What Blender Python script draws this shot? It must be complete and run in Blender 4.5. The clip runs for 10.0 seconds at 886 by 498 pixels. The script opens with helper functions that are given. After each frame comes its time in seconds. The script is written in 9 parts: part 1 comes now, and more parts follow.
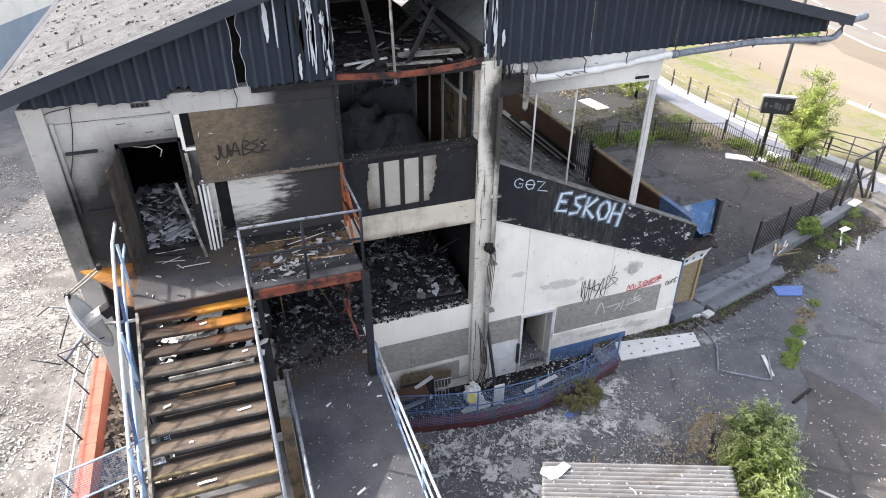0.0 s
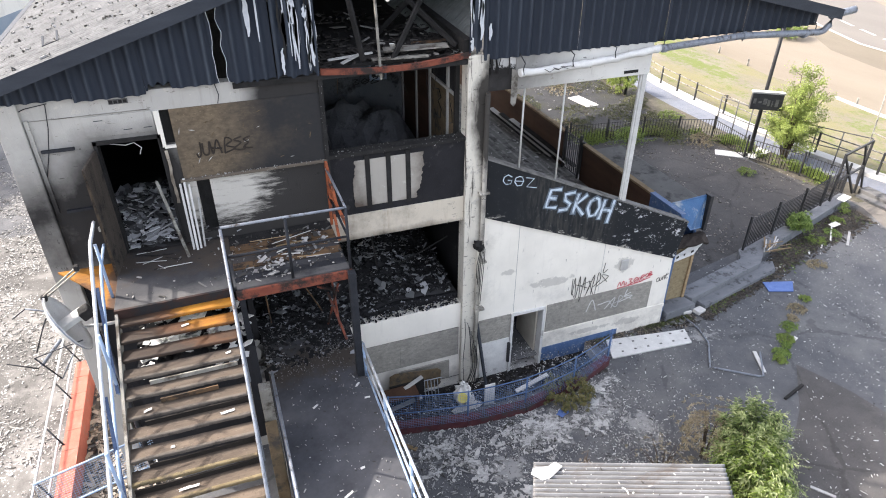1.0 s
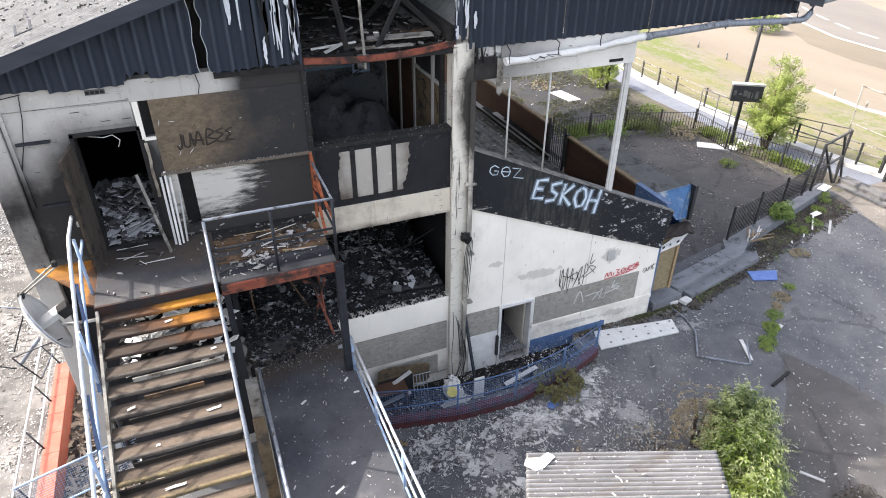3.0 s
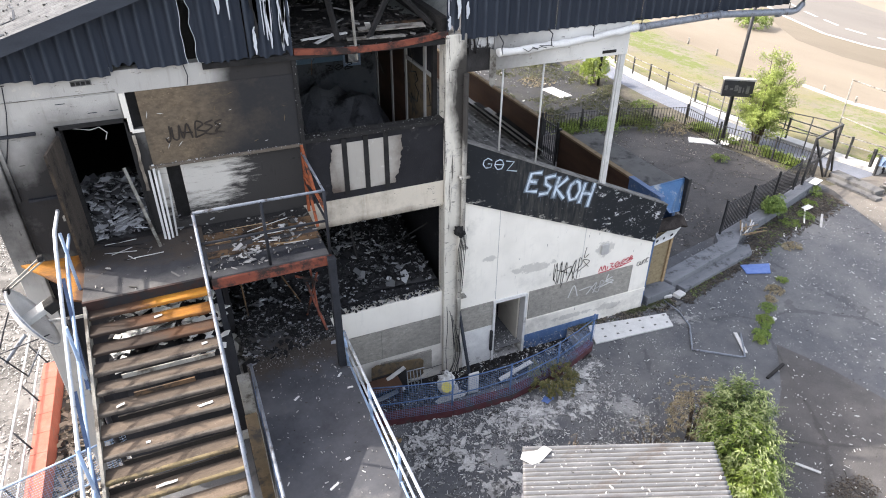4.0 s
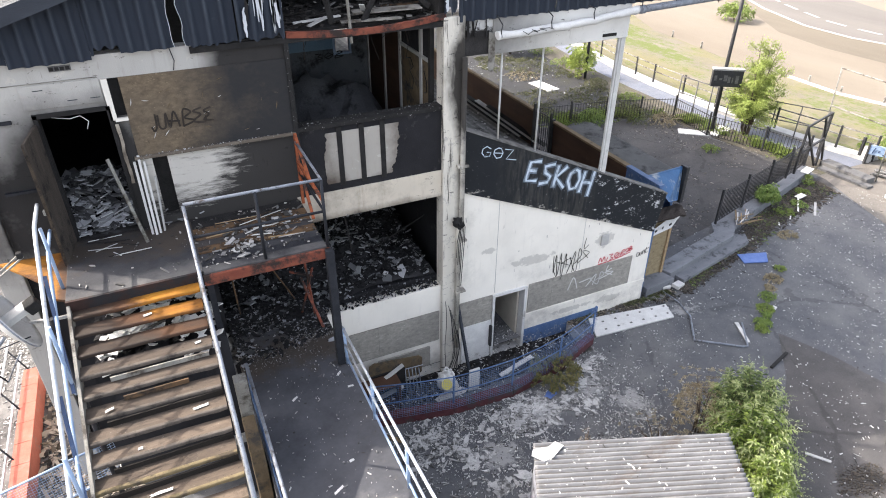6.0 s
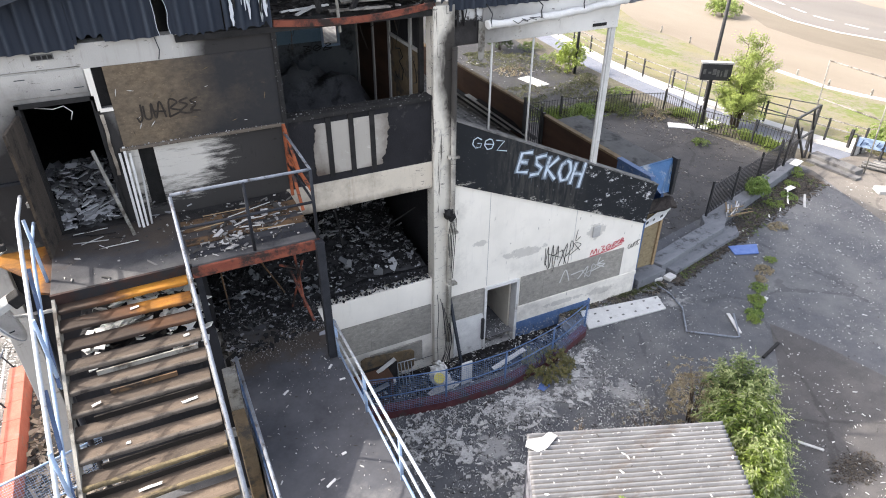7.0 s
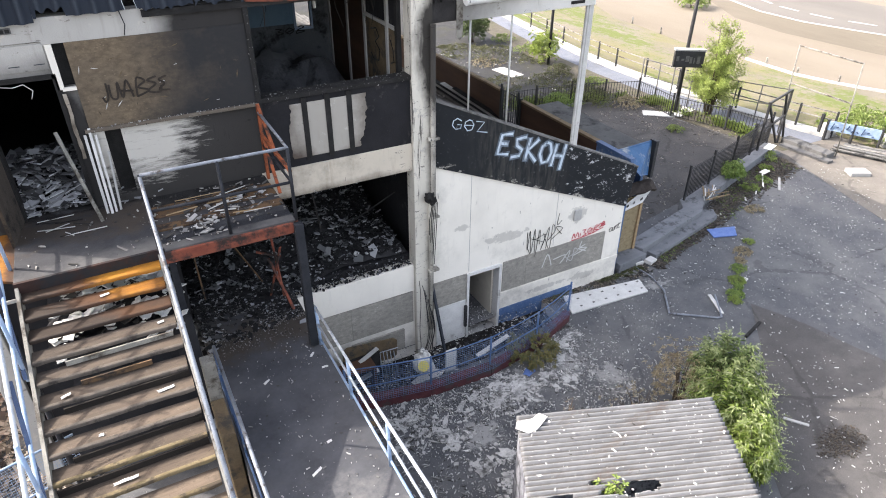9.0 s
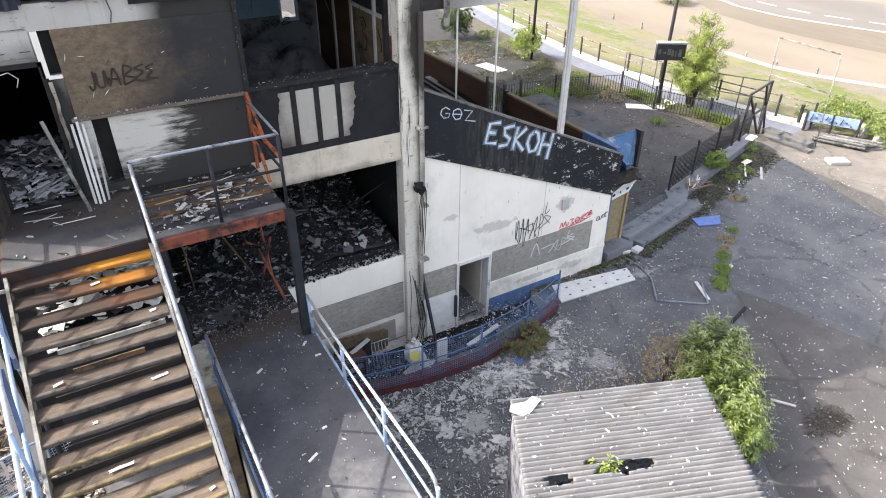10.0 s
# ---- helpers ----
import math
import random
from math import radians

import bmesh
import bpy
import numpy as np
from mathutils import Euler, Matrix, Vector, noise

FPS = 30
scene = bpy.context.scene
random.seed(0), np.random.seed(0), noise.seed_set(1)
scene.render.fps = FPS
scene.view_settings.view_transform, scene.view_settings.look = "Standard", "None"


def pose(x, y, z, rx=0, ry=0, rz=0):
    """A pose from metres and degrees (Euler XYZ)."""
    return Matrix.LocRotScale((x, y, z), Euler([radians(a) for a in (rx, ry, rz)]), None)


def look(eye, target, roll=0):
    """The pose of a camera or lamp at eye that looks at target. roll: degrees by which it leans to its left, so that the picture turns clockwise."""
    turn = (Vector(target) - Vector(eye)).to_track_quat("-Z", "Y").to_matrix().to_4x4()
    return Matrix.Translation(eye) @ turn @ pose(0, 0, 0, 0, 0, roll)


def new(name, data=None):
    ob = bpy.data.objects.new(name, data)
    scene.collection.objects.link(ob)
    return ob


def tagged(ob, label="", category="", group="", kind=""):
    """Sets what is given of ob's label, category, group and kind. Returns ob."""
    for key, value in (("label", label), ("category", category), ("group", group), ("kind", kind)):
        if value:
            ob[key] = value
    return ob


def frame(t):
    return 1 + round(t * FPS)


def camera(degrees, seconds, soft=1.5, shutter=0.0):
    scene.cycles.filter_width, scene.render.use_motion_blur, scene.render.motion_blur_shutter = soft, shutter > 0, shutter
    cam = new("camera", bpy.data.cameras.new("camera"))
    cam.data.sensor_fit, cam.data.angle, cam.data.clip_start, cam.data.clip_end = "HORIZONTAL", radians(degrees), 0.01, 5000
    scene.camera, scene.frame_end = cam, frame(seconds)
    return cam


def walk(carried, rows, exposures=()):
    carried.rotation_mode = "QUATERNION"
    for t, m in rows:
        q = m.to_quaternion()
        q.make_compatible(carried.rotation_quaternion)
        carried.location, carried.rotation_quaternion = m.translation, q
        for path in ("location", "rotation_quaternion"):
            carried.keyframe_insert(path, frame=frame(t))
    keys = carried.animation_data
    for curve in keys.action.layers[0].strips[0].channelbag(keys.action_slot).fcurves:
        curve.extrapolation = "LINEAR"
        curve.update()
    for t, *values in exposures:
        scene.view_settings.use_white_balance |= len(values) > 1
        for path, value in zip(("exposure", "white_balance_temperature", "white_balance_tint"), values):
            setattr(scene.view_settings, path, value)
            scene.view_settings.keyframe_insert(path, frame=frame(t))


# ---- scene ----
cam = camera(69.5, 10.0, soft=1.0)
PATH = [
    (0, (0.0944, -11.7552, 12.0616), (0.5488, -10.4816, 11.2072), 0.3),
    (0.5, (0.1872, -11.688, 11.98), (0.6512, -10.4168, 11.1256), 0.3),
    (1, (0.2152, -11.6288, 11.9168), (0.6896, -10.3624, 11.0616), 0.3),
    (1.5, (0.16, -11.6712, 11.8712), (0.6432, -10.4088, 11.0152), 0.3),
    (2, (0.1488, -11.6648, 11.8152), (0.6424, -10.4064, 10.9584), 0.3),
    (2.5, (0.1408, -11.5976, 11.7776), (0.6448, -10.344, 10.9208), 0.3),
    (4, (0.112, -11.504, 11.5176), (0.6456, -10.2624, 10.6616), 0.4),
    (4.5, (0.0216, -11.4032, 11.4552), (0.5648, -10.1664, 10.5976), 0.3),
    (5, (-0.072, -11.2472, 11.3224), (0.4808, -10.0136, 10.4664), 0.3),
    (6.5, (-0.0856, -11.0616, 11.0352), (0.4976, -9.8424, 10.1784), 0.3),
    (7, (-0.0888, -11.072, 10.9416), (0.504, -9.8584, 10.084), 0.3),
    (7.5, (-0.1216, -11.1008, 10.8408), (0.4816, -9.892, 9.9832), 0.3),
    (8, (-0.1376, -11.0408, 10.7232), (0.4744, -9.8376, 9.8648), 0.3),
    (8.5, (-0.1544, -10.9456, 10.596), (0.476, -9.7512, 9.7384), 0.3),
    (9, (-0.184, -10.9472, 10.5184), (0.464, -9.7624, 9.6592), 0.4),
    (9.5, (-0.2656, -10.9928, 10.4248), (0.3984, -9.8168, 9.5672), 0.3),
    (10, (-0.3656, -11.0312, 10.336), (0.316, -9.8656, 9.4776), 0.4),
]
walk(cam, [(t, look(eye, target, roll)) for t, eye, target, roll in PATH], exposures=((0.0, 2.29, 6850.0, 13.0), (10.0, 2.26, 6850.0, 13.0)))

# ---- light ----
SUN_WAY = Vector((0.90, -0.63, -0.95)).normalized()
world = bpy.data.worlds.new("sky")
scene.world = world
world.use_nodes = True
wn = world.node_tree
sky = wn.nodes.new("ShaderNodeTexSky")
sky.sky_type, sky.sun_disc = "NISHITA", False
sky.sun_elevation, sky.sun_rotation = math.asin(-SUN_WAY.z), math.atan2(-SUN_WAY.x, -SUN_WAY.y)
sky.altitude, sky.air_density, sky.dust_density, sky.ozone_density = 100, 1.0, 4.0, 1.0
haze = wn.nodes.new("ShaderNodeHueSaturation")
haze.inputs["Saturation"].default_value = 0.55
wn.links.new(sky.outputs[0], haze.inputs["Color"])
wn.links.new(haze.outputs[0], wn.nodes["Background"].inputs["Color"])
wn.nodes["Background"].inputs["Strength"].default_value = 0.15
sun = new("sun", bpy.data.lights.new("sun", "SUN"))
sun.data.energy, sun.data.angle, sun.data.color = 1.8, radians(0.6), (1.0, 0.96, 0.90)
sun.matrix_world = look((0, 0, 30), Vector((0, 0, 30)) + SUN_WAY)


# ---- materials ----
class Nodes:
    """A small builder of node materials; places are in metres of the world."""

    def __init__(self, name):
        self.mat = bpy.data.materials.new(name)
        self.mat.use_nodes = True
        self.t = self.mat.node_tree
        self.bsdf = self.t.nodes["Principled BSDF"]
        self.pos = self.t.nodes.new("ShaderNodeNewGeometry").outputs["Position"]

    def put(self, socket, v):
        if isinstance(v, bpy.types.NodeSocket):
            self.t.links.new(v, socket)
        elif isinstance(v, (tuple, list)) and len(v) == 3 and len(socket.default_value) == 4:
            socket.default_value = (*v, 1)
        else:
            socket.default_value = v

    def noise(self, scale, detail=4.0, rough=0.6, stretch=None, shift=0.0):
        n = self.t.nodes.new("ShaderNodeTexNoise")
        v = self.pos
        if stretch or shift:
            m = self.t.nodes.new("ShaderNodeMapping")
            m.inputs["Scale"].default_value = stretch or (1, 1, 1)
            m.inputs["Location"].default_value = (shift, shift * 1.7, shift * 0.6)
            self.t.links.new(v, m.inputs["Vector"])
            v = m.outputs[0]
        self.t.links.new(v, n.inputs["Vector"])
        n.inputs["Scale"].default_value, n.inputs["Detail"].default_value, n.inputs["Roughness"].default_value = scale, detail, rough
        return n.outputs["Fac"]

    def cells(self, scale, feature="F1", stretch=None):
        n = self.t.nodes.new("ShaderNodeTexVoronoi")
        n.feature = feature
        v = self.pos
        if stretch:
            m = self.t.nodes.new("ShaderNodeMapping")
            m.inputs["Scale"].default_value = stretch
            self.t.links.new(v, m.inputs["Vector"])
            v = m.outputs[0]
        self.t.links.new(v, n.inputs["Vector"])
        n.inputs["Scale"].default_value = scale
        return n.outputs["Distance"], (n.outputs["Color"] if feature == "F1" else None)

    def span(self, v, a, b, lo=0.0, hi=1.0):
        n = self.t.nodes.new("ShaderNodeMapRange")
        self.put(n.inputs["Value"], v)
        for k, x in zip(("From Min", "From Max", "To Min", "To Max"), (a, b, lo, hi)):
            n.inputs[k].default_value = x
        return n.outputs[0]

    def math(self, op, a, b=0.0):
        n = self.t.nodes.new("ShaderNodeMath")
        n.operation = op
        self.put(n.inputs[0], a)
        self.put(n.inputs[1], b)
        return n.outputs[0]

    def axis(self, k):
        n = self.t.nodes.new("ShaderNodeSeparateXYZ")
        self.t.links.new(self.pos, n.inputs[0])
        return n.outputs["XYZ".index(k)]

    def mix(self, f, a, b):
        n = self.t.nodes.new("ShaderNodeMix")
        n.data_type = "RGBA"
        self.put(n.inputs[0], f)
        self.put(n.inputs[6], a)
        self.put(n.inputs[7], b)
        return n.outputs[2]

    def chance(self, amount=0.15):
        """A brightness that differs from object to object."""
        n = self.t.nodes.new("ShaderNodeObjectInfo")
        return self.span(n.outputs["Random"], 0, 1, 1 - amount, 1 + amount)

    def island(self):
        return self.t.nodes.new("ShaderNodeNewGeometry").outputs["Random Per Island"]

    def times(self, col, f):
        n = self.t.nodes.new("ShaderNodeMix")
        n.data_type, n.blend_type = "RGBA", "MULTIPLY"
        n.inputs[0].default_value = 1
        self.put(n.inputs[6], col)
        self.t.links.new(f, n.inputs[7])
        return n.outputs[2]

    def done(self, col, rough=0.8, metal=0.0, bump=None, depth=0.01):
        self.put(self.bsdf.inputs["Base Color"], col)
        self.put(self.bsdf.inputs["Roughness"], rough)
        self.bsdf.inputs["Metallic"].default_value = metal
        self.bsdf.inputs["Specular IOR Level"].default_value = 0.5 if isinstance(rough, (int, float)) and rough < 0.6 else 0.25
        if bump is not None:
            b = self.t.nodes.new("ShaderNodeBump")
            b.inputs["Distance"].default_value, b.inputs["Strength"].default_value = depth, 0.8
            self.t.links.new(bump, b.inputs["Height"])
            self.t.links.new(b.outputs[0], self.bsdf.inputs["Normal"])
        return self.mat


def surface(name, a, b, scale=6.0, fine=60.0, rough=0.8, metal=0.0, depth=0.008, stretch=None, dirt=None, dirt_scale=1.5, dirt_from=0.5, vary=0.0):
    """Two tones by coarse and fine noise, with patches of dirt."""
    n = Nodes(name)
    coarse, grain = n.noise(scale, stretch=stretch), n.noise(fine, 3.0, stretch=stretch)
    f = n.math("ADD", n.math("MULTIPLY", n.span(coarse, 0.3, 0.7), 0.65), n.math("MULTIPLY", n.span(grain, 0.3, 0.7), 0.35))
    col = n.mix(f, a, b)
    if dirt:
        col = n.mix(n.span(n.noise(dirt_scale, 6.0, 0.7, shift=3.1), dirt_from, dirt_from + 0.12), col, dirt)
    if vary:
        col = n.times(col, n.chance(vary))
    return n.done(col, n.span(grain, 0, 1, max(rough - 0.12, 0.05), min(rough + 0.12, 1)), metal, grain, depth)


def sooty_wall(name, paint, soot_of, tone=(0.55, 0.53, 0.49), chips=0.62, dark=(0.015, 0.014, 0.0145), scrapes=None):
    """Painted wall with chipped patches and soot that soot_of(n) lays on (0 clean, 1 black)."""
    n = Nodes(name)
    base = n.mix(n.span(n.noise(1.1, 6.0, shift=1.0), 0.42, 0.75), paint, tuple(c * 0.88 for c in paint))
    streak = n.noise(3.0, 5.0, 0.65, stretch=(3.0, 3.0, 0.35))
    base = n.mix(n.span(streak, 0.55, 0.85, 0, 0.5), base, tone)
    base = n.mix(n.span(n.noise(3.2, 8.0, 0.72, shift=7.0), chips, chips + 0.025), base, (0.46, 0.44, 0.40))
    base = n.mix(n.span(n.noise(9.0, 6.0, 0.75, shift=2.0, stretch=(0.5, 0.5, 1.4)), chips + 0.03, chips + 0.045), base, (0.20, 0.19, 0.175))
    scratch = n.noise(6.0, 3.0, 0.5, shift=13.0, stretch=(2.6, 1.0, 0.5))
    base = n.mix(n.math("MULTIPLY", n.span(scratch, 0.70, 0.73), n.span(n.noise(0.8, 4.0, shift=8.0), 0.45, 0.60)), base, (0.22, 0.21, 0.195))
    if scrapes:
        base = n.mix(n.math("MULTIPLY", scrapes(n), 0.55), base, (0.36, 0.345, 0.32))
    s = soot_of(n)
    col = n.mix(s, base, dark)
    return n.done(col, n.span(s, 0, 1, 0.7, 0.92), 0.0, n.noise(45, 3.0), 0.006)


def blend_soot(n, gradient, wobble=0.5, lo=0.35, hi=0.65):
    f = n.math("ADD", gradient, n.math("MULTIPLY", n.math("SUBTRACT", n.noise(1.3, 7.0, 0.7), 0.5), wobble * 2))
    return n.span(f, lo, hi)


def streaked_soot(n, gradient, wobble=0.5, lo=0.35, hi=0.65):
    f = n.math("ADD", gradient, n.math("MULTIPLY", n.math("SUBTRACT", n.noise(2.2, 8.0, 0.75, stretch=(0.7, 1, 3.8)), 0.5), wobble * 3))
    return n.span(f, lo, hi)


def soot_left(n):
    # clean under the eaves, smoke hanging below the head of the door, blackest towards the floor and the burnt bay
    z = n.span(n.axis("Z"), 8.2, 6.5, -0.08, 0.98)
    pier = n.math("MULTIPLY", n.span(n.axis("X"), -2.72, -2.78), n.span(n.axis("Z"), 8.0, 5.2, -0.10, -0.26))
    rim = n.math("SUBTRACT", n.math("ABSOLUTE", n.math("SUBTRACT", n.axis("X"), -1.3)), 0.5)
    near_door = n.math("MULTIPLY", n.span(rim, 0.0, 0.55, 0.42, 0.0), n.span(n.axis("Z"), 8.05, 7.55))
    low_wall = n.span(n.axis("Z"), 5.4, 4.4, 0.0, -0.85)
    cloud = n.math("MULTIPLY", n.math("SUBTRACT", n.noise(0.9, 5.0, 0.6, shift=6.0), 0.5), 0.9)
    f = n.math("ADD", n.math("ADD", n.math("ADD", z, pier), n.math("ADD", near_door, low_wall)), n.math("ADD", cloud, n.span(n.axis("X"), 0.6, 1.3, 0.0, 1.5)))
    smoke = n.math("MULTIPLY", blend_soot(n, f, 0.22, 0.10, 0.90), 0.96)
    # flaked soot on the corner pier
    fleck = n.math("MULTIPLY", n.span(n.noise(4.2, 9.0, 0.78, shift=3.0, stretch=(1.6, 1.6, 0.8)), 0.50, 0.60), n.math("MULTIPLY", n.span(n.axis("X"), -2.72, -2.78, 0, 0.85), n.span(n.axis("Z"), 7.4, 6.6)))
    return n.math("MAXIMUM", smoke, n.math("MULTIPLY", fleck, n.span(n.axis("Z"), 4.9, 5.3)))


def soot_column(n):
    # smoke gathers at the burnt storey, on the side away from the pipe
    z = n.span(n.math("ABSOLUTE", n.math("SUBTRACT", n.axis("Z"), 7.2)), 0.2, 1.5, 0.75, 0.05)
    side = n.span(n.axis("X"), 5.10, 5.45, -0.48, 0.42)
    f = n.math("ADD", n.math("ADD", z, side), n.math("MULTIPLY", n.math("SUBTRACT", n.noise(1.7, 6.0, 0.62, stretch=(1, 1, 0.6)), 0.5), 1.5))
    streak = n.math("ADD", n.noise(4.5, 6.0, 0.7, shift=3.0, stretch=(2.2, 2.2, 0.14)), n.span(n.axis("Z"), 5.6, 1.0, 0.05, -0.07))
    return n.math("MAXIMUM", n.math("MULTIPLY", n.span(f, 0.15, 0.75), 0.95), n.span(streak, 0.60, 0.66, 0, 0.85))


def soot_band(n):
    return n.math("MULTIPLY", blend_soot(n, n.math("ADD", n.span(n.axis("X"), 2.0, 4.6, 0.62, 0.30), n.span(n.math("FRACT", n.math("MULTIPLY", n.axis("Z"), 0.5)), 0.39, 0.46, 0.35, 0.0)), 0.65, 0.35, 0.95), 0.85)


def scraped(n):
    """Where the paint has come off in a few broad grey scrapes."""
    f = None
    for cx, cz, rx, rz in ((7.55, 2.42, 0.75, 0.16), (9.75, 2.45, 0.35, 0.28), (10.2, 0.42, 0.55, 0.16), (8.9, 0.45, 0.8, 0.10), (6.3, 3.0, 0.25, 0.10)):
        dx = n.math("DIVIDE", n.math("SUBTRACT", n.axis("X"), cx), rx)
        dz = n.math("DIVIDE", n.math("SUBTRACT", n.axis("Z"), cz), rz)
        d = n.math("ADD", n.math("MULTIPLY", dx, dx), n.math("MULTIPLY", dz, dz))
        f = d if f is None else n.math("MINIMUM", f, d)
    edge = n.math("ADD", f, n.math("MULTIPLY", n.math("SUBTRACT", n.noise(5.0, 8.0, 0.72, shift=4.0), 0.5), 4.5))
    return n.span(edge, 0.75, 0.45)


def soot_light(n):
    return n.math("MULTIPLY", n.math("ADD", n.span(n.noise(0.9, 7.0, 0.7, shift=4.0), 0.55, 0.85), n.math("MULTIPLY", n.span(n.axis("Z"), 1.3, 0.2), n.span(n.noise(1.8, 6.0, 0.7, shift=9.0), 0.42, 0.66))), 0.38)


def soot_board(n):
    return n.math("MULTIPLY", blend_soot(n, n.math("ADD", n.span(n.axis("X"), 0.1, 1.2, 0.0, 0.95), n.span(n.axis("Z"), 7.0, 6.7, 0.0, 0.25)), 0.45, 0.15, 0.95), 0.95)


def soot_fascia(n):
    return n.math("MULTIPLY", blend_soot(n, n.span(n.axis("X"), 5.8, 7.9, 1.5, 0.2), 0.45, 0.2, 1.15), 0.66)


def osb(name, soot=None):
    n = Nodes(name)
    hi, lo = ((0.185, 0.142, 0.095), (0.080, 0.062, 0.044)) if soot else ((0.37, 0.35, 0.31), (0.20, 0.19, 0.17))
    lay = n.noise(7.0, 9.0, 0.72, stretch=(1.0, 1.0, 1.7))
    cross = n.noise(20.0, 3.0, 0.6, shift=8.0, stretch=(2.0, 1.0, 0.9))
    col = n.mix(n.span(lay, 0.32, 0.68), lo, hi)
    col = n.mix(n.span(cross, 0.58, 0.74, 0, 0.35), col, tuple(c * 0.62 for c in lo))
    col = n.mix(n.span(n.noise(31.0, 2.0, 0.5, shift=5.0, stretch=(0.5, 1, 1.6)), 0.66, 0.72, 0, 0.7), col, tuple(c * 1.45 for c in hi))
    col = n.mix(n.span(n.noise(1.4, 6.0, shift=2.0), 0.4, 0.75, 0, 0.55), col, (0.15, 0.146, 0.138) if not soot else (0.075, 0.066, 0.056))
    if soot:
        col = n.mix(soot(n), col, (0.020, 0.0215, 0.0245))
    return n.done(col, 0.8, 0, lay, 0.004)


def black_parapet(name):
    """Black paint flaking to white at the low end, with grimy wash below the sprayed letters."""
    n = Nodes(name)
    col = n.mix(n.noise(2.0, 5.0), (0.006, 0.0075, 0.010), (0.016, 0.019, 0.023))
    wash = n.math("MULTIPLY", n.span(n.noise(5.0, 6.0, 0.7, stretch=(2.2, 1, 0.35)), 0.42, 0.72), n.math("MULTIPLY", n.span(n.axis("X"), 6.3, 7.0), n.span(n.axis("X"), 9.3, 8.8)))
    col = n.mix(n.math("MULTIPLY", wash, 0.5), col, (0.105, 0.10, 0.088))
    area = n.math("MULTIPLY", n.span(n.axis("X"), 8.6, 9.3, -0.05, 0.085), 1.0)
    flake = n.math("ADD", n.noise(5.0, 8.0, 0.80, shift=3.0, stretch=(0.7, 1, 1.3)), area)
    col = n.mix(n.span(flake, 0.665, 0.685), col, (0.52, 0.53, 0.54))
    # paint lost along the sloping lower edge
    under = n.math("SUBTRACT", n.math("ADD", n.axis("Z"), n.math("MULTIPLY", n.axis("X"), 0.415)), 7.0225)
    edge = n.math("ADD", n.noise(3.2, 8.0, 0.78, shift=14.0, stretch=(0.6, 1, 1.3)), n.span(under, 0.0, 0.45, 0.14, -0.1))
    col = n.mix(n.span(edge, 0.66, 0.69, 0, 0.85), col, (0.36, 0.345, 0.31))
    col = n.mix(n.span(n.noise(21.0, 6.0, 0.7, shift=6.0), 0.66, 0.68), col, (0.30, 0.30, 0.30))
    return n.done(col, 0.6, 0, n.noise(50, 3.0), 0.006)


WHITE = (0.42, 0.41, 0.385)
M_WALL_L = sooty_wall("soot_streaked_white_paint", WHITE, soot_left, tone=(0.20, 0.185, 0.165), chips=0.60)
M_WALL = sooty_wall("weathered_white_paint", (0.78, 0.745, 0.675), soot_light, chips=0.69, scrapes=scraped)
M_COLUMN = sooty_wall("scorched_white_column", (0.62, 0.59, 0.52), soot_column, tone=(0.30, 0.24, 0.18), chips=0.58, dark=(0.016, 0.014, 0.013))
M_BAND = sooty_wall("scorched_white_band", (0.56, 0.505, 0.42), soot_band, tone=(0.20, 0.14, 0.095), chips=0.61, dark=(0.045, 0.032, 0.024))
def soot_panel(n):
    # scorched inwards from the outer panels and the lower edge
    x = n.span(n.math("ABSOLUTE", n.math("SUBTRACT", n.axis("X"), 3.35)), 0.25, 0.85, 0.0, 0.75)
    return n.math("MULTIPLY", blend_soot(n, n.math("ADD", x, n.span(n.axis("Z"), 5.80, 5.5, 0.0, 0.4)), 0.6, 0.25, 0.9), 0.85)


M_PANEL = sooty_wall("scorched_white_panel", (0.36, 0.34, 0.305), soot_panel, tone=(0.20, 0.15, 0.11), dark=(0.05, 0.032, 0.022))
M_FASCIA = sooty_wall("smoked_white_fascia", (0.66, 0.65, 0.62), soot_fascia)
M_BLACKBAND = black_parapet("flaking_black_paint")


def flaked(name):
    n = Nodes(name)
    col = n.mix(n.span(n.noise(2.2, 8.0, 0.74, shift=5.0), 0.50, 0.56), (0.016, 0.015, 0.015), (0.52, 0.52, 0.51))
    col = n.mix(n.span(n.noise(1.3, 5.0, shift=2.0), 0.35, 0.7, 0, 0.8), col, (0.05, 0.048, 0.048))
    return n.done(col, 0.8, 0, n.noise(20, 5.0), 0.02)


M_FLAKED = flaked("soot_with_flaking_paint")
M_CHAR = surface("charred_timber", (0.009, 0.009, 0.009), (0.030, 0.029, 0.029), 5, 70, 0.85, depth=0.02)
M_CHARWALL = surface("soot_black_wall", (0.008, 0.008, 0.010), (0.024, 0.024, 0.027), 1.6, 40, 0.9, dirt=(0.055, 0.053, 0.052), dirt_scale=2.4, dirt_from=0.60)
M_OSB = osb("weathered_chipboard")
M_OSB_SOOT = osb("smoke_blackened_chipboard", soot_board)
M_OSB_RAW = surface("raw_yellow_chipboard", (0.20, 0.155, 0.088), (0.33, 0.265, 0.165), 7, 30, 0.8, stretch=(1, 1, 1.7), dirt=(0.12, 0.09, 0.055), dirt_scale=6, dirt_from=0.56)
M_ROT = surface("rotten_dark_felt", (0.022, 0.018, 0.016), (0.055, 0.045, 0.040), 5, 40, 0.9, depth=0.03)
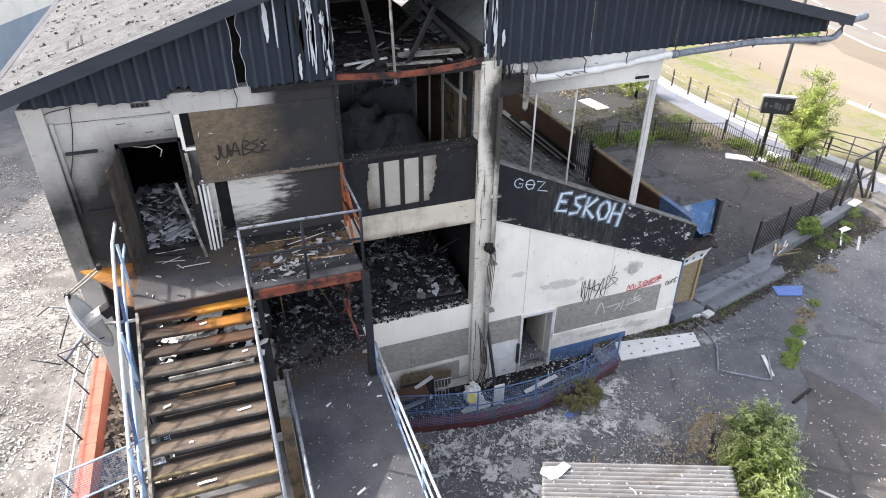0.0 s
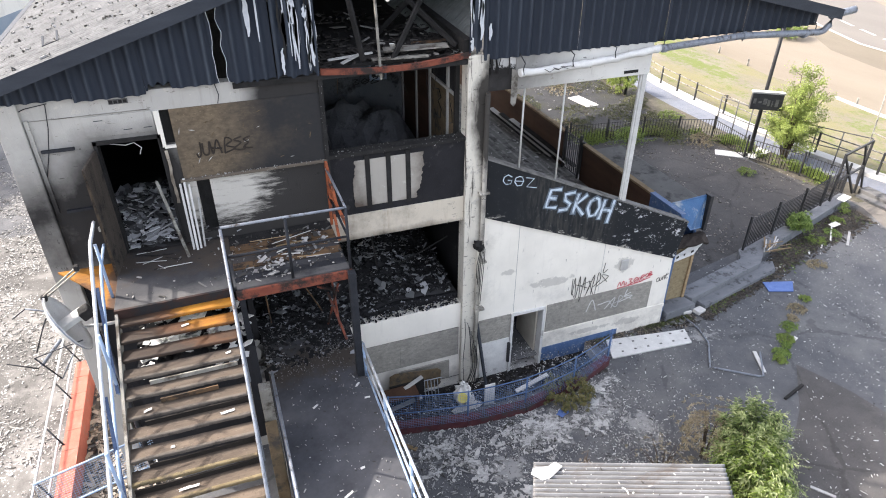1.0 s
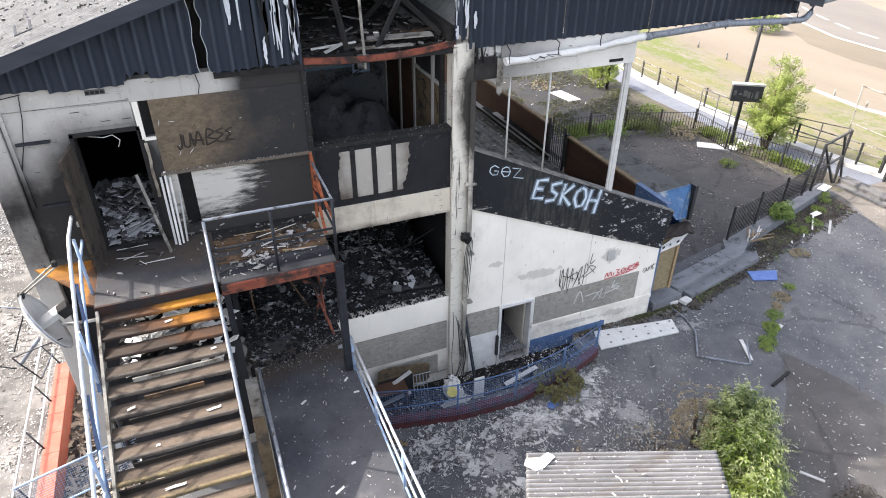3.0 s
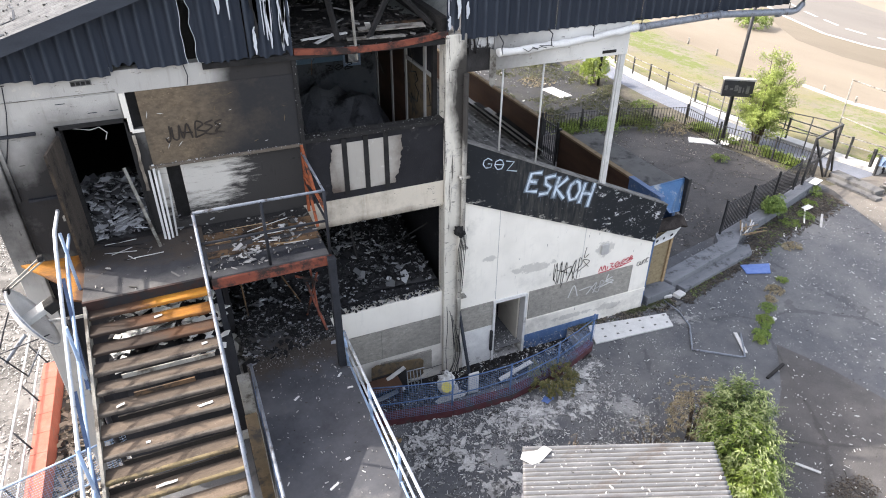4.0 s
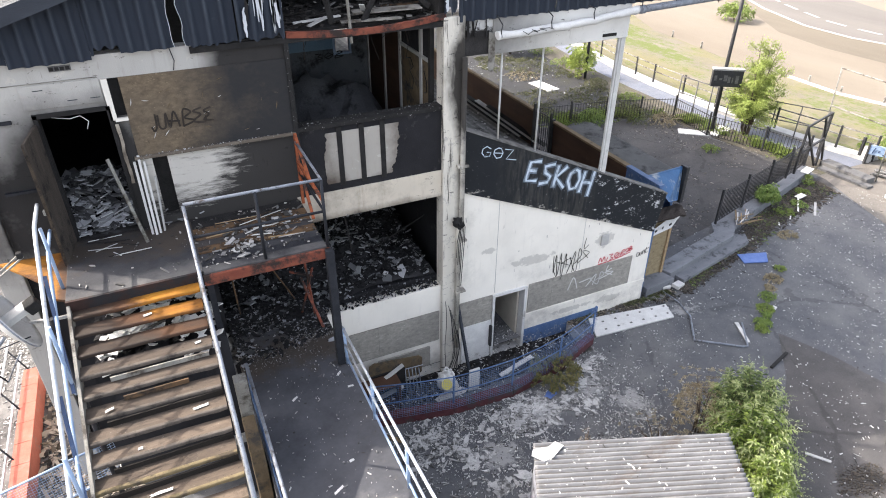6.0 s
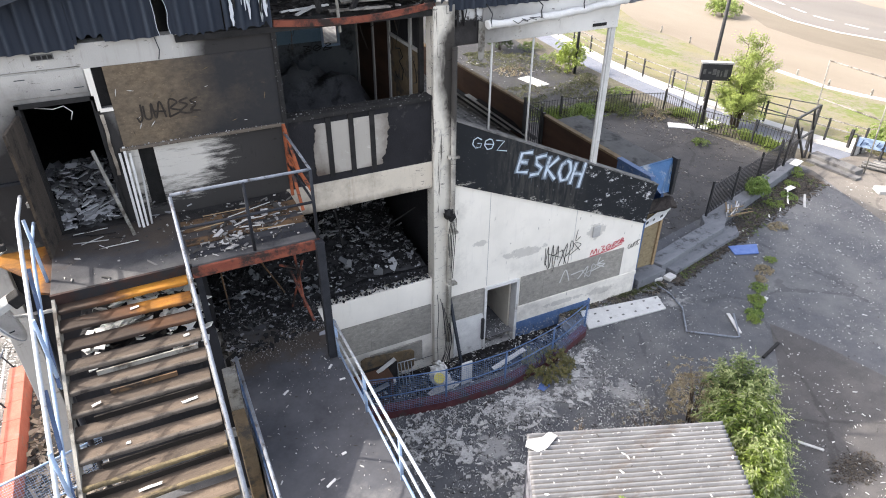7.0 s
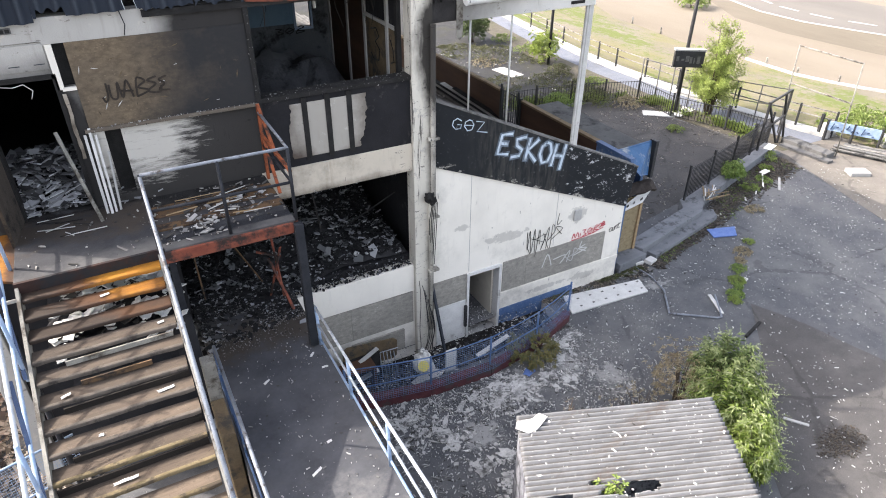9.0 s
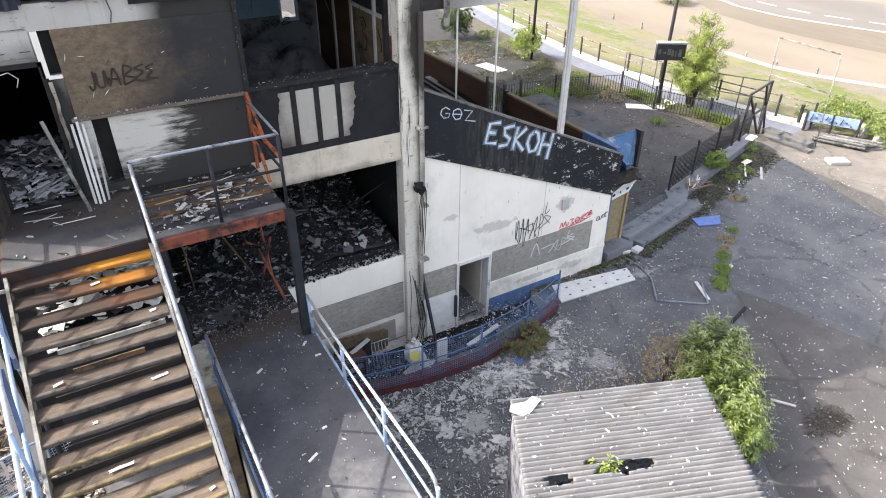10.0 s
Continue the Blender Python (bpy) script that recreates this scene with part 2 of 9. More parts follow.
def ribbed_sheet(name):
    """Slate-blue paint, rubbed pale along the ridges of the waves, with chalky runs."""
    n = Nodes(name)
    col = n.mix(n.noise(1.2, 5.0, stretch=(1, 1, 0.2)), (0.012, 0.017, 0.027), (0.023, 0.031, 0.046))
    ridge = n.span(n.math("COSINE", n.math("MULTIPLY", n.axis("X"), 6.28319 / 0.235)), 0.45, 1.0)
    worn = n.math("MULTIPLY", ridge, n.span(n.noise(2.0, 6.0, 0.7, shift=4.0, stretch=(1, 1, 0.35)), 0.35, 0.7))
    col = n.mix(n.math("MULTIPLY", worn, 0.6), col, (0.066, 0.080, 0.100))
    col = n.mix(n.span(n.noise(2.5, 6.0, 0.7, shift=3.1), 0.64, 0.76, 0, 0.5), col, (0.050, 0.060, 0.074))
    return n.done(col, n.span(n.noise(1.5, 4.0), 0, 1, 0.55, 0.75), 0, n.noise(40, 3.0), 0.003)


M_CLAD = ribbed_sheet("dark_slate_blue_sheet")
M_TRIM = surface("dark_grey_barge_board", (0.022, 0.027, 0.036), (0.044, 0.051, 0.064), 1.5, 40, 0.65, stretch=(0.6, 1, 3))
M_PEEL = surface("bleached_peeling_sheet", (0.40, 0.43, 0.47), (0.60, 0.63, 0.66), 6, 60, 0.6)
M_STEEL = surface("galvanised_tube", (0.12, 0.137, 0.165), (0.27, 0.295, 0.335), 7, 80, 0.5, 0.1, 0.002, dirt=(0.06, 0.05, 0.045), dirt_scale=7, dirt_from=0.54)
M_WHITERAIL = surface("worn_white_rail", (0.28, 0.32, 0.37), (0.47, 0.50, 0.53), 8, 80, 0.5, dirt=(0.18, 0.14, 0.11), dirt_scale=9, dirt_from=0.58)
M_BLUE = surface("worn_blue_paint", (0.045, 0.095, 0.21), (0.10, 0.17, 0.31), 5, 60, 0.5, dirt=(0.26, 0.29, 0.33), dirt_scale=8, dirt_from=0.56)
M_FENCEBLUE = surface("faded_blue_wire", (0.075, 0.15, 0.30), (0.17, 0.26, 0.42), 6, 70, 0.5)
M_PALEBLUE = surface("pale_blue_paint", (0.16, 0.26, 0.42), (0.34, 0.42, 0.54), 6, 70, 0.5, dirt=(0.50, 0.51, 0.51), dirt_scale=9, dirt_from=0.58)
M_BRIGHTBLUE = surface("bright_blue_board", (0.026, 0.080, 0.19), (0.060, 0.150, 0.29), 2.5, 50, 0.55, dirt=(0.30, 0.32, 0.33), dirt_scale=2.2, dirt_from=0.54)
M_NAVY = surface("dark_navy_paint", (0.014, 0.026, 0.062), (0.040, 0.070, 0.14), 6, 60, 0.5, dirt=(0.12, 0.14, 0.17), dirt_scale=8, dirt_from=0.60)
M_DARKSTEEL = surface("sooty_steel", (0.012, 0.014, 0.018), (0.035, 0.038, 0.046), 6, 70, 0.6, 0.2)
M_RUST = surface("rust_orange_steel", (0.17, 0.045, 0.022), (0.30, 0.085, 0.032), 7, 60, 0.75, dirt=(0.035, 0.022, 0.02), dirt_scale=4, dirt_from=0.5)
M_BEAM = surface("burnt_red_steel", (0.14, 0.038, 0.026), (0.24, 0.075, 0.045), 3, 60, 0.8, stretch=(1, 1, 3), dirt=(0.03, 0.022, 0.02), dirt_scale=2.4, dirt_from=0.46)
M_BURNTWOOD = surface("half_burnt_board", (0.075, 0.046, 0.027), (0.155, 0.094, 0.050), 4, 50, 0.8, stretch=(0.4, 2, 2), dirt=(0.018, 0.016, 0.015), dirt_scale=2.2, dirt_from=0.46)
def scorched_orange(name):
    """Orange paint scorched brown from the outer side of the stair inwards."""
    n = Nodes(name)
    grain = n.noise(50, 3.0, stretch=(0.4, 1.5, 1))
    col = n.mix(n.span(n.noise(3.0, 6.0, stretch=(0.5, 1.5, 1)), 0.3, 0.7), (0.22, 0.085, 0.013), (0.36, 0.165, 0.022))
    burn = n.math("ADD", n.math("ADD", n.span(n.axis("X"), -1.65, -0.75, 0.46, -0.10), n.span(n.axis("Z"), 5.14, 4.88, 0.0, 0.42)), n.noise(1.7, 7.0, 0.74, shift=3.0, stretch=(0.7, 1.2, 1)))
    burn = n.math("SUBTRACT", burn, n.span(n.axis("X"), -1.93, -2.1, 0.0, 0.42))
    col = n.mix(n.span(burn, 0.42, 0.66, 0, 0.94), col, (0.066, 0.031, 0.018))
    col = n.mix(n.span(burn, 0.62, 0.95, 0, 0.9), col, (0.030, 0.024, 0.020))
    col = n.mix(n.span(n.noise(4.0, 7.0, 0.75, shift=8.0, stretch=(0.5, 1.4, 1)), 0.55, 0.68, 0, 0.65), col, (0.070, 0.036, 0.020))
    return n.done(col, n.span(grain, 0, 1, 0.45, 0.75), 0, grain, 0.004)


M_ORANGE = scorched_orange("scorched_orange_paint")
def worn_tread(name):
    """Brown boards: shade of the step above painted along the back, front left pale."""
    n = Nodes(name)
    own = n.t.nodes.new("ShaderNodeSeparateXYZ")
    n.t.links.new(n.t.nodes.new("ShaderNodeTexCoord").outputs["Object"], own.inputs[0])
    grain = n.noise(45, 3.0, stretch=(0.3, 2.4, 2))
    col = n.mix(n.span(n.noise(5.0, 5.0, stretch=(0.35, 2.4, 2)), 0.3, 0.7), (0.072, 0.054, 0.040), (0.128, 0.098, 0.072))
    # painted shade: darker towards the back of each tread, edge broken by noise
    back_shade = n.math("ADD", n.span(own.outputs[1], -0.18, 0.0, -0.28, 0.28), n.noise(4.0, 7.0, 0.75, shift=2.0, stretch=(0.5, 1, 1)))
    col = n.mix(n.span(back_shade, 0.38, 0.80, 0, 0.85), col, (0.030, 0.024, 0.020))
    col = n.mix(n.span(n.noise(2.6, 6.0, 0.7, shift=7.0), 0.56, 0.66, 0, 0.7), col, (0.036, 0.028, 0.022))
    soot = n.math("ADD", n.span(n.axis("Z"), 3.7, 4.8, 0.0, 0.42), n.math("MULTIPLY", n.math("SUBTRACT", n.noise(2.0, 6.0, 0.7, shift=5.0), 0.5), 0.5))
    col = n.mix(n.span(soot, 0.0, 0.6, 0, 0.7), col, (0.034, 0.030, 0.028))
    col = n.mix(n.span(n.noise(28.0, 5.0, 0.75, shift=3.0, stretch=(0.6, 1, 1)), 0.56, 0.68, 0, 0.6), col, (0.028, 0.023, 0.020))
    col = n.mix(n.span(n.noise(17.0, 6.0, 0.75, shift=12.0), 0.62, 0.72, 0, 0.6), col, (0.20, 0.185, 0.165))
    col = n.times(col, n.chance(0.3))
    return n.done(col, n.span(grain, 0, 1, 0.7, 0.92), 0, grain, 0.006)


M_TREAD = worn_tread("worn_brown_tread")
# near-black colour stands in for the shade between the treads
M_RISER = surface("shade_dark_riser", (0.008, 0.0065, 0.006), (0.022, 0.018, 0.015), 3, 50, 0.85, stretch=(0.4, 2, 2))
M_NOSEGREY = surface("sooty_worn_nosing", (0.062, 0.053, 0.046), (0.125, 0.108, 0.090), 9, 70, 0.85, stretch=(0.5, 1, 1), dirt=(0.040, 0.034, 0.030), dirt_scale=3.5, dirt_from=0.5)
M_NOSING = surface("mossy_yellow_nosing", (0.110, 0.084, 0.045), (0.205, 0.163, 0.092), 9, 70, 0.85, stretch=(0.5, 1, 1), dirt=(0.066, 0.052, 0.036), dirt_scale=3.5, dirt_from=0.49, vary=0.2)
M_WOOD = surface("raw_split_wood", (0.17, 0.115, 0.062), (0.32, 0.235, 0.14), 5, 50, 0.75, stretch=(0.3, 2, 2), vary=0.3)
M_BROWN = surface("dark_brown_timber_boarding", (0.040, 0.020, 0.013), (0.085, 0.045, 0.028), 2.5, 50, 0.75, stretch=(1, 0.3, 1.5), dirt=(0.25, 0.17, 0.09), dirt_scale=3.2, dirt_from=0.7)
M_OCHRE = surface("grimy_ochre_render", (0.085, 0.062, 0.036), (0.16, 0.12, 0.075), 4, 50, 0.85, dirt=(0.05, 0.045, 0.04), dirt_scale=3, dirt_from=0.5)
M_CAP = surface("ochre_worn_capping", (0.15, 0.105, 0.055), (0.27, 0.20, 0.12), 5, 50, 0.8, dirt=(0.07, 0.05, 0.035), dirt_scale=3, dirt_from=0.55)
M_CONC = surface("grey_concrete", (0.23, 0.23, 0.225), (0.36, 0.355, 0.345), 2.0, 50, 0.9, dirt=(0.13, 0.13, 0.125), dirt_scale=1.7, dirt_from=0.55)
M_PALECONC = surface("white_painted_kerb", (0.30, 0.30, 0.29), (0.44, 0.435, 0.42), 2, 40, 0.8, dirt=(0.20, 0.19, 0.17), dirt_scale=2, dirt_from=0.58)
def deck_floor(name, far=(-4.0, -6.2), near=(-2.6, -0.6), tone=1.0):
    n = Nodes(name)
    col = n.mix(n.span(n.noise(1.6, 6.0, 0.7), 0.3, 0.7), tuple(c * tone for c in (0.042, 0.044, 0.051)), tuple(c * tone for c in (0.080, 0.083, 0.092)))
    # dust that also paints in the sunlit patch: paler towards the far[1] end
    dust = n.math("ADD", n.span(n.axis("Y"), far[0], far[1], -0.25, 0.10), n.noise(1.0, 7.0, 0.7, shift=2.0))
    col = n.mix(n.span(dust, 0.45, 0.85, 0, 0.9), col, tuple(c * tone for c in (0.24, 0.236, 0.228)))
    brown = n.math("ADD", n.span(n.math("ABSOLUTE", n.math("SUBTRACT", n.axis("Y"), near[0] + 0.8)), 0.1, 1.3, 0.22, -0.3), n.noise(1.8, 7.0, 0.72, shift=4.0))
    col = n.mix(n.span(brown, 0.45, 0.68, 0, 0.75), col, (0.060, 0.046, 0.034))
    ash = n.math("ADD", n.span(n.axis("Y"), near[0] + 1.0, near[1], -0.3, 0.25), n.noise(2.2, 7.0, 0.72, shift=6.0))
    col = n.mix(n.span(ash, 0.45, 0.7, 0, 0.9), col, (0.011, 0.0105, 0.011))
    col = n.mix(n.span(n.noise(3.0, 7.0, 0.75, shift=9.0), 0.60, 0.70, 0, 0.5), col, (0.085, 0.080, 0.074))
    d, _ = n.cells(16.0, stretch=(1.0, 0.6, 1.0))
    fleck = n.math("SUBTRACT", n.math("MULTIPLY", n.span(n.noise(1.4, 5.0, 0.7, shift=11.0), 0.4, 0.7), 0.14), d)
    col = n.mix(n.span(fleck, 0.0, 0.03), col, (0.30, 0.30, 0.295))
    return n.done(col, n.span(n.noise(3.0), 0, 1, 0.6, 0.85), 0, n.noise(60, 3.0), 0.005)


M_DECK = deck_floor("sooty_deck_asphalt", near=(-2.1, -0.1))
# front edge painted paler for the sun that falls on it
M_LANDING = deck_floor("sooty_landing_sheet", (-1.1, -1.9), (-1.2, 0.0), 0.62)
M_STEPNOSE = surface("worn_step_nosing", (0.13, 0.13, 0.128), (0.21, 0.208, 0.20), 4, 50, 0.9, dirt=(0.07, 0.07, 0.068), dirt_scale=3, dirt_from=0.5)
M_TERRACE = surface("terrace_concrete", (0.085, 0.085, 0.085), (0.15, 0.148, 0.145), 2.0, 50, 0.9, dirt=(0.04, 0.04, 0.04), dirt_scale=1.5, dirt_from=0.52)
M_KERB = surface("blue_grey_worn_concrete", (0.115, 0.122, 0.135), (0.20, 0.208, 0.222), 2.4, 50, 0.85, stretch=(0.5, 1.4, 1), dirt=(0.050, 0.052, 0.056), dirt_scale=2.6, dirt_from=0.54)
M_RED = surface("red_painted_brickwork", (0.27, 0.075, 0.052), (0.40, 0.135, 0.10), 4, 40, 0.8, dirt=(0.20, 0.14, 0.12), dirt_scale=4, dirt_from=0.56)
M_REDBASE = surface("dull_red_brick_base", (0.060, 0.020, 0.024), (0.13, 0.045, 0.05), 5, 40, 0.85, dirt=(0.06, 0.055, 0.055), dirt_scale=3, dirt_from=0.5)
def shed_sheet(name):
    """Bleached corrugated sheet: shade and dirt painted dark along the valleys, rust-brown streaks across."""
    n = Nodes(name)
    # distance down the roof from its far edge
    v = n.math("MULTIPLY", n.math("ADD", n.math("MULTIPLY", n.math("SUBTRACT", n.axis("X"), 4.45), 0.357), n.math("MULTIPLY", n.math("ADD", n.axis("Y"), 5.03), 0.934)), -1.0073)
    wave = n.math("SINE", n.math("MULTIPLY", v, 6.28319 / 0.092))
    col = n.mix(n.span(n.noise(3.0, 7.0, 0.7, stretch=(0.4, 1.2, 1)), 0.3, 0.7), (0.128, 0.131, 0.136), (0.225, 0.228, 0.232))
    # valley shade put into the colour, made uneven by noise
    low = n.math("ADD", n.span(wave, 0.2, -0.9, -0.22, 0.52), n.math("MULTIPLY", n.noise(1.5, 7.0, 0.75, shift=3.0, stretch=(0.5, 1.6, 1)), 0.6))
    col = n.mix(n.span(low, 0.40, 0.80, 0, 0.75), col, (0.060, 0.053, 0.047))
    brown = n.noise(1.1, 7.0, 0.74, shift=8.0, stretch=(0.45, 1.7, 1))
    col = n.mix(n.span(brown, 0.56, 0.66, 0, 0.6), col, (0.105, 0.078, 0.060))
    col = n.mix(n.span(n.noise(11.0, 5.0, 0.7, shift=5.0), 0.62, 0.70, 0, 0.6), col, (0.33, 0.33, 0.325))
    return n.done(col, 0.88, 0, n.noise(60, 3.0), 0.004)


M_SHED = shed_sheet("pale_weathered_roof_sheet")
M_SHEDWALL = surface("peeling_blue_white_boarding", (0.10, 0.105, 0.13), (0.36, 0.37, 0.40), 5, 40, 0.85, stretch=(1, 1, 0.3), dirt=(0.035, 0.035, 0.045), dirt_scale=4, dirt_from=0.5)
M_PAPER = surface("bleached_board", (0.50, 0.50, 0.49), (0.70, 0.70, 0.68), 4, 40, 0.7, dirt=(0.34, 0.33, 0.31), dirt_scale=3, dirt_from=0.6, vary=0.08)
M_GREYBOARD = surface("dirty_grey_plasterboard", (0.36, 0.36, 0.35), (0.58, 0.57, 0.55), 3, 40, 0.85, vary=0.2)
M_DISH = surface("grey_dish_paint", (0.40, 0.40, 0.39), (0.58, 0.58, 0.56), 4, 40, 0.5, dirt=(0.22, 0.21, 0.19), dirt_scale=4, dirt_from=0.6)
M_STRINGER = surface("grimy_cream_stringer", (0.16, 0.155, 0.14), (0.30, 0.29, 0.26), 5, 50, 0.7, dirt=(0.07, 0.06, 0.05), dirt_scale=3, dirt_from=0.5)
def worn_spray(name):
    n = Nodes(name)
    col = n.mix(n.noise(6.0, 5.0), (0.36, 0.46, 0.56), (0.64, 0.71, 0.77))
    col = n.mix(n.span(n.noise(9.0, 7.0, 0.75, shift=2.0, stretch=(1, 1, 0.6)), 0.50, 0.64, 0, 0.8), col, (0.10, 0.125, 0.15))
    return n.done(col, 0.6, 0, n.noise(90, 2.0), 0.003)


M_SPRAY_W = worn_spray("worn_white_spray_paint")
M_OVERSPRAY = surface("thin_grey_overspray", (0.014, 0.019, 0.026), (0.20, 0.25, 0.31), 7, 120, 0.6)
M_SIGNBAR = surface("faded_sign_lettering", (0.05, 0.05, 0.05), (0.16, 0.155, 0.15), 12, 70, 0.7)
M_SPRAY_K = surface("black_spray_paint", (0.006, 0.006, 0.006), (0.018, 0.018, 0.018), 9, 90, 0.6)
M_SPRAY_R = surface("red_spray_paint", (0.42, 0.02, 0.04), (0.55, 0.05, 0.08), 9, 90, 0.6)
M_BLACKRAIL = surface("black_railing_paint", (0.018, 0.019, 0.021), (0.045, 0.045, 0.047), 6, 60, 0.5, dirt=(0.14, 0.10, 0.08), dirt_scale=6, dirt_from=0.66)
M_PLASTIC = surface("faded_blue_plastic", (0.06, 0.12, 0.34), (0.14, 0.22, 0.46), 5, 60, 0.5)
M_ROOM = surface("smoke_stained_room_wall", (0.055, 0.064, 0.074), (0.15, 0.158, 0.165), 0.9, 40, 0.85, dirt=(0.025, 0.025, 0.028), dirt_scale=1.5, dirt_from=0.52)
M_ROOMBLUE = surface("smoke_dulled_blue_wall", (0.10, 0.17, 0.24), (0.17, 0.25, 0.33), 1.2, 40, 0.8)


def m_flakes(name, lo, hi, dark=0.0):
    n = Nodes(name)
    r = n.island()
    col = n.mix(r, lo, hi)
    if dark:
        col = n.mix(n.span(n.math("FRACT", n.math("MULTIPLY", r, 17.3)), 1 - dark, 1 - dark + 0.02), col, (0.05, 0.048, 0.045))
    return n.done(col, 0.8, 0, n.noise(40), 0.004)


M_SLIVER = m_flakes("white_slivers", (0.22, 0.22, 0.215), (0.70, 0.70, 0.68), 0.15)
M_FLAKE = m_flakes("pale_chips", (0.13, 0.13, 0.127), (0.48, 0.48, 0.47), 0.2)
def m_rubble(name, dark, pale, share):
    n = Nodes(name)
    r = n.island()
    f = n.span(r, 1 - share, 1.0)
    col = n.mix(n.math("MULTIPLY", f, f), dark, pale)
    return n.done(col, 0.85, 0, n.noise(40), 0.004)


M_RUBBLE = m_rubble("burnt_rubble", (0.013, 0.013, 0.014), (0.34, 0.35, 0.37), 0.30)
M_TWIGS = m_flakes("dry_litter", (0.10, 0.08, 0.06), (0.42, 0.37, 0.31), 0.2)


def m_ground(name, a, b, patch, chips=0.0, patch_scale=0.35, patch_from=0.5, cracks=True, fine_chips=0.0, dusted=(), soil=False):
    n = Nodes(name)
    big, mid, grain = n.noise(0.22, 6.0, 0.65), n.noise(1.6, 6.0, 0.7), n.noise(90, 2.0)
    col = n.mix(n.span(mid, 0.3, 0.72), a, b)
    col = n.mix(n.span(n.noise(patch_scale, 7.0, 0.72, shift=5.0), patch_from, patch_from + 0.2), col, patch)
    col = n.mix(n.span(grain, 0.45, 0.75, 0, 0.35), col, tuple(min(1, c * 1.7) for c in b))
    if not cracks:
        col = n.mix(n.span(n.noise(3.5, 8.0, 0.75, shift=12.0), 0.50, 0.62, 0, 0.45), col, tuple(c * 0.62 for c in a))
    if cracks:
        d, _ = n.cells(0.28, "DISTANCE_TO_EDGE")
        wob = n.math("ADD", d, n.math("MULTIPLY", n.math("SUBTRACT", n.noise(1.2, 6.0, 0.7), 0.5), 0.16))
        col = n.mix(n.span(wob, 0.0, 0.010, 0.4, 0.0), col, tuple(c * 0.45 for c in a))
    if fine_chips:
        for scale, size in ((26.0, 0.10), (9.0, 0.055)):
            d, _ = n.cells(scale, stretch=(1.0, 0.55, 1.0))
            keep = n.span(n.noise(1.1, 6.0, 0.7, shift=scale), 0.42, 0.70)
            edge = n.math("SUBTRACT", n.math("MULTIPLY", keep, size * fine_chips), d)
            col = n.mix(n.span(edge, 0.0, 0.03), col, (0.36, 0.36, 0.35))
    if chips:
        d, _ = n.cells(11.0)
        keep = n.span(n.noise(0.8, 6.0, 0.7, shift=9.0), 0.38, 0.62)
        edge = n.math("SUBTRACT", n.math("MULTIPLY", keep, 0.34 * chips), d)
        col = n.mix(n.span(edge, 0.0, 0.03), col, (0.40, 0.40, 0.39))
    if soil:
        # dark earth washed against the kerb and the foot of the stand
        x, y = n.axis("X"), n.axis("Y")
        line = n.math("ADD", n.math("MULTIPLY", n.math("SUBTRACT", x, 13.0), 0.30), n.span(x, 16.0, 18.0, -0.16, 0.08))
        far = n.math("ABSOLUTE", n.math("SUBTRACT", y, line))
        near = n.math("DIVIDE", far, n.span(x, 14.0, 21.0, 0.34, 0.95))
        f = n.math("ADD", n.noise(1.6, 9.0, 0.78, shift=2.0), n.math("MULTIPLY", n.math("MULTIPLY", n.span(near, 0.0, 1.2, 0.30, -0.35), n.span(x, 12.5, 13.2)), n.span(x, 24.0, 22.8)))
        mask = n.math("MULTIPLY", n.span(f, 0.50, 0.62, 0, 0.88), n.math("MULTIPLY", n.span(near, 1.5, 1.1), n.math("MULTIPLY", n.span(x, 12.5, 13.2), n.span(x, 24.0, 22.8))))
        col = n.mix(mask, col, (0.030, 0.025, 0.021))
    if dusted:
        # crushed plaster trodden into the ground round a few heaps
        for cx, cy, r in dusted:
            dx, dy = n.math("SUBTRACT", n.axis("X"), cx), n.math("SUBTRACT", n.axis("Y"), cy)
            far = n.math("SQRT", n.math("ADD", n.math("MULTIPLY", dx, dx), n.math("MULTIPLY", dy, dy)))
            f = n.math("ADD", n.noise(2.4, 9.0, 0.78, shift=cx), n.span(far, 0, r, 0.17, -0.25))
            col = n.mix(n.span(f, 0.52, 0.62, 0, 0.9), col, (0.30, 0.30, 0.295))
    return n.done(col, n.span(big, 0, 1, 0.78, 0.95), 0, grain, 0.006)


M_ASPHALT = m_ground("worn_yard_asphalt", (0.060, 0.063, 0.070), (0.113, 0.116, 0.122), (0.165, 0.163, 0.160), fine_chips=2.3, patch_scale=0.28, patch_from=0.47, dusted=((6.3, -2.5, 1.7), (5.1, -3.2, 1.2), (8.0, -2.2, 1.3), (12.3, -0.9, 1.0), (8.6, -3.2, 1.2)), soil=True)
M_ASPHALT_DUSTY = m_ground("dusty_brown_asphalt", (0.052, 0.050, 0.050), (0.088, 0.084, 0.082), (0.118, 0.111, 0.105), fine_chips=1.2, patch_scale=0.4)
M_LITTERED = m_ground("chip_strewn_asphalt", (0.056, 0.055, 0.054), (0.092, 0.090, 0.087), (0.205, 0.201, 0.194), chips=1.0, fine_chips=2.6, patch_scale=0.8, patch_from=0.45)
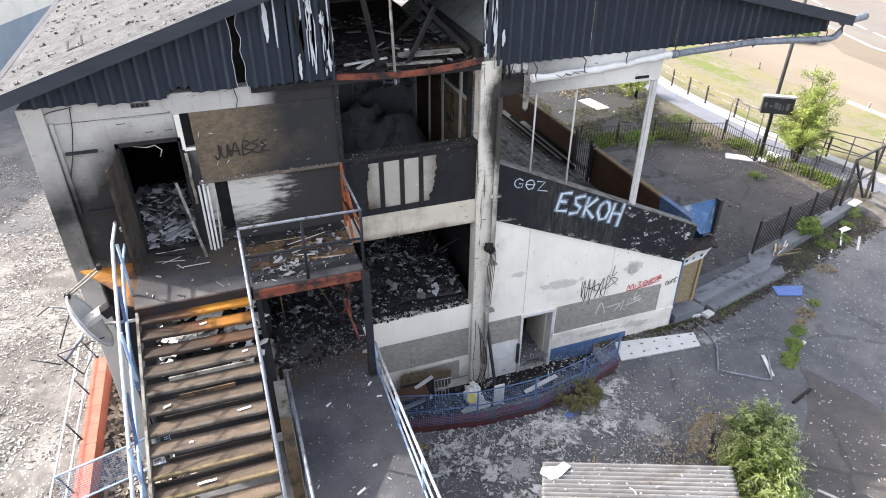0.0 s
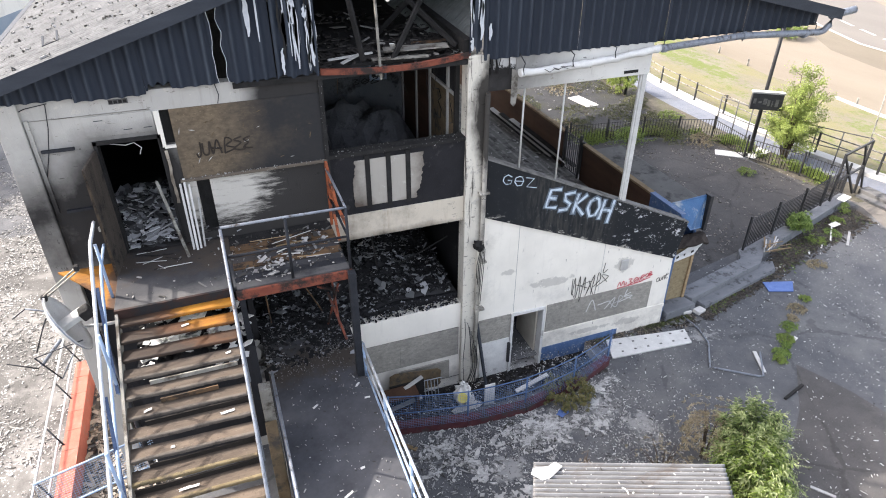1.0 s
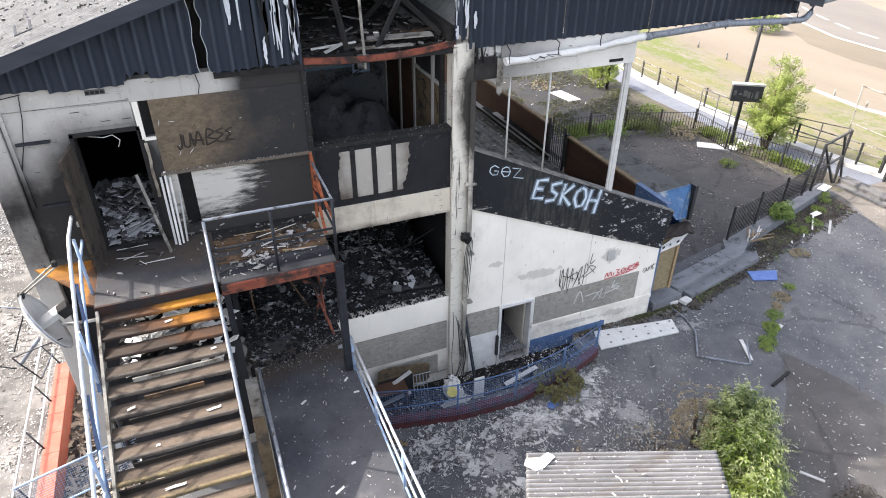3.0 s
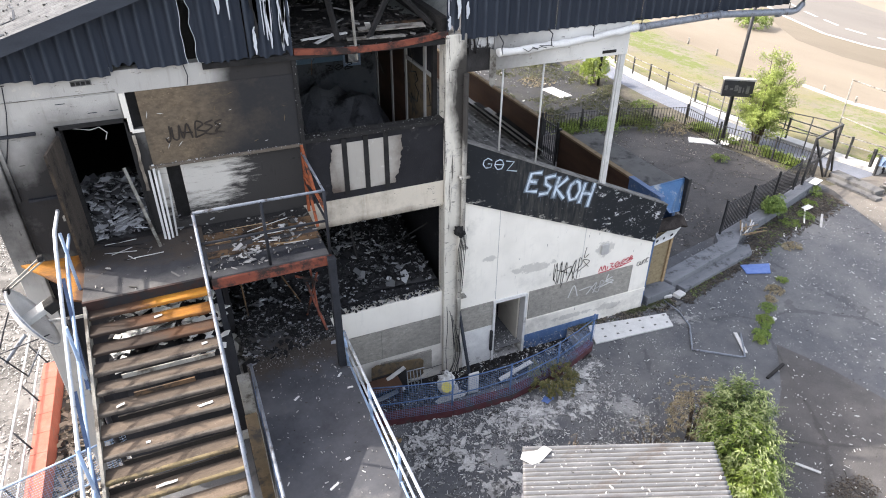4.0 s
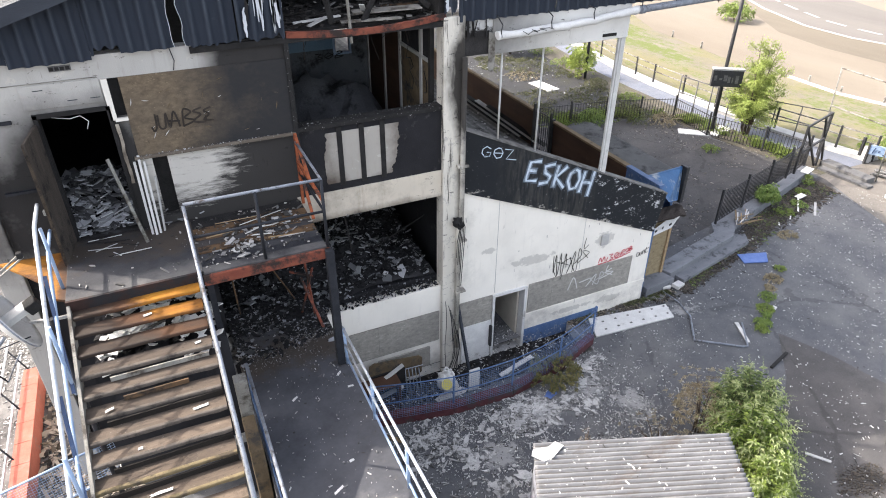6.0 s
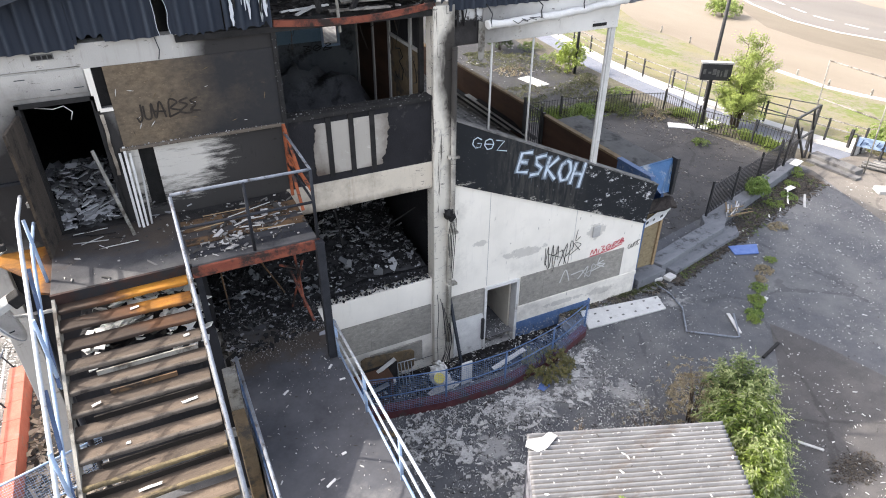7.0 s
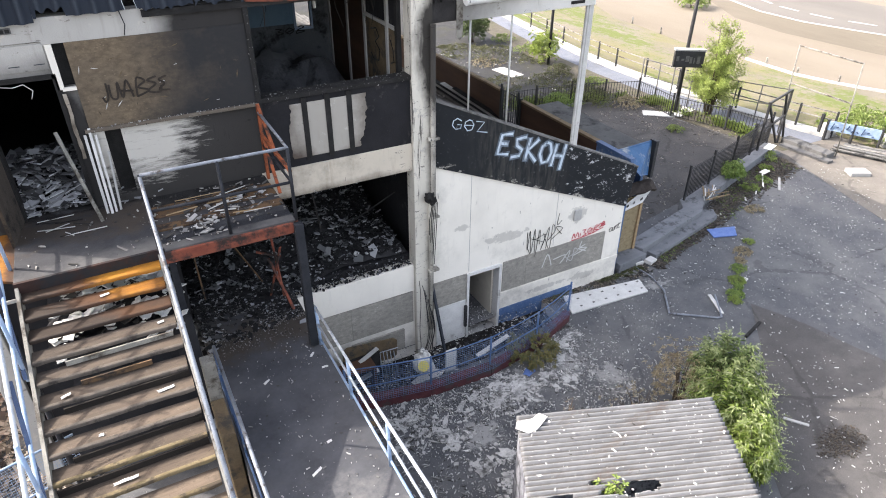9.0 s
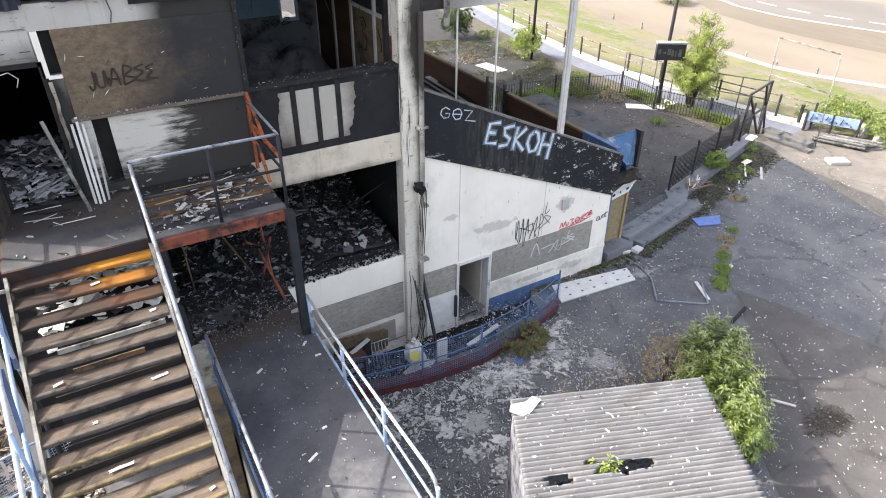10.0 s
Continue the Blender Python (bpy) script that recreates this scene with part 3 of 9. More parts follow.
def m_turf(name):
    """Bare dusty soil with ragged patches of green and straw-coloured grass."""
    n = Nodes(name)
    col = n.mix(n.span(n.noise(0.5, 7.0, 0.7), 0.3, 0.7), (0.125, 0.110, 0.088), (0.178, 0.158, 0.130))
    straw = n.math("ADD", n.noise(0.20, 8.0, 0.72, shift=4.0, stretch=(1.0, 0.45, 1)), n.math("MULTIPLY", n.math("SUBTRACT", n.noise(7.0, 3.0), 0.5), 0.25))
    col = n.mix(n.span(straw, 0.46, 0.60, 0, 0.85), col, (0.150, 0.138, 0.066))
    green = n.math("ADD", n.noise(0.26, 8.0, 0.74, shift=9.0, stretch=(1.3, 0.40, 1)), n.math("MULTIPLY", n.math("SUBTRACT", n.noise(3.0, 7.0, 0.8, shift=2.0), 0.5), 0.55))
    col = n.mix(n.span(green, 0.50, 0.60, 0, 0.9), col, (0.092, 0.118, 0.026))
    col = n.mix(n.span(n.noise(14.0, 4.0, 0.7, shift=6.0), 0.55, 0.75, 0, 0.5), col, (0.060, 0.058, 0.030))
    return n.done(col, 0.92, 0, n.noise(25, 4.0), 0.02)


def m_soft_sand(name, a, b, drift):
    """Raked sand: broad soft drifts drawn out along the track, faint grain."""
    n = Nodes(name)
    col = n.mix(n.span(n.noise(0.16, 5.0, 0.55, stretch=(1.4, 0.35, 1)), 0.3, 0.7), a, b)
    col = n.mix(n.span(n.noise(0.30, 7.0, 0.7, shift=7.0, stretch=(1.6, 0.30, 1)), 0.52, 0.72, 0, 0.6), col, drift)
    col = n.mix(n.span(n.noise(2.0, 6.0, 0.7, shift=3.0), 0.58, 0.78, 0, 0.25), col, tuple(c * 0.7 for c in a))
    return n.done(col, 0.95, 0, n.noise(30, 3.0), 0.01)


M_GRASS = m_turf("patchy_dry_grass")
M_SAND = m_soft_sand("pale_track_sand", (0.150, 0.127, 0.099), (0.186, 0.162, 0.130), (0.172, 0.152, 0.118))
M_TRACKDIRT = m_soft_sand("brown_track_dirt", (0.108, 0.093, 0.071), (0.146, 0.126, 0.099), (0.160, 0.138, 0.108))
M_ROAD = m_soft_sand("pale_tarmac", (0.116, 0.107, 0.098), (0.140, 0.130, 0.120), (0.152, 0.138, 0.122))
M_PATH = m_ground("blue_grey_path", (0.10, 0.112, 0.14), (0.15, 0.162, 0.19), (0.12, 0.12, 0.122))
M_DIRT = m_ground("dusty_verge", (0.050, 0.046, 0.036), (0.105, 0.093, 0.072), (0.06, 0.068, 0.026), patch_scale=0.6, cracks=False)


def m_leaf(name, a, b):
    n = Nodes(name)
    col = n.mix(n.island(), a, b)
    n.bsdf.inputs["Subsurface Weight"].default_value = 0.0
    return n.done(col, 0.55, 0, n.noise(30), 0.003)


M_LEAF = m_leaf("fresh_green_leaf", (0.075, 0.140, 0.026), (0.27, 0.36, 0.095))
M_LEAF_PALE = m_leaf("pale_spring_leaf", (0.12, 0.18, 0.030), (0.25, 0.32, 0.080))
M_LEAF_TREE = m_leaf("sunlit_tree_leaf", (0.18, 0.25, 0.042), (0.40, 0.47, 0.12))
M_LEAF_DEEP = m_leaf("deep_green_leaf", (0.030, 0.055, 0.012), (0.10, 0.15, 0.035))
M_WEED = m_leaf("dull_weed_leaf", (0.040, 0.050, 0.018), (0.15, 0.155, 0.062))
M_LEAF_DRY = m_leaf("dry_stalk", (0.20, 0.16, 0.09), (0.42, 0.36, 0.24))
M_BARK = surface("bark", (0.06, 0.045, 0.032), (0.14, 0.11, 0.085), 9, 60, 0.9, depth=0.02)


# ---- mesh helpers ----
def box(bm, x0, x1, y0, y1, z0, z1, m=None):
    vs = [bm.verts.new((x, y, z)) for x in (x0, x1) for y in (y0, y1) for z in (z0, z1)]
    if m is not None:
        for v in vs:
            v.co = m @ v.co
    for a in ((0, 1, 3, 2), (4, 6, 7, 5), (0, 4, 5, 1), (2, 3, 7, 6), (0, 2, 6, 4), (1, 5, 7, 3)):
        bm.faces.new([vs[i] for i in a])
    return vs


def slab(bm, pts, y0, y1):
    """A plate upright in the xz plane, from y0 to y1."""
    a, b = [bm.verts.new((x, y0, z)) for x, z in pts], [bm.verts.new((x, y1, z)) for x, z in pts]
    bm.faces.new(a)
    bm.faces.new(b[::-1])
    for i in range(len(pts)):
        j = (i + 1) % len(pts)
        bm.faces.new([a[j], a[i], b[i], b[j]])


def flat(bm, pts, z0, z1):
    """A plate lying level, from z0 to z1."""
    a, b = [bm.verts.new((x, y, z0)) for x, y in pts], [bm.verts.new((x, y, z1)) for x, y in pts]
    bm.faces.new(a[::-1])
    bm.faces.new(b)
    for i in range(len(pts)):
        j = (i + 1) % len(pts)
        bm.faces.new([a[i], a[j], b[j], b[i]])


def tube(bm, pts, r, seg=8, r_end=None):
    pts = [Vector(p) for p in pts]
    rings = []
    for i, p in enumerate(pts):
        way = (pts[min(i + 1, len(pts) - 1)] - pts[max(i - 1, 0)]).normalized()
        side = way.cross(Vector((0, 0, 1)) if abs(way.z) < 0.9 else Vector((1, 0, 0))).normalized()
        up = side.cross(way)
        rr = r if r_end is None else r + (r_end - r) * i / max(len(pts) - 1, 1)
        rings.append([bm.verts.new(p + (side * math.cos(a) + up * math.sin(a)) * rr) for a in (2 * math.pi * k / seg for k in range(seg))])
    for a, b in zip(rings, rings[1:]):
        for k in range(seg):
            f = bm.faces.new([a[k], a[(k + 1) % seg], b[(k + 1) % seg], b[k]])
            f.smooth = seg > 4
    bm.faces.new(rings[0][::-1])
    bm.faces.new(rings[-1])


def bar(bm, p, q, w, d):
    """A flat bar from p to q."""
    p, q = Vector(p), Vector(q)
    way = (q - p).normalized()
    m = Matrix.Translation(p) @ way.to_track_quat("X", "Z").to_matrix().to_4x4()
    box(bm, 0, (q - p).length, -w / 2, w / 2, -d / 2, d / 2, m)


def mesh_of(bm, name, mat):
    bmesh.ops.recalc_face_normals(bm, faces=bm.faces[:])
    me = bpy.data.meshes.new(name)
    bm.to_mesh(me)
    bm.free()
    me.materials.append(mat)
    return me


def part(name, bm, mat, parent=None, label="", bevel=0.0):
    ob = new(name, mesh_of(bm, name, mat) if isinstance(bm, bmesh.types.BMesh) else bm)
    if bevel:
        mod = ob.modifiers.new("bevel", "BEVEL")
        mod.width, mod.segments, mod.limit_method = bevel, 2, "ANGLE"
    if parent is not None:
        ob.parent = parent
        if parent.type == "EMPTY":
            ob.matrix_parent_inverse = Matrix.Translation(parent.location).inverted()
    if label:
        ob["label"] = label
    return ob


def thing(name, label, category, at=(0, 0, 0), group="", kind=""):
    ob = new(name)
    ob.empty_display_size, ob.location = 0.2, at
    return tagged(ob, label, category, group, kind)


def one(name, bm, mat, label, category, group="", kind="", bevel=0.0):
    return tagged(part(name, bm, mat, bevel=bevel), label, category, group, kind)


def structure(name, bm, mat, label, category, bevel=0.0):
    return one(name, bm, mat, label, category, kind="structure", bevel=bevel)


def B():
    return bmesh.new()


def boxed(*a):
    bm = B()
    box(bm, *a)
    return bm


rnd = random.Random(5)


def chip_mesh(name, places, mat, size=(0.03, 0.14), thick=0.006, long=2.5, tilt=0.25, power=2.0):
    """Many thin irregular chips, each lying at its place."""
    verts, faces = [], []
    for p in places:
        s = size[0] + (size[1] - size[0]) * rnd.random() ** power
        l = s * (1 + (long - 1) * rnd.random() ** 1.5)
        m = Matrix.Translation(p) @ Euler((rnd.gauss(0, tilt), rnd.gauss(0, tilt), rnd.random() * 6.3)).to_matrix().to_4x4()
        k = len(verts)
        n = rnd.choice((4, 4, 5))
        ring = []
        for i in range(n):
            a = 6.283 * (i + rnd.uniform(-0.25, 0.25)) / n + 0.785
            ring.append((math.cos(a) * l * 0.7, math.sin(a) * s * 0.7))
        t = thick * rnd.uniform(0.6, 1.6)
        verts += [m @ Vector((x, y, t)) for x, y in ring] + [m @ Vector((x, y, -t)) for x, y in ring]
        faces.append([k + i for i in range(n)])
        faces += [[k + i, k + n + i, k + n + (i + 1) % n, k + (i + 1) % n] for i in range(n)]
    me = bpy.data.meshes.new(name)
    me.from_pydata([tuple(v) for v in verts], [], faces)
    me.materials.append(mat)
    return me


def scatter(name, label, category, n, x0, x1, y0, y1, z, mat, keep=None, **how):
    places = []
    while len(places) < n:
        x, y = rnd.uniform(x0, x1), rnd.uniform(y0, y1)
        if keep is None or rnd.random() < keep(x, y):
            places.append((x, y, z(x, y) if callable(z) else z + rnd.uniform(0.004, 0.02)))
    return tagged(new(name, chip_mesh(name, places, mat, **how)), label, category, kind="stuff")


def clump(x, y, s=0.5, lo=0.42, hi=0.62):
    """Chance by uneven drifts."""
    v = noise.fractal(Vector((x * s, y * s, 3.3)), 1.0, 2.0, 4) * 0.5 + 0.5
    return min(max((v - lo) / (hi - lo), 0.04), 1)


# ---- levels and lines of the plan ----
UP, MID, DECK, EAVE = 5.36, 2.55, 2.80, 8.40
XL, XC0, XC1, XR = -3.12, 5.05, 5.50, 11.45      # left corner, column, foot of the stand
RIDGE_X, RIDGE_Z = 4.05, 11.05


def roof_z(x):
    return 8.75 + 0.322 * (x + 3.1) if x < RIDGE_X else 8.73 + 0.2266 * (14.29 - x)


def stand_top(x):
    return 6.17 - 0.457 * (x - 5.54)


# ---- ground ----
bm = B()
for x0, x1, y0, y1 in ((-400, 2.4, -400, 0), (2.4, 8.9, -400, -1.25), (8.9, 400, -400, 0), (-400, 400, 0, 400)):
    vs = [bm.verts.new(p) for p in ((x0, y0, 0), (x1, y0, 0), (x1, y1, 0), (x0, y1, 0))]
    bm.faces.new(vs)
structure("ground", bm, M_ASPHALT, "dark worn asphalt yard with cracks and pale litter", "ground")
bm = B()
flat(bm, [(2.4, -1.25), (8.9, -1.25), (8.9, 0), (2.4, 0)], -0.45, -0.3)
structure("floor_well", bm, M_DECK, "sunken concrete strip at the foot of the wall", "ground")
bm = B()
for p in (((2.4, -1.25), (8.9, -1.2)), ):
    box(bm, 2.4, 8.9, -1.27, -1.25, -0.4, 0.0)
    box(bm, 8.88, 8.92, -1.25, 0, -0.4, 0.0)
structure("wall_well", bm, M_CONC, "low concrete edge of the sunken strip", "wall")


def sheet_on_ground(name, pts, z, mat, label, category="ground"):
    bm = B()
    flat(bm, pts, z - 0.003, z)
    return structure(name, bm, mat, label, category)


sheet_on_ground("ground_litter", [(-60, -40), (-4.1, -40), (-4.1, 4), (-3.2, 5), (-3.2, 12), (-60, 12)], 0.006, M_LITTERED, "asphalt strewn with pale chips in the sun")
sheet_on_ground("ground_dusty", [(13.82, -2.79), (14.12, -3.45), (14.38, -4.13), (14.52, -4.8), (14.7, -5.47), (15.2, -7.4), (15.6, -20), (4.0, -20), (5.0, -11), (8.6, -8.2), (9.9, -6.3), (11.3, -5.1), (12.6, -4.1)], 0.004, M_ASPHALT_DUSTY, "older dusty asphalt beyond a seam")
sheet_on_ground("ground_weedy", [(13.2, 13.4), (16.5, 12.9), (19.3, 12.2), (22.1, 11.4), (22.2, 16), (22.8, 24), (24.6, 36), (15, 44), (12.2, 30)], 0.006, m_ground("weedy_asphalt", (0.018, 0.019, 0.021), (0.042, 0.042, 0.043), (0.036, 0.036, 0.022), patch_scale=0.6, fine_chips=1.6), "dusty ground overgrown with weeds behind the railing")
sheet_on_ground("ground_yard", [(12.9, 1.6), (16.6, 2.4), (23.0, 4.4), (23.0, 6.2), (22.1, 8.6), (22.3, 10.9), (19.2, 12.0), (15.6, 12.5), (13.2, 13.0)], 0.005, m_ground("stained_brown_asphalt", (0.038, 0.037, 0.038), (0.068, 0.066, 0.066), (0.094, 0.089, 0.084), fine_chips=0.9, patch_scale=0.35), "dark stained asphalt of the railed yard")
PATHX = [(25.1, 3.6), (24.7, 5.04), (24.1, 7.74), (23.7, 11.0), (23.55, 15.4), (23.65, 18.5), (24.8, 27), (27, 40), (37, 70)]


def offset(pts, d):
    return [(x + d, y) for x, y in pts]


def ribbon(name, d0, d1, z0, z1, mat, label, category="ground"):
    bm = B()
    a, b = offset(PATHX, d0), offset(PATHX, d1)
    for (p0, p1), (q0, q1) in zip(zip(a, a[1:]), zip(b, b[1:])):
        flat(bm, [p0, q0, q1, p1], z0, z1)
    return structure(name, bm, mat, label, category)


ribbon("verge", -1.6, 0.0, 0.0, 0.0105, M_DIRT, "dusty weed-grown verge beside the path")
ribbon("path", 0.0, 1.2, 0.0, 0.012, M_PATH, "blue-grey tarmac path along the track")
ribbon("kerb_track", 1.2, 1.80, 0.0, 0.16, M_PALECONC, "low white-painted trackside wall", "wall")
ribbon("kerb_strip", 1.80, 2.0, 0.0, 0.016, M_PALECONC, "pale concrete strip beside the track")
sheet_on_ground("ground_gateway", [(23.4, 4.4), (23.9, 4.9), (25.8, 5.4), (27.6, 4.4), (29.6, -8), (29.6, -30), (22.6, -30), (20.6, -8), (21.4, -2.2), (22.6, 1.4), (23.3, 3.2)], 0.008, m_ground("dusty_pale_concrete", (0.110, 0.100, 0.088), (0.155, 0.142, 0.126), (0.180, 0.162, 0.140), patch_scale=0.5, fine_chips=0.6), "dusty pale concrete by the gate")
GRASS_EDGE = [(40, -60), (38, -4), (36.0, 3.0), (34.0, 6.8), (33.4, 8.3), (32.9, 10.1), (33.0, 13.3), (32.6, 18), (33.1, 21.7), (33.4, 25.1), (35.4, 30.2), (50, 70), (60, 110)]
DIRT_EDGE = [(54, -60), (46, -5), (42, 5), (40.8, 11.2), (40.35, 16.65), (41.1, 21), (43.7, 25.3), (47, 33), (58, 60), (80, 120)]
ROAD_EDGE = [(60, -60), (52, 0), (47.6, 8), (45.4, 14.2), (44.35, 17.8), (44.45, 21.55), (46.4, 27.1), (50, 34), (62, 60), (85, 120)]
FAR_EDGE = [(x + 10.2, y + 1.0) for x, y in ROAD_EDGE]
bm = B()
flat(bm, [(29.5, -60), (29.0, -8)] + GRASS_EDGE + offset(PATHX, 1.95)[::-1], 0.0, 0.02)
structure("ground_grass", bm, M_GRASS, "dry patchy grass between path and track", "ground")
for name, a, b, mat, z, label in (("ground_track", GRASS_EDGE, DIRT_EDGE, M_SAND, 0.024, "pale sandy race track"), ("ground_dirt", DIRT_EDGE, ROAD_EDGE, M_TRACKDIRT, 0.028, "brown dirt at the outer side of the track"), ("ground_infield", FAR_EDGE, [(200, -60), (200, 200)], M_SAND, 0.026, "pale sand beyond the tarmac")):
    bm = B()
    flat(bm, a + b[::-1], 0.0, z)
    structure(name, bm, mat, label, "ground")
bm = B()
flat(bm, ROAD_EDGE + FAR_EDGE[::-1], 0.0, 0.022)
structure("road", bm, M_ROAD, "pale tarmac apron beyond the track", "road")
bm = B()
for p, q in zip(GRASS_EDGE[1:6], GRASS_EDGE[2:7]):
    bar(bm, (*p, 0.05), (*q, 0.05), 0.20, 0.14)
structure("kerb_grass", bm, M_PALECONC, "white kerb between grass and track", "kerb")
bm = B()
for p, q in zip(ROAD_EDGE[1:8], ROAD_EDGE[2:9]):
    bar(bm, (*p, 0.03), (*q, 0.03), 0.26, 0.03)
structure("kerb_road", bm, M_PALECONC, "white painted line along the edge of the tarmac", "kerb")


def along_road(y, out):
    for (x0, y0), (x1, y1) in zip(ROAD_EDGE, ROAD_EDGE[1:]):
        if y0 <= y <= y1:
            return x0 + (x1 - x0) * (y - y0) / (y1 - y0) + out
    return ROAD_EDGE[-1][0]


for k in range(14):
    y = 1.0 + 2.75 * k
    bm = B()
    bar(bm, (along_road(y, 2.7), y, 0.026), (along_road(y + 1.75, 2.7), y + 1.75, 0.026), 0.22, 0.016)
    structure("road_marking", bm, M_PALECONC, "worn white line on tarmac", "marking")
for y in (8.0, 10.0, 12.0, 20.0, 23.0):
    bm = B()
    x = {8.0: 33.6, 10.0: 33.0, 12.0: 33.05, 20.0: 32.9, 23.0: 33.2}[y]
    tube(bm, [(x, y, 0.0), (x, y, 0.45)], 0.06, 6)
    one("stub_post", bm, M_STRINGER, "short pale marker post at the edge of the grass", "post", "marker posts")

# ---- building: floors and inner walls ----
bm = B()
box(bm, XL + 0.1, XC0, 0.25, 9.0, MID - 0.25, MID)
structure("floor_middle", bm, M_CHARWALL, "burnt concrete floor of the middle storey", "floor")
bm = B()
box(bm, XL + 0.1, 0.25, 0.25, 9.0, UP - 0.3, UP)
box(bm, 0.25, XC0, 0.25, 9.0, UP - 0.3, UP)
structure("floor_upper", bm, M_CHARWALL, "soot-black floor of the upper storey", "floor")
bm = B()
box(bm, XL + 0.1, XC0, 0.3, 9.0, EAVE - 0.06, EAVE)
structure("ceiling", bm, M_CHAR, "charred attic floor above the upper rooms", "ceiling")
bm = B()
box(bm, XL + 0.1, XC1, 9.0, 9.2, 0, 8.4)
structure("wall_back", bm, M_CHARWALL, "soot-black rear wall", "wall")
bm = B()
box(bm, XL, XL + 0.2, 0.25, 22, 0, 8.55)
structure("wall_left", bm, M_WALL_L, "smoke-stained white side wall", "wall")
bm = B()
box(bm, 5.3, 5.5, 0.25, 9.2, 0, 5.0)
structure("wall_inner", bm, M_CHARWALL, "blackened inner wall under the terrace", "wall")
bm = B()
box(bm, 2.02, 2.12, 0.25, 9.0, UP, EAVE)
structure("wall_room", bm, M_CHARWALL, "burnt partition of the upper room", "wall")
bm = B()
Y1 = 4.2
box(bm, 2.12, 4.14, Y1, Y1 + 0.12, UP, 6.95)
box(bm, 4.14, 4.52, Y1, Y1 + 0.12, UP, 6.85)
box(bm, 4.52, 5.0, Y1, Y1 + 0.12, UP, EAVE)
box(bm, 4.14, 4.52, Y1, Y1 + 0.12, 7.75, EAVE)
wall_room_back = structure("wall_room_back", bm, M_ROOM, "smoke-stained back wall of the upper room", "wall")
part("upper_panel", boxed(2.12, 4.14, Y1 - 0.02, Y1 + 0.12, 6.95, EAVE), M_ROOMBLUE, wall_room_back, "dulled blue upper panel")
bm = B()
for x in (4.10, 4.50):
    box(bm, x, x + 0.05, Y1 - 0.04, Y1 + 0.02, 6.85, 7.8)
box(bm, 4.10, 4.55, Y1 - 0.04, Y1 + 0.02, 6.80, 6.86)
window_inner = structure("window_inner", bm, M_PALEBLUE, "pale window frame with no glass in the burnt room", "window")
# side screen of the room: white posts with brown boards between them
screen = thing("room_screen", "white-framed partition with brown boarding, partly burnt", "partition", (4.98, 2.0, UP), kind="structure")
for y in (0.35, 0.80, 1.95, 2.95, 4.1):
    part("post", boxed(4.94, 5.03, y - 0.05, y + 0.05, UP, EAVE - 0.06), M_PALECONC if y > 0.5 else M_CHAR, screen)
for y0, y1, z1, mat in ((0.4, 0.75, 7.50, M_OCHRE), (0.85, 1.9, 7.50, M_OCHRE), (2.0, 2.9, 8.3, M_BROWN), (3.0, 4.05, 8.3, M_BROWN)):
    part("board", boxed(4.97, 5.0, y0, y1, UP + 0.02, z1), mat, screen)
for y0, y1 in ((0.4, 0.75), (0.85, 1.9)):
    part("rail", boxed(4.95, 5.02, y0, y1, 7.50, 7.57), M_PALECONC, screen)
    part("upper_board", boxed(4.985, 5.0, y0, y1, 7.57, EAVE - 0.06), M_CHARWALL, screen, "smoke-black upper panel")
for pts in ([(1.62, 7.30), (1.35, 7.36), (1.22, 7.22), (1.42, 7.08), (1.20, 6.95), (1.28, 6.72), (1.55, 6.70), (1.66, 6.80)], [(0.66, 7.28), (0.55, 7.10), (0.52, 6.88), (0.66, 6.82)]):
    bm = B()
    tube(bm, [(4.967, y, z) for y, z in pts], 0.016, 5)
    part("scrawl", bm, M_SPRAY_K, screen, "dark sprayed scrawl")

# ---- gable wall ----
bm = B()
box(bm, XL, -2.74, -0.10, 0.25, 0.0, EAVE)
structure("wall_pier", bm, M_WALL_L, "smoke-blackened white corner pier", "wall", 0.015)
gable_pieces = []
for x0, x1, z0, z1 in ((-2.74, -1.81, UP - 0.35, EAVE), (-1.81, -0.78, 7.60, EAVE), (-1.81, -0.78, UP - 0.35, UP), (-0.78, -0.69, UP - 0.35, EAVE),
                       (-0.69, -0.53, UP - 0.35, 7.39), (-0.69, 2.12, 8.03, EAVE)):
    gable_pieces.append(boxed(x0, x1, 0.0, 0.25, z0, z1))
wall_gable = thing("wall_gable", "white rendered gable wall streaked with soot", "wall", (-1.5, 0, UP), kind="structure")
for bm in gable_pieces:
    part("wall_section", bm, M_WALL_L, wall_gable)
part("trim_slit", boxed(-0.78, -0.69, -0.03, 0.0, 7.36, 8.03), M_WALL, wall_gable, "white window trim")
part("trim_slit_sill", boxed(-0.72, -0.53, -0.05, 0.0, 7.34, 7.39), M_WALL, wall_gable)
part("slit_glass", boxed(-0.69, -0.53, 0.10, 0.12, 7.39, 8.03), M_CHAR, wall_gable)
part("vent", boxed(-1.42, -1.12, -0.02, 0.0, 8.22, 8.30), M_TERRACE, wall_gable, "grey slotted vent")
for k in range(4):
    part("vent_slot", boxed(-1.41 + 0.073 * k, -1.355 + 0.073 * k, -0.024, -0.018, 8.235, 8.285), M_CHAR, wall_gable)
for z, x in ((7.52, -2.62), (6.38, -2.55)):
    part("bracket", boxed(x, x + 0.5, -0.06, 0.0, z, z + 0.045), M_DARKSTEEL, wall_gable, "dark steel bracket")
part("downpipe", boxed(-2.72, -2.66, -0.05, 0.0, 6.4, 8.1), M_WALL_L, wall_gable)
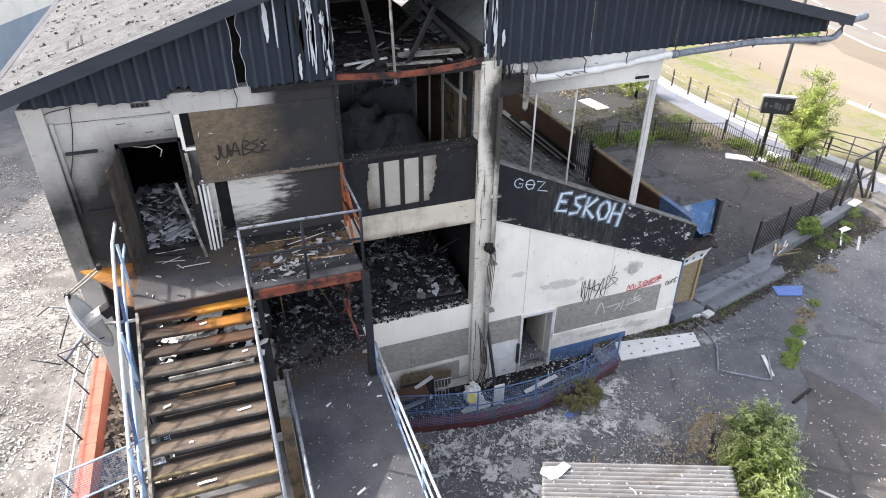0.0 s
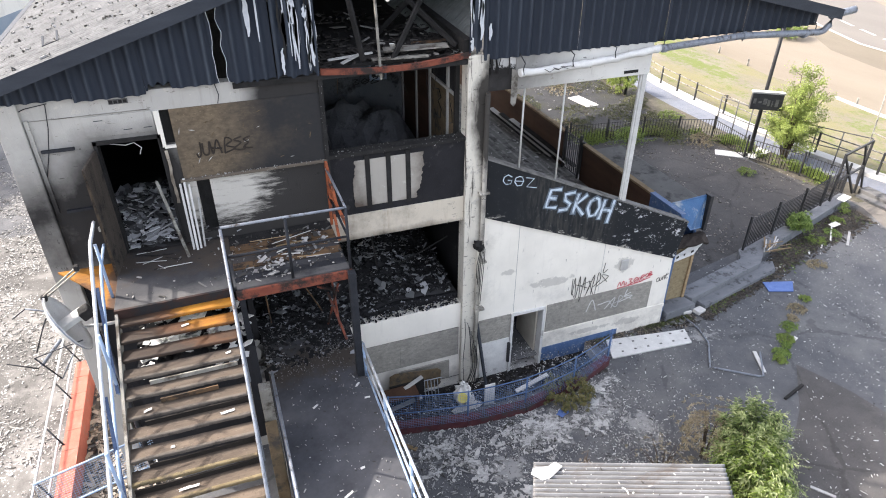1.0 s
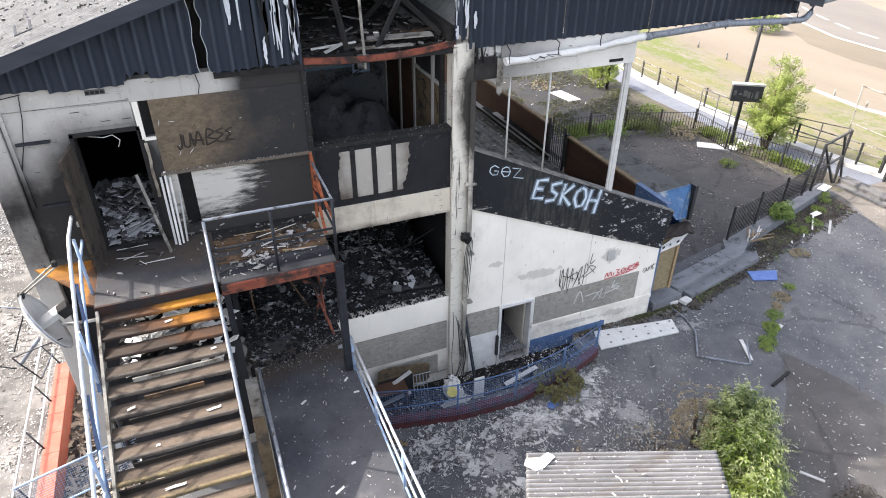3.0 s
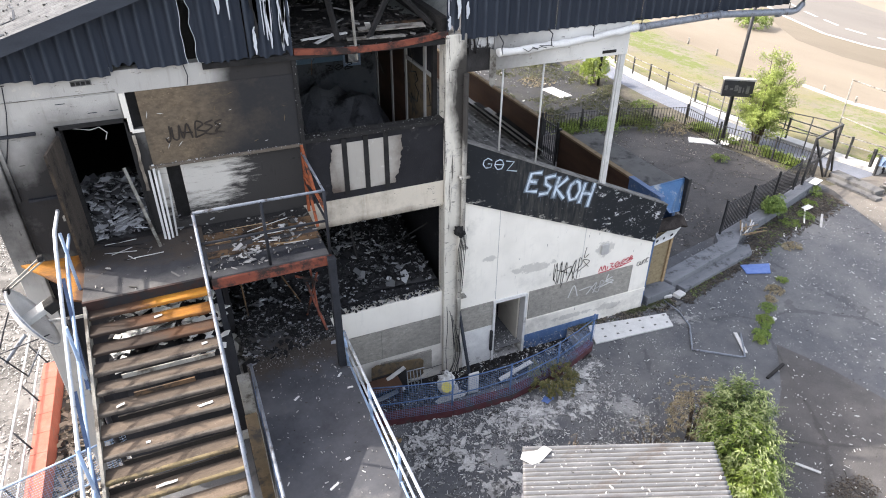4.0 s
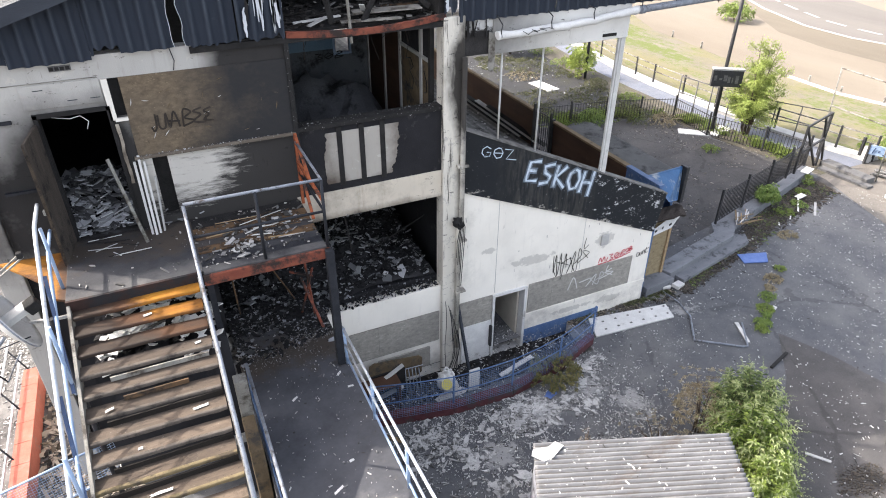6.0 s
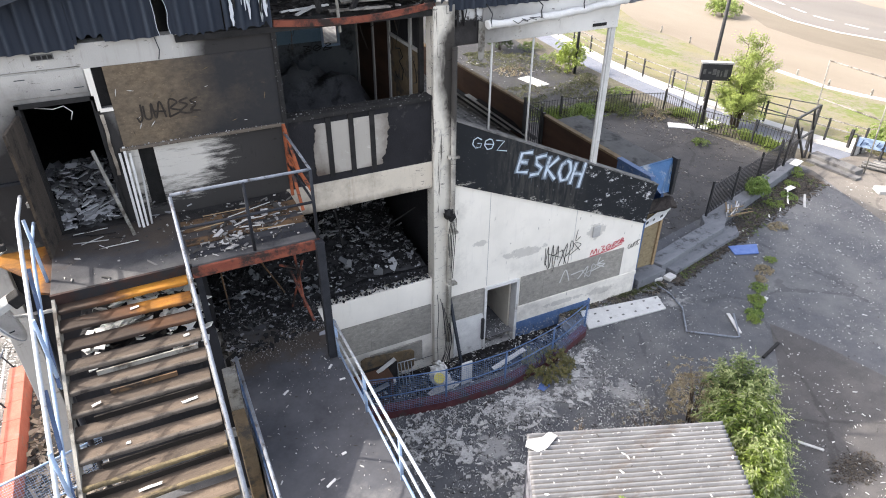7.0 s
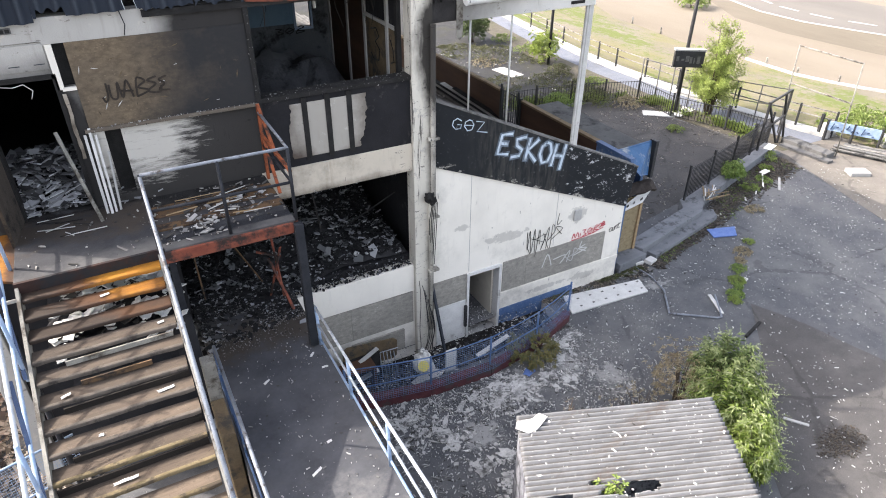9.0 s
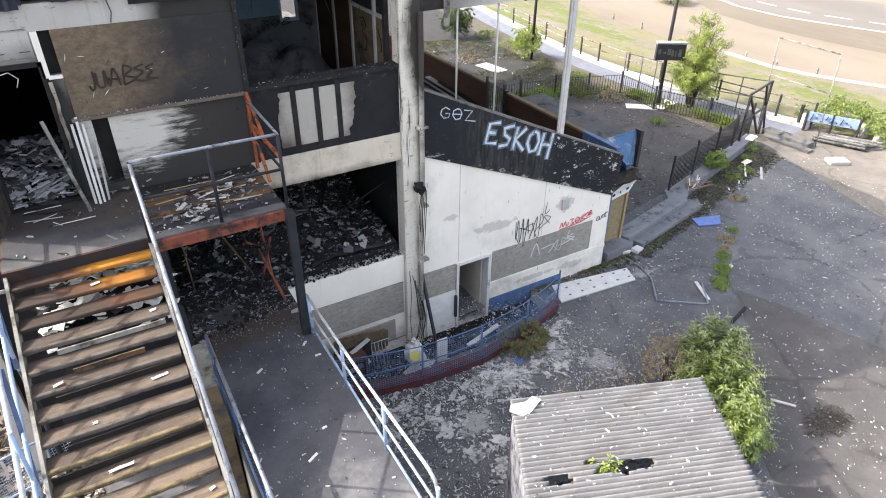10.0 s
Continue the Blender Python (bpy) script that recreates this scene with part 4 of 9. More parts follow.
# boarded window over a pale panel
bm = B()
for x0, x1, z0, z1 in ((-0.53, 2.12, UP - 0.35, 5.50), (-0.53, -0.34, 5.50, 6.62), (-0.10, 2.12, 5.50, 6.62)):
    box(bm, x0, x1, 0.02, 0.22, z0, z1)
wall_panel = structure("wall_panel", bm, sooty_wall("scorched_pale_panel", (0.50, 0.48, 0.44), lambda n: n.math("MULTIPLY", streaked_soot(n, n.math("ADD", n.span(n.axis("X"), 0.5, 1.45, 0.22, 1.0), n.span(n.axis("Z"), 6.1, 5.4, 0, 0.7)), 0.62, 0.30, 0.72), 0.95)), "scorched pale wall panel under the boarded window", "wall")
part("hatch_dark", boxed(-0.34, -0.10, 0.18, 0.22, 5.50, 6.62), M_CHAR, wall_panel)
window_boarded = thing("window_boarded", "window boarded with smoke-darkened chipboard", "window", (0.8, 0, 6.65), kind="structure")
part("chipboard", boxed(-0.53, 2.09, -0.02, 0.03, 6.70, 8.03), M_OSB_SOOT, window_boarded)
part("sill", boxed(-0.60, 2.12, -0.06, 0.04, 6.645, 6.70), M_BAND, window_boarded, "sooty white sill", 0.008)
part("mullion", boxed(2.09, 2.17, -0.05, 0.2, 5.36, 8.35), M_CHAR, window_boarded, "charred mullion")
part("head", boxed(0.6, 5.05, -0.06, 0.1, 8.28, 8.38), M_CHAR, window_boarded, "charred window head")
# burnt bay: black apron with scorched white panels, white band and open storey below
bm = B()
box(bm, 2.17, XC0, 0.0, 0.2, UP, 6.72)
wall_apron = structure("wall_apron", bm, M_CHARWALL, "soot-black apron wall under the burnt-out window", "wall")
part("sill", boxed(2.17, XC0, -0.05, 0.24, 6.68, 6.76), M_CHAR, wall_apron, "charred window sill")
for i, (x0, x1) in enumerate(((2.60, 2.87), (2.97, 3.31), (3.41, 3.73), (3.83, 4.14))):
    # the outer panels have burnt back to ragged edges
    def burnt(z, seed):
        return 0.05 + 0.09 * noise.noise(Vector((z * 2.3, seed, 0))) + 0.035 * noise.noise(Vector((z * 11, seed, 3))) + 0.02 * noise.noise(Vector((z * 31, seed, 6)))

    zs = [5.52 + 1.04 * j / 36 for j in range(37)]
    left = [(x0 + (max(0.0, burnt(z, 1.5)) if i == 0 else 0), z) for z in zs]
    right = [(x1 - (max(0.0, burnt(z, 4.5) + 0.13 * max(0, 5.85 - z) / 0.3) if i == 3 else 0), z) for z in zs]
    bm = B()
    slab(bm, left + right[::-1], -0.015, 0.02)
    part("panel", bm, M_PANEL, wall_apron, "scorched white panel")
for x in (2.92, 3.36, 3.78):
    part("upright", boxed(x - 0.05, x + 0.05, -0.03, 0.02, 5.46, 6.66), M_CHAR, wall_apron, "charred upright")
bm = B()
box(bm, 2.0, XC0, -0.03, 0.22, 4.76, UP - 0.002)
structure("wall_band", bm, M_BAND, "scorched white concrete beam band", "wall", 0.01)
bm = B()
box(bm, 2.17, XC0, 0.0, 0.25, 1.66, 2.38)
structure("wall_sill", bm, M_WALL, "white rendered wall below the burnt opening", "wall", 0.01)
bm = B()
box(bm, 2.17, XC0, 0.02, 0.25, -0.35, 1.66)
wall_base = structure("wall_base", bm, M_WALL, "stained white base wall", "wall")
for x0, x1 in ((2.25, 3.45), (3.455, 5.0)):
    part("chipboard", boxed(x0, x1, -0.01, 0.02, 0.76, 1.64), M_OSB, wall_base)
part("chipboard", boxed(3.4, 4.75, -0.03, 0.02, 0.05, 0.62), M_OSB, wall_base, "leaning weathered chipboard")
bm = B()
box(bm, XL, 0.25, 0.05, 0.25, 0, UP - 0.35)
box(bm, 0.25, 2.17, 0.05, 0.25, 0, DECK - 0.25)
structure("wall_lower", bm, M_CHARWALL, "dark lower wall under the landing", "wall")
# column with a drain pipe
bm = B()
box(bm, XC0, XC1, -0.10, 0.25, -0.35, EAVE + 0.05)
column = structure("column", bm, M_COLUMN, "scorched white concrete column", "column", 0.02)
bm = B()
tube(bm, [(5.46, -0.18, 7.7), (5.46, -0.18, 4.1), (5.40, -0.18, 3.9), (5.40, -0.18, 0.5)], 0.055, 10)
part("drainpipe", bm, M_COLUMN, column, "peeling white drainpipe")
for z in (5.42, 3.6, 2.2):
    part("bracket", boxed(5.34, 5.58, -0.25, -0.10, z, z + 0.05), M_COLUMN, column)
bm = B()
bmesh.ops.create_icosphere(bm, subdivisions=3, radius=0.10)
for v in bm.verts:
    u = v.co.copy()
    v.co = Vector((5.38, -0.23, 4.12)) + Vector((u.x * 1.1, u.y * 0.9, u.z * 1.2)) * (1 + 0.8 * noise.fractal(u * 14, 1.0, 2.0, 3))
part("hopper", bm, M_CHAR, column, "burnt pipe joint")
crnd = random.Random(21)
for k in range(6):
    bm = B()
    x0, sag = 5.10 + 0.06 * k, crnd.uniform(-0.12, 0.16)
    line = []
    for i in range(15):
        u = i / 14
        line.append((x0 + sag * math.sin(3.0 * u) + 0.02 * math.sin(9 * u + k), -0.16 - 0.20 * math.sin(math.pi * u) * crnd.uniform(0.9, 1.0), (2.0 - 0.15 * k) * (1 - u) - 0.25 * u))
    tube(bm, line, crnd.choice((0.008, 0.011, 0.016)), 6)
    part("cable", bm, M_BLACKRAIL, column, "loose black cable")
for k in range(5):
    bm = B()
    x0 = 5.36 + 0.03 * k
    tube(bm, [(x0, -0.22, 4.15), (x0 + 0.03, -0.27, 4.0), (x0 + 0.015 * (k - 2), -0.25, 3.6), (x0 - 0.02, -0.22, 3.2 - 0.2 * k)], 0.009, 5)
    part("cable", bm, M_CHAR, column, "burnt cable end")

# ---- side wall of the stand ----
DOOR0, DOOR1, DTOP = 6.52, 7.40, 1.60


def low(x):
    return 4.74 - 0.415 * (x - 5.5)


wall_stand = thing("wall_stand", "chipped white side wall of the grandstand", "wall", (8, 0, 0), kind="structure")
for pts in ([(XC1, -0.35), (DOOR0, -0.35), (DOOR0, low(DOOR0)), (XC1, low(XC1))], [(DOOR0, DTOP), (DOOR1, DTOP), (DOOR1, low(DOOR1)), (DOOR0, low(DOOR0))],
            [(DOOR1, -0.35), (11.42, -0.2), (11.36, low(11.36)), (DOOR1, low(DOOR1))]):
    bm = B()
    slab(bm, pts, 0.0, 0.22)
    part("wall_section", bm, M_WALL, wall_stand)
for x in (6.52, 9.05):
    part("joint", boxed(x - 0.006, x + 0.006, -0.004, 0.01, 1.72, low(x)), M_GREYBOARD, wall_stand)
for name, x0, x1, z0, z1 in (("chipboard", 5.56, 6.46, 0.92, 1.68), ("chipboard", 7.52, 8.22, 0.78, 1.68), ("chipboard", 8.225, 10.80, 0.78, 1.68)):
    part(name, boxed(x0, x1, -0.02, 0.0, z0, z1), M_OSB, wall_stand)
part("ledge", boxed(7.44, 11.40, -0.03, 0.0, 0.64, 0.75), M_WALL, wall_stand, "chipped white ledge", 0.01)
part("plinth", boxed(7.44, 9.9, -0.012, 0.0, -0.3, 0.22), M_BLUE, wall_stand, "blue painted plinth")
part("patch", boxed(9.62, 9.86, -0.05, 0.0, 2.30, 2.62), M_GREYBOARD, wall_stand, "grey vent box", 0.02)
bm = B()
slab(bm, [(XC1, low(XC1)), (11.36, low(11.36)), (11.56, stand_top(11.56)), (XC1, stand_top(XC1))], -0.04, 0.2)
wall_black = structure("wall_black", bm, M_BLACKBAND, "sloping black painted parapet with chipped paint", "wall")
bm = B()
slab(bm, [(XC1, stand_top(XC1)), (11.56, stand_top(11.56)), (11.56, stand_top(11.56) + 0.035), (XC1, stand_top(XC1) + 0.035)], -0.06, 0.22)
part("capping", bm, M_STEPNOSE, wall_black, "worn grey timber capping")
door_1 = thing("door_1", "open doorway with a white frame in the stand wall", "door", (6.96, 0, -0.3), kind="structure")
for x0, x1 in ((6.46, 6.53), (7.39, 7.46)):
    part("jamb", boxed(x0, x1, -0.05, 0.2, -0.3, 1.66), M_PAPER, door_1)
part("head", boxed(6.53, 7.39, -0.05, 0.2, 1.60, 1.68), M_PAPER, door_1)
part("door_leaf", boxed(7.33, 7.38, 0.2, 1.25, -0.28, 1.58), surface("dirty_cream_door", (0.46, 0.42, 0.35), (0.60, 0.56, 0.48), 3, 40, 0.7, dirt=(0.25, 0.22, 0.18), dirt_scale=2, dirt_from=0.58), door_1, "dirty cream door standing open inward")
part("door_leaf_left", boxed(5.62, 6.44, -0.03, 0.0, -0.28, 0.90), M_PAPER, door_1, "white lower panel beside the doorway")
bm = B()
box(bm, 6.40, 6.46, -0.10, -0.03, 0.1, 0.75)
part("handle", bm, M_BLACKRAIL, door_1, "black pull bar")
bm = B()
box(bm, 5.6, 11.3, 0.25, 2.5, -0.32, -0.3)
box(bm, 5.6, 11.3, 2.5, 2.6, -0.3, 2.5)
box(bm, 8.3, 8.4, 0.25, 2.5, -0.3, 2.5)
structure("wall_store", bm, M_CHARWALL, "dim store room behind the open doorway", "wall")
# glazing posts, fascia, pipes
fascia = thing("fascia", "white fascia beam under the cladding, smoked at one end", "fascia", (7.4, 0, 7.7), kind="structure")
part("beam", boxed(6.12, 9.42, -0.05, 0.2, 7.65, 8.36), M_FASCIA, fascia, bevel=0.01)
part("burnt_end", boxed(XC1, 6.115, -0.03, 0.2, 7.67, 8.34), M_FLAKED, fascia, "burnt end of the beam with flaking white paint")
part("vent", boxed(8.75, 9.1, -0.07, -0.05, 7.72, 7.78), M_CHAR, fascia)
for x, r in ((6.39, 0.022), (7.36, 0.022)):
    bm = B()
    tube(bm, [(x, 0.03, stand_top(x)), (x, 0.03, 7.66)], r, 8)
    structure("mullion", bm, M_DISH, "slim pale grey glazing bar without glass", "glazing bar")
bm = B()
box(bm, 9.29, 9.41, -0.02, 0.12, stand_top(9.35), 7.66)
box(bm, 9.24, 9.29, 0.0, 0.05, stand_top(9.25), 7.66)
structure("post_glazing", bm, M_DISH, "grey metal end post of the glazing", "post", 0.01)
bm = B()
box(bm, XC1, XC1 + 0.06, -0.02, 0.1, stand_top(5.53), 7.66)
structure("post_glazing", bm, M_COLUMN, "scorched white glazing post by the column", "post")
gutter = thing("gutter_pipe", "long grey rain pipe hung under the gable cladding", "pipe", (9.5, -0.25, 8.0))
def pipe_z(x):
    return 8.04 + 0.062 * (x - 6.1)


bm = B()
line = [(6.12 + 3.34 * i / 40, -0.22 + 0.008 * math.sin(i * 0.9), pipe_z(6.12 + 3.34 * i / 40) - 0.05 * math.sin(math.pi * i / 40) + 0.012 * noise.noise(Vector((i * 0.5, 0, 0)))) for i in range(41)]
tube(bm, line, 0.078, 12)
for v in bm.verts:
    v.co += Vector((0, 1, 1)) * 0.020 * noise.noise(v.co * 6.0) + Vector((0, 0.6, 1)) * 0.010 * noise.noise(v.co * 17.0)
part("pipe_white", bm, M_PAPER, gutter, "white pipe in a creased plastic sleeve")
bm = B()
tube(bm, [(9.44, -0.24, pipe_z(9.44)), (11.6, -0.25, pipe_z(11.6) - 0.04), (13.85, -0.26, 8.24), (14.02, -0.26, 8.27), (14.14, -0.26, 8.38), (14.2, -0.26, 8.62)], 0.075, 12)
part("pipe_grey", bm, M_STEEL, gutter, "grey stretch of pipe")
for x in (9.48, 11.6, 13.4):
    bm = B()
    z = pipe_z(x) - (0.04 if x > 10 else 0.0) - (0.22 if x > 13 else 0)
    tube(bm, [(x, -0.25, z - 0.003), (x + 0.10, -0.25, z + 0.003)], 0.088, 12)
    part("collar", bm, M_STEEL, gutter, "grey pipe collar")
for x in (6.18, 7.30, 8.30, 9.50, 10.4, 11.6, 12.7, 13.75):
    bm = B()
    z = min(pipe_z(x), 8.25)
    tube(bm, [(x, -0.29, z - 0.02), (x - 0.01, -0.27, z + 0.09), (x + 0.06, -0.2, z + 0.18), (x - 0.02, -0.10, 8.40)], 0.012, 6)
    part("hanger", bm, M_BLACKRAIL, gutter)
for k, x in enumerate((6.75, 6.95, 7.12)):
    bm = B()
    tube(bm, [(x - 0.12, -0.31, pipe_z(x) + 0.02), (x, -0.32, pipe_z(x) - 0.05 + 0.03 * k), (x + 0.10, -0.315, pipe_z(x) + 0.01), (x + 0.22, -0.31, pipe_z(x) - 0.03)], 0.007, 5)
    part("wire", bm, M_BLACKRAIL, gutter, "loose dark wire")
# charred remains hanging at the column
for k in range(4):
    x = 5.56 + 0.09 * k + 0.12 * (k > 2)
    bm = B()
    bar(bm, (x, -0.06 - 0.02 * (k % 3), 8.34), (x + rnd.uniform(-0.05, 0.05), -0.08, 8.32 - rnd.uniform(0.12, 0.34)), rnd.uniform(0.03, 0.08), 0.010)
    one("torn_cladding", bm, M_CHAR, "scorched strip of torn sheet hanging at the column", "torn sheet", "torn strips")
bm = B()
slab(bm, [(6.02, 8.1), (6.16, 8.05), (6.17, 7.6), (6.15, 7.36), (6.10, 7.30), (6.03, 7.38)], -0.07, -0.058)
one("torn_cladding", bm, M_STRINGER, "long grey strip of torn sheet hanging from the burnt fascia", "torn sheet")


# ---- cladding, roof ----
def profile(x):
    """Depth of a waved sheet: broad valleys, rounded ridges."""
    c = 0.5 + 0.5 * math.cos(2 * math.pi * x / 0.235)
    return -0.062 * c ** 2.0


def clad(x0, x1, bottom, top, y=-0.06, step=0.0196):
    bm = B()
    n = max(2, int(round((x1 - x0) / step)))
    rows = []
    for i in range(n + 1):
        x = x0 + (x1 - x0) * i / n
        zb, zt = bottom(x), top(x)
        d = profile(x)
        rows.append([bm.verts.new((x, y + d + o, zb + (zt - zb) * f)) for o in (0, 0.006) for f in (0, 0.33, 0.67, 1)])
    for a, b in zip(rows, rows[1:]):
        for j in (0, 1, 2):
            bm.faces.new([a[j], b[j], b[j + 1], a[j + 1]])
            bm.faces.new([a[j + 4], a[j + 5], b[j + 5], b[j + 4]])
        bm.faces.new([a[0], a[4], b[4], b[0]])
    return bm


def top_line(x):
    return roof_z(x) - 0.12


def ragged(base, amp, seed):
    def f(x):
        return base + amp * (noise.noise(Vector((x * 5.1, seed, 0))) + 0.6 * noise.noise(Vector((x * 17.0, seed, 4))))
    return f


cladding = thing("cladding", "dark slate-blue ribbed metal cladding, torn and burnt in the middle", "cladding", (5, -0.06, 8.4), kind="structure")
for x0, x1 in ((-3.0, -1.9), (-1.9, -0.8), (-0.8, 0.36)):
    part("sheet", clad(x0, x1 - 0.004, lambda x, a=x0: 8.38 - 0.03 * math.sin(a * 9) + 0.006 * x + (0.10 + 0.03 * math.sin(40 * x) if -0.76 < x < -0.40 else 0.0), top_line), M_CLAD, cladding)
part("sheet", clad(0.58, 1.36, ragged(8.40, 0.10, 1.0), top_line, -0.07), M_CLAD, cladding, "torn rusting sheet")
part("sheet", clad(1.38, 2.12, ragged(8.42, 0.14, 2.0), top_line, -0.09), M_CLAD, cladding, "torn bleached sheet")
part("sheet", clad(5.06, 5.32, ragged(8.55, 0.25, 3.0), top_line, -0.10), M_CLAD, cladding, "torn strip of sheet")
x = 5.36
while x < 13.9:
    x1 = min(x + 1.06, 13.95)
    part("sheet", clad(x, x1 - 0.004, lambda x: 8.335 + 0.004 * (x - 5), top_line), M_CLAD, cladding)
    x = x1
# bleached paint tears on the torn sheets
for k in range(38):
    x = rnd.choice((rnd.uniform(1.0, 2.1), rnd.uniform(1.5, 2.1), rnd.uniform(1.5, 2.1), rnd.uniform(5.08, 5.5)))
    z = rnd.uniform(8.42, 9.5)
    h, w = rnd.uniform(0.25, 1.1), rnd.uniform(0.010, 0.042)
    bm = B()
    pts = [(x + w * noise.noise(Vector((x, z + i, k))), z + h * i / 7) for i in range(8)]
    wide = [w * math.sin(math.pi * (i + 0.5) / 8) + 0.004 for i in range(8)]
    slab(bm, [(p[0] - q, p[1]) for p, q in zip(pts, wide)] + [(p[0] + q, p[1]) for p, q in zip(pts[::-1], wide[::-1])], -0.135, -0.128)
    part("paint_tear", bm, M_PEEL if k % 5 else M_CHAR, cladding, "bleached curl of paint")

for x, side, seed in ((0.355, 1, 3.0), (0.575, -1, 7.0)):
    top = top_line(x) - 0.02
    pts = [(x + side * (0.012 + 0.07 * max(0, noise.noise(Vector((seed, i * 0.37, 0.3))) + 0.3) + 0.012 * noise.noise(Vector((seed, i * 1.9, 2.0)))), 8.42 + (top - 8.42) * i / 13) for i in range(14)]
    bm = B()
    slab(bm, [(x - side * 0.01, p[1]) for p in pts] + pts[::-1], -0.085, -0.079)
    part("torn_edge", bm, M_CLAD, cladding, "torn sheet edge")
    bm = B()
    slab(bm, [(p[0] - side * 0.003, p[1]) for p in pts] + [(p[0] + side * 0.005, p[1]) for p in pts[::-1]], -0.092, -0.087)
    part("torn_edge", bm, M_PEEL, cladding, "bleached torn edge")
roof = thing("roof", "low-pitched grey roof, burnt through over the middle bay", "roof", (4, 8, 9), kind="structure")


def slope(name, x0, x1, y0, y1, mat, thick=0.10):
    bm = B()
    slab(bm, [(x0, roof_z(x0) - thick), (x1, roof_z(x1) - thick), (x1, roof_z(x1)), (x0, roof_z(x0))], y0, y1)
    return part(name, bm, mat, roof)


M_SHINGLE = surface("weathered_grey_roof_sheet", (0.052, 0.055, 0.058), (0.148, 0.152, 0.157), 3.5, 16, 0.85, depth=0.02, dirt=(0.045, 0.046, 0.047), dirt_scale=5.0, dirt_from=0.56)
def corrugated(x0, x1, y0, y1, pitch=0.15, high=0.022):
    bm = B()
    n = int((y1 - y0) / pitch * 8)
    xs = [x0 + (x1 - x0) * i / 5 for i in range(6)]
    rows = []
    for j in range(n + 1):
        y = y0 + (y1 - y0) * j / n
        rows.append([bm.verts.new((x, y, roof_z(x) - 0.012 + high * math.sin(2 * math.pi * y / pitch) + 0.012 * noise.noise(Vector((x, y, 0.5))))) for x in xs])
    for a, b in zip(rows, rows[1:]):
        for i in range(5):
            bm.faces.new([a[i], a[i + 1], b[i + 1], b[i]]).smooth = True
    return part("roof_sheet", bm, M_SHINGLE, roof, "weathered grey corrugated sheeting")


corrugated(-3.42, 2.1, -0.35, 22)
slope("slope_left", -3.40, 2.1, -0.35, 22, M_CHAR, 0.10).location.z = -0.05
slope("slope_left_rear", 2.1, RIDGE_X, 0.8, 22, M_CHAR)
slope("slope_right", 5.3, 14.3, -0.35, 22, M_SHINGLE)
slope("slope_right_rear", RIDGE_X, 5.3, 0.8, 22, M_CHAR)
for x0, x1 in ((-3.45, 0.4), (0.4, 2.1), (5.3, 10.0), (10.0, 14.32)):
    bm = B()
    slab(bm, [(x0, roof_z(x0) - 0.20), (x1, roof_z(x1) - 0.20), (x1, roof_z(x1) + 0.03), (x0, roof_z(x0) + 0.03)], -0.40, -0.352)
    part("barge_board", bm, M_TRIM, roof)
bm = B()
box(bm, -3.52, -3.42, -0.4, 22, roof_z(-3.42) - 0.14, roof_z(-3.42) + 0.01)
part("eave_gutter", bm, M_TRIM, roof, "dark eave gutter")
bm = B()
box(bm, 14.25, 14.42, -0.36, 22, roof_z(14.3) - 0.14, roof_z(14.3) - 0.02)
part("eave_gutter", bm, M_TRIM, roof, "dark eave gutter")
bm = B()
tube(bm, [(14.05, -0.3, 8.62), (14.75, -0.3, 8.70)], 0.09, 8)
part("gutter_end", bm, M_STEEL, roof, "broken grey gutter end")
for y, x in ((1.0, -2.3), (3.5, 0.2), (5.2, -1.8)):
    bm = B()
    for dx in (0.0, 0.24):
        bar(bm, (x + dx, y, roof_z(x + dx)), (x + dx - 0.02, y + 0.30, roof_z(x + dx) + 0.10), 0.035, 0.02)
    bar(bm, (x, y, roof_z(x) + 0.01), (x + 0.24, y, roof_z(x + 0.24) + 0.01), 0.035, 0.02)
    part("roof_vent", bm, M_TRIM, roof, "small roof bracket")
spots = []
for k in range(900):
    x, y = rnd.uniform(-3.3, 2.0), rnd.uniform(-0.2, 14)
    if k % 3:
        y = round(y / 1.2) * 1.2 + rnd.gauss(0, 0.05)
    spots.append((x, y, roof_z(x) + 0.02))
tagged(new("roof_dirt", chip_mesh("roof_dirt", spots, m_flakes("roof_moss_bits", (0.03, 0.03, 0.028), (0.30, 0.30, 0.30), 0.5), (0.01, 0.045), 0.010, 2.5, 0.3)), "bits of moss and flaked sheet on the roof", "litter", kind="stuff")
# attic timbers
bm = B()
attic_beam = [Vector((2.15 + 2.95 * i / 12, -0.04, 8.42 - 0.10 * math.sin(math.pi * i / 12) + 0.05 * i / 12)) for i in range(13)]
for a, b in zip(attic_beam, attic_beam[1:]):
    bar(bm, a, b, 0.09, 0.10)
one("buckled_beam", bm, M_BEAM, "buckled rust-red steel beam over the burnt window", "beam")
for p, q in (((3.0, 0.1, 8.5), (2.7, 0.4, 10.4)), ((4.3, 0.6, 9.4), (3.6, 0.2, 8.45)), ((3.3, 0.0, 8.15), (3.25, 0.1, 10.3)), ((4.9, 0.2, 8.6), (3.4, 2.4, 10.2)), ((2.2, 2.5, 10.2), (5.2, 2.5, 10.3)), ((3.8, 2.0, 8.5), (4.6, 1.2, 9.6))):
    bm = B()
    bar(bm, p, q, *((0.055, 0.09) if p[0] != 3.3 else (0.035, 0.04)))
    one("roof_timber", bm, M_CHAR if p[0] != 3.3 else M_STRINGER, "charred roof timber leaning in the burnt attic", "timber", "burnt roof timbers")
bm = B()
rows = []
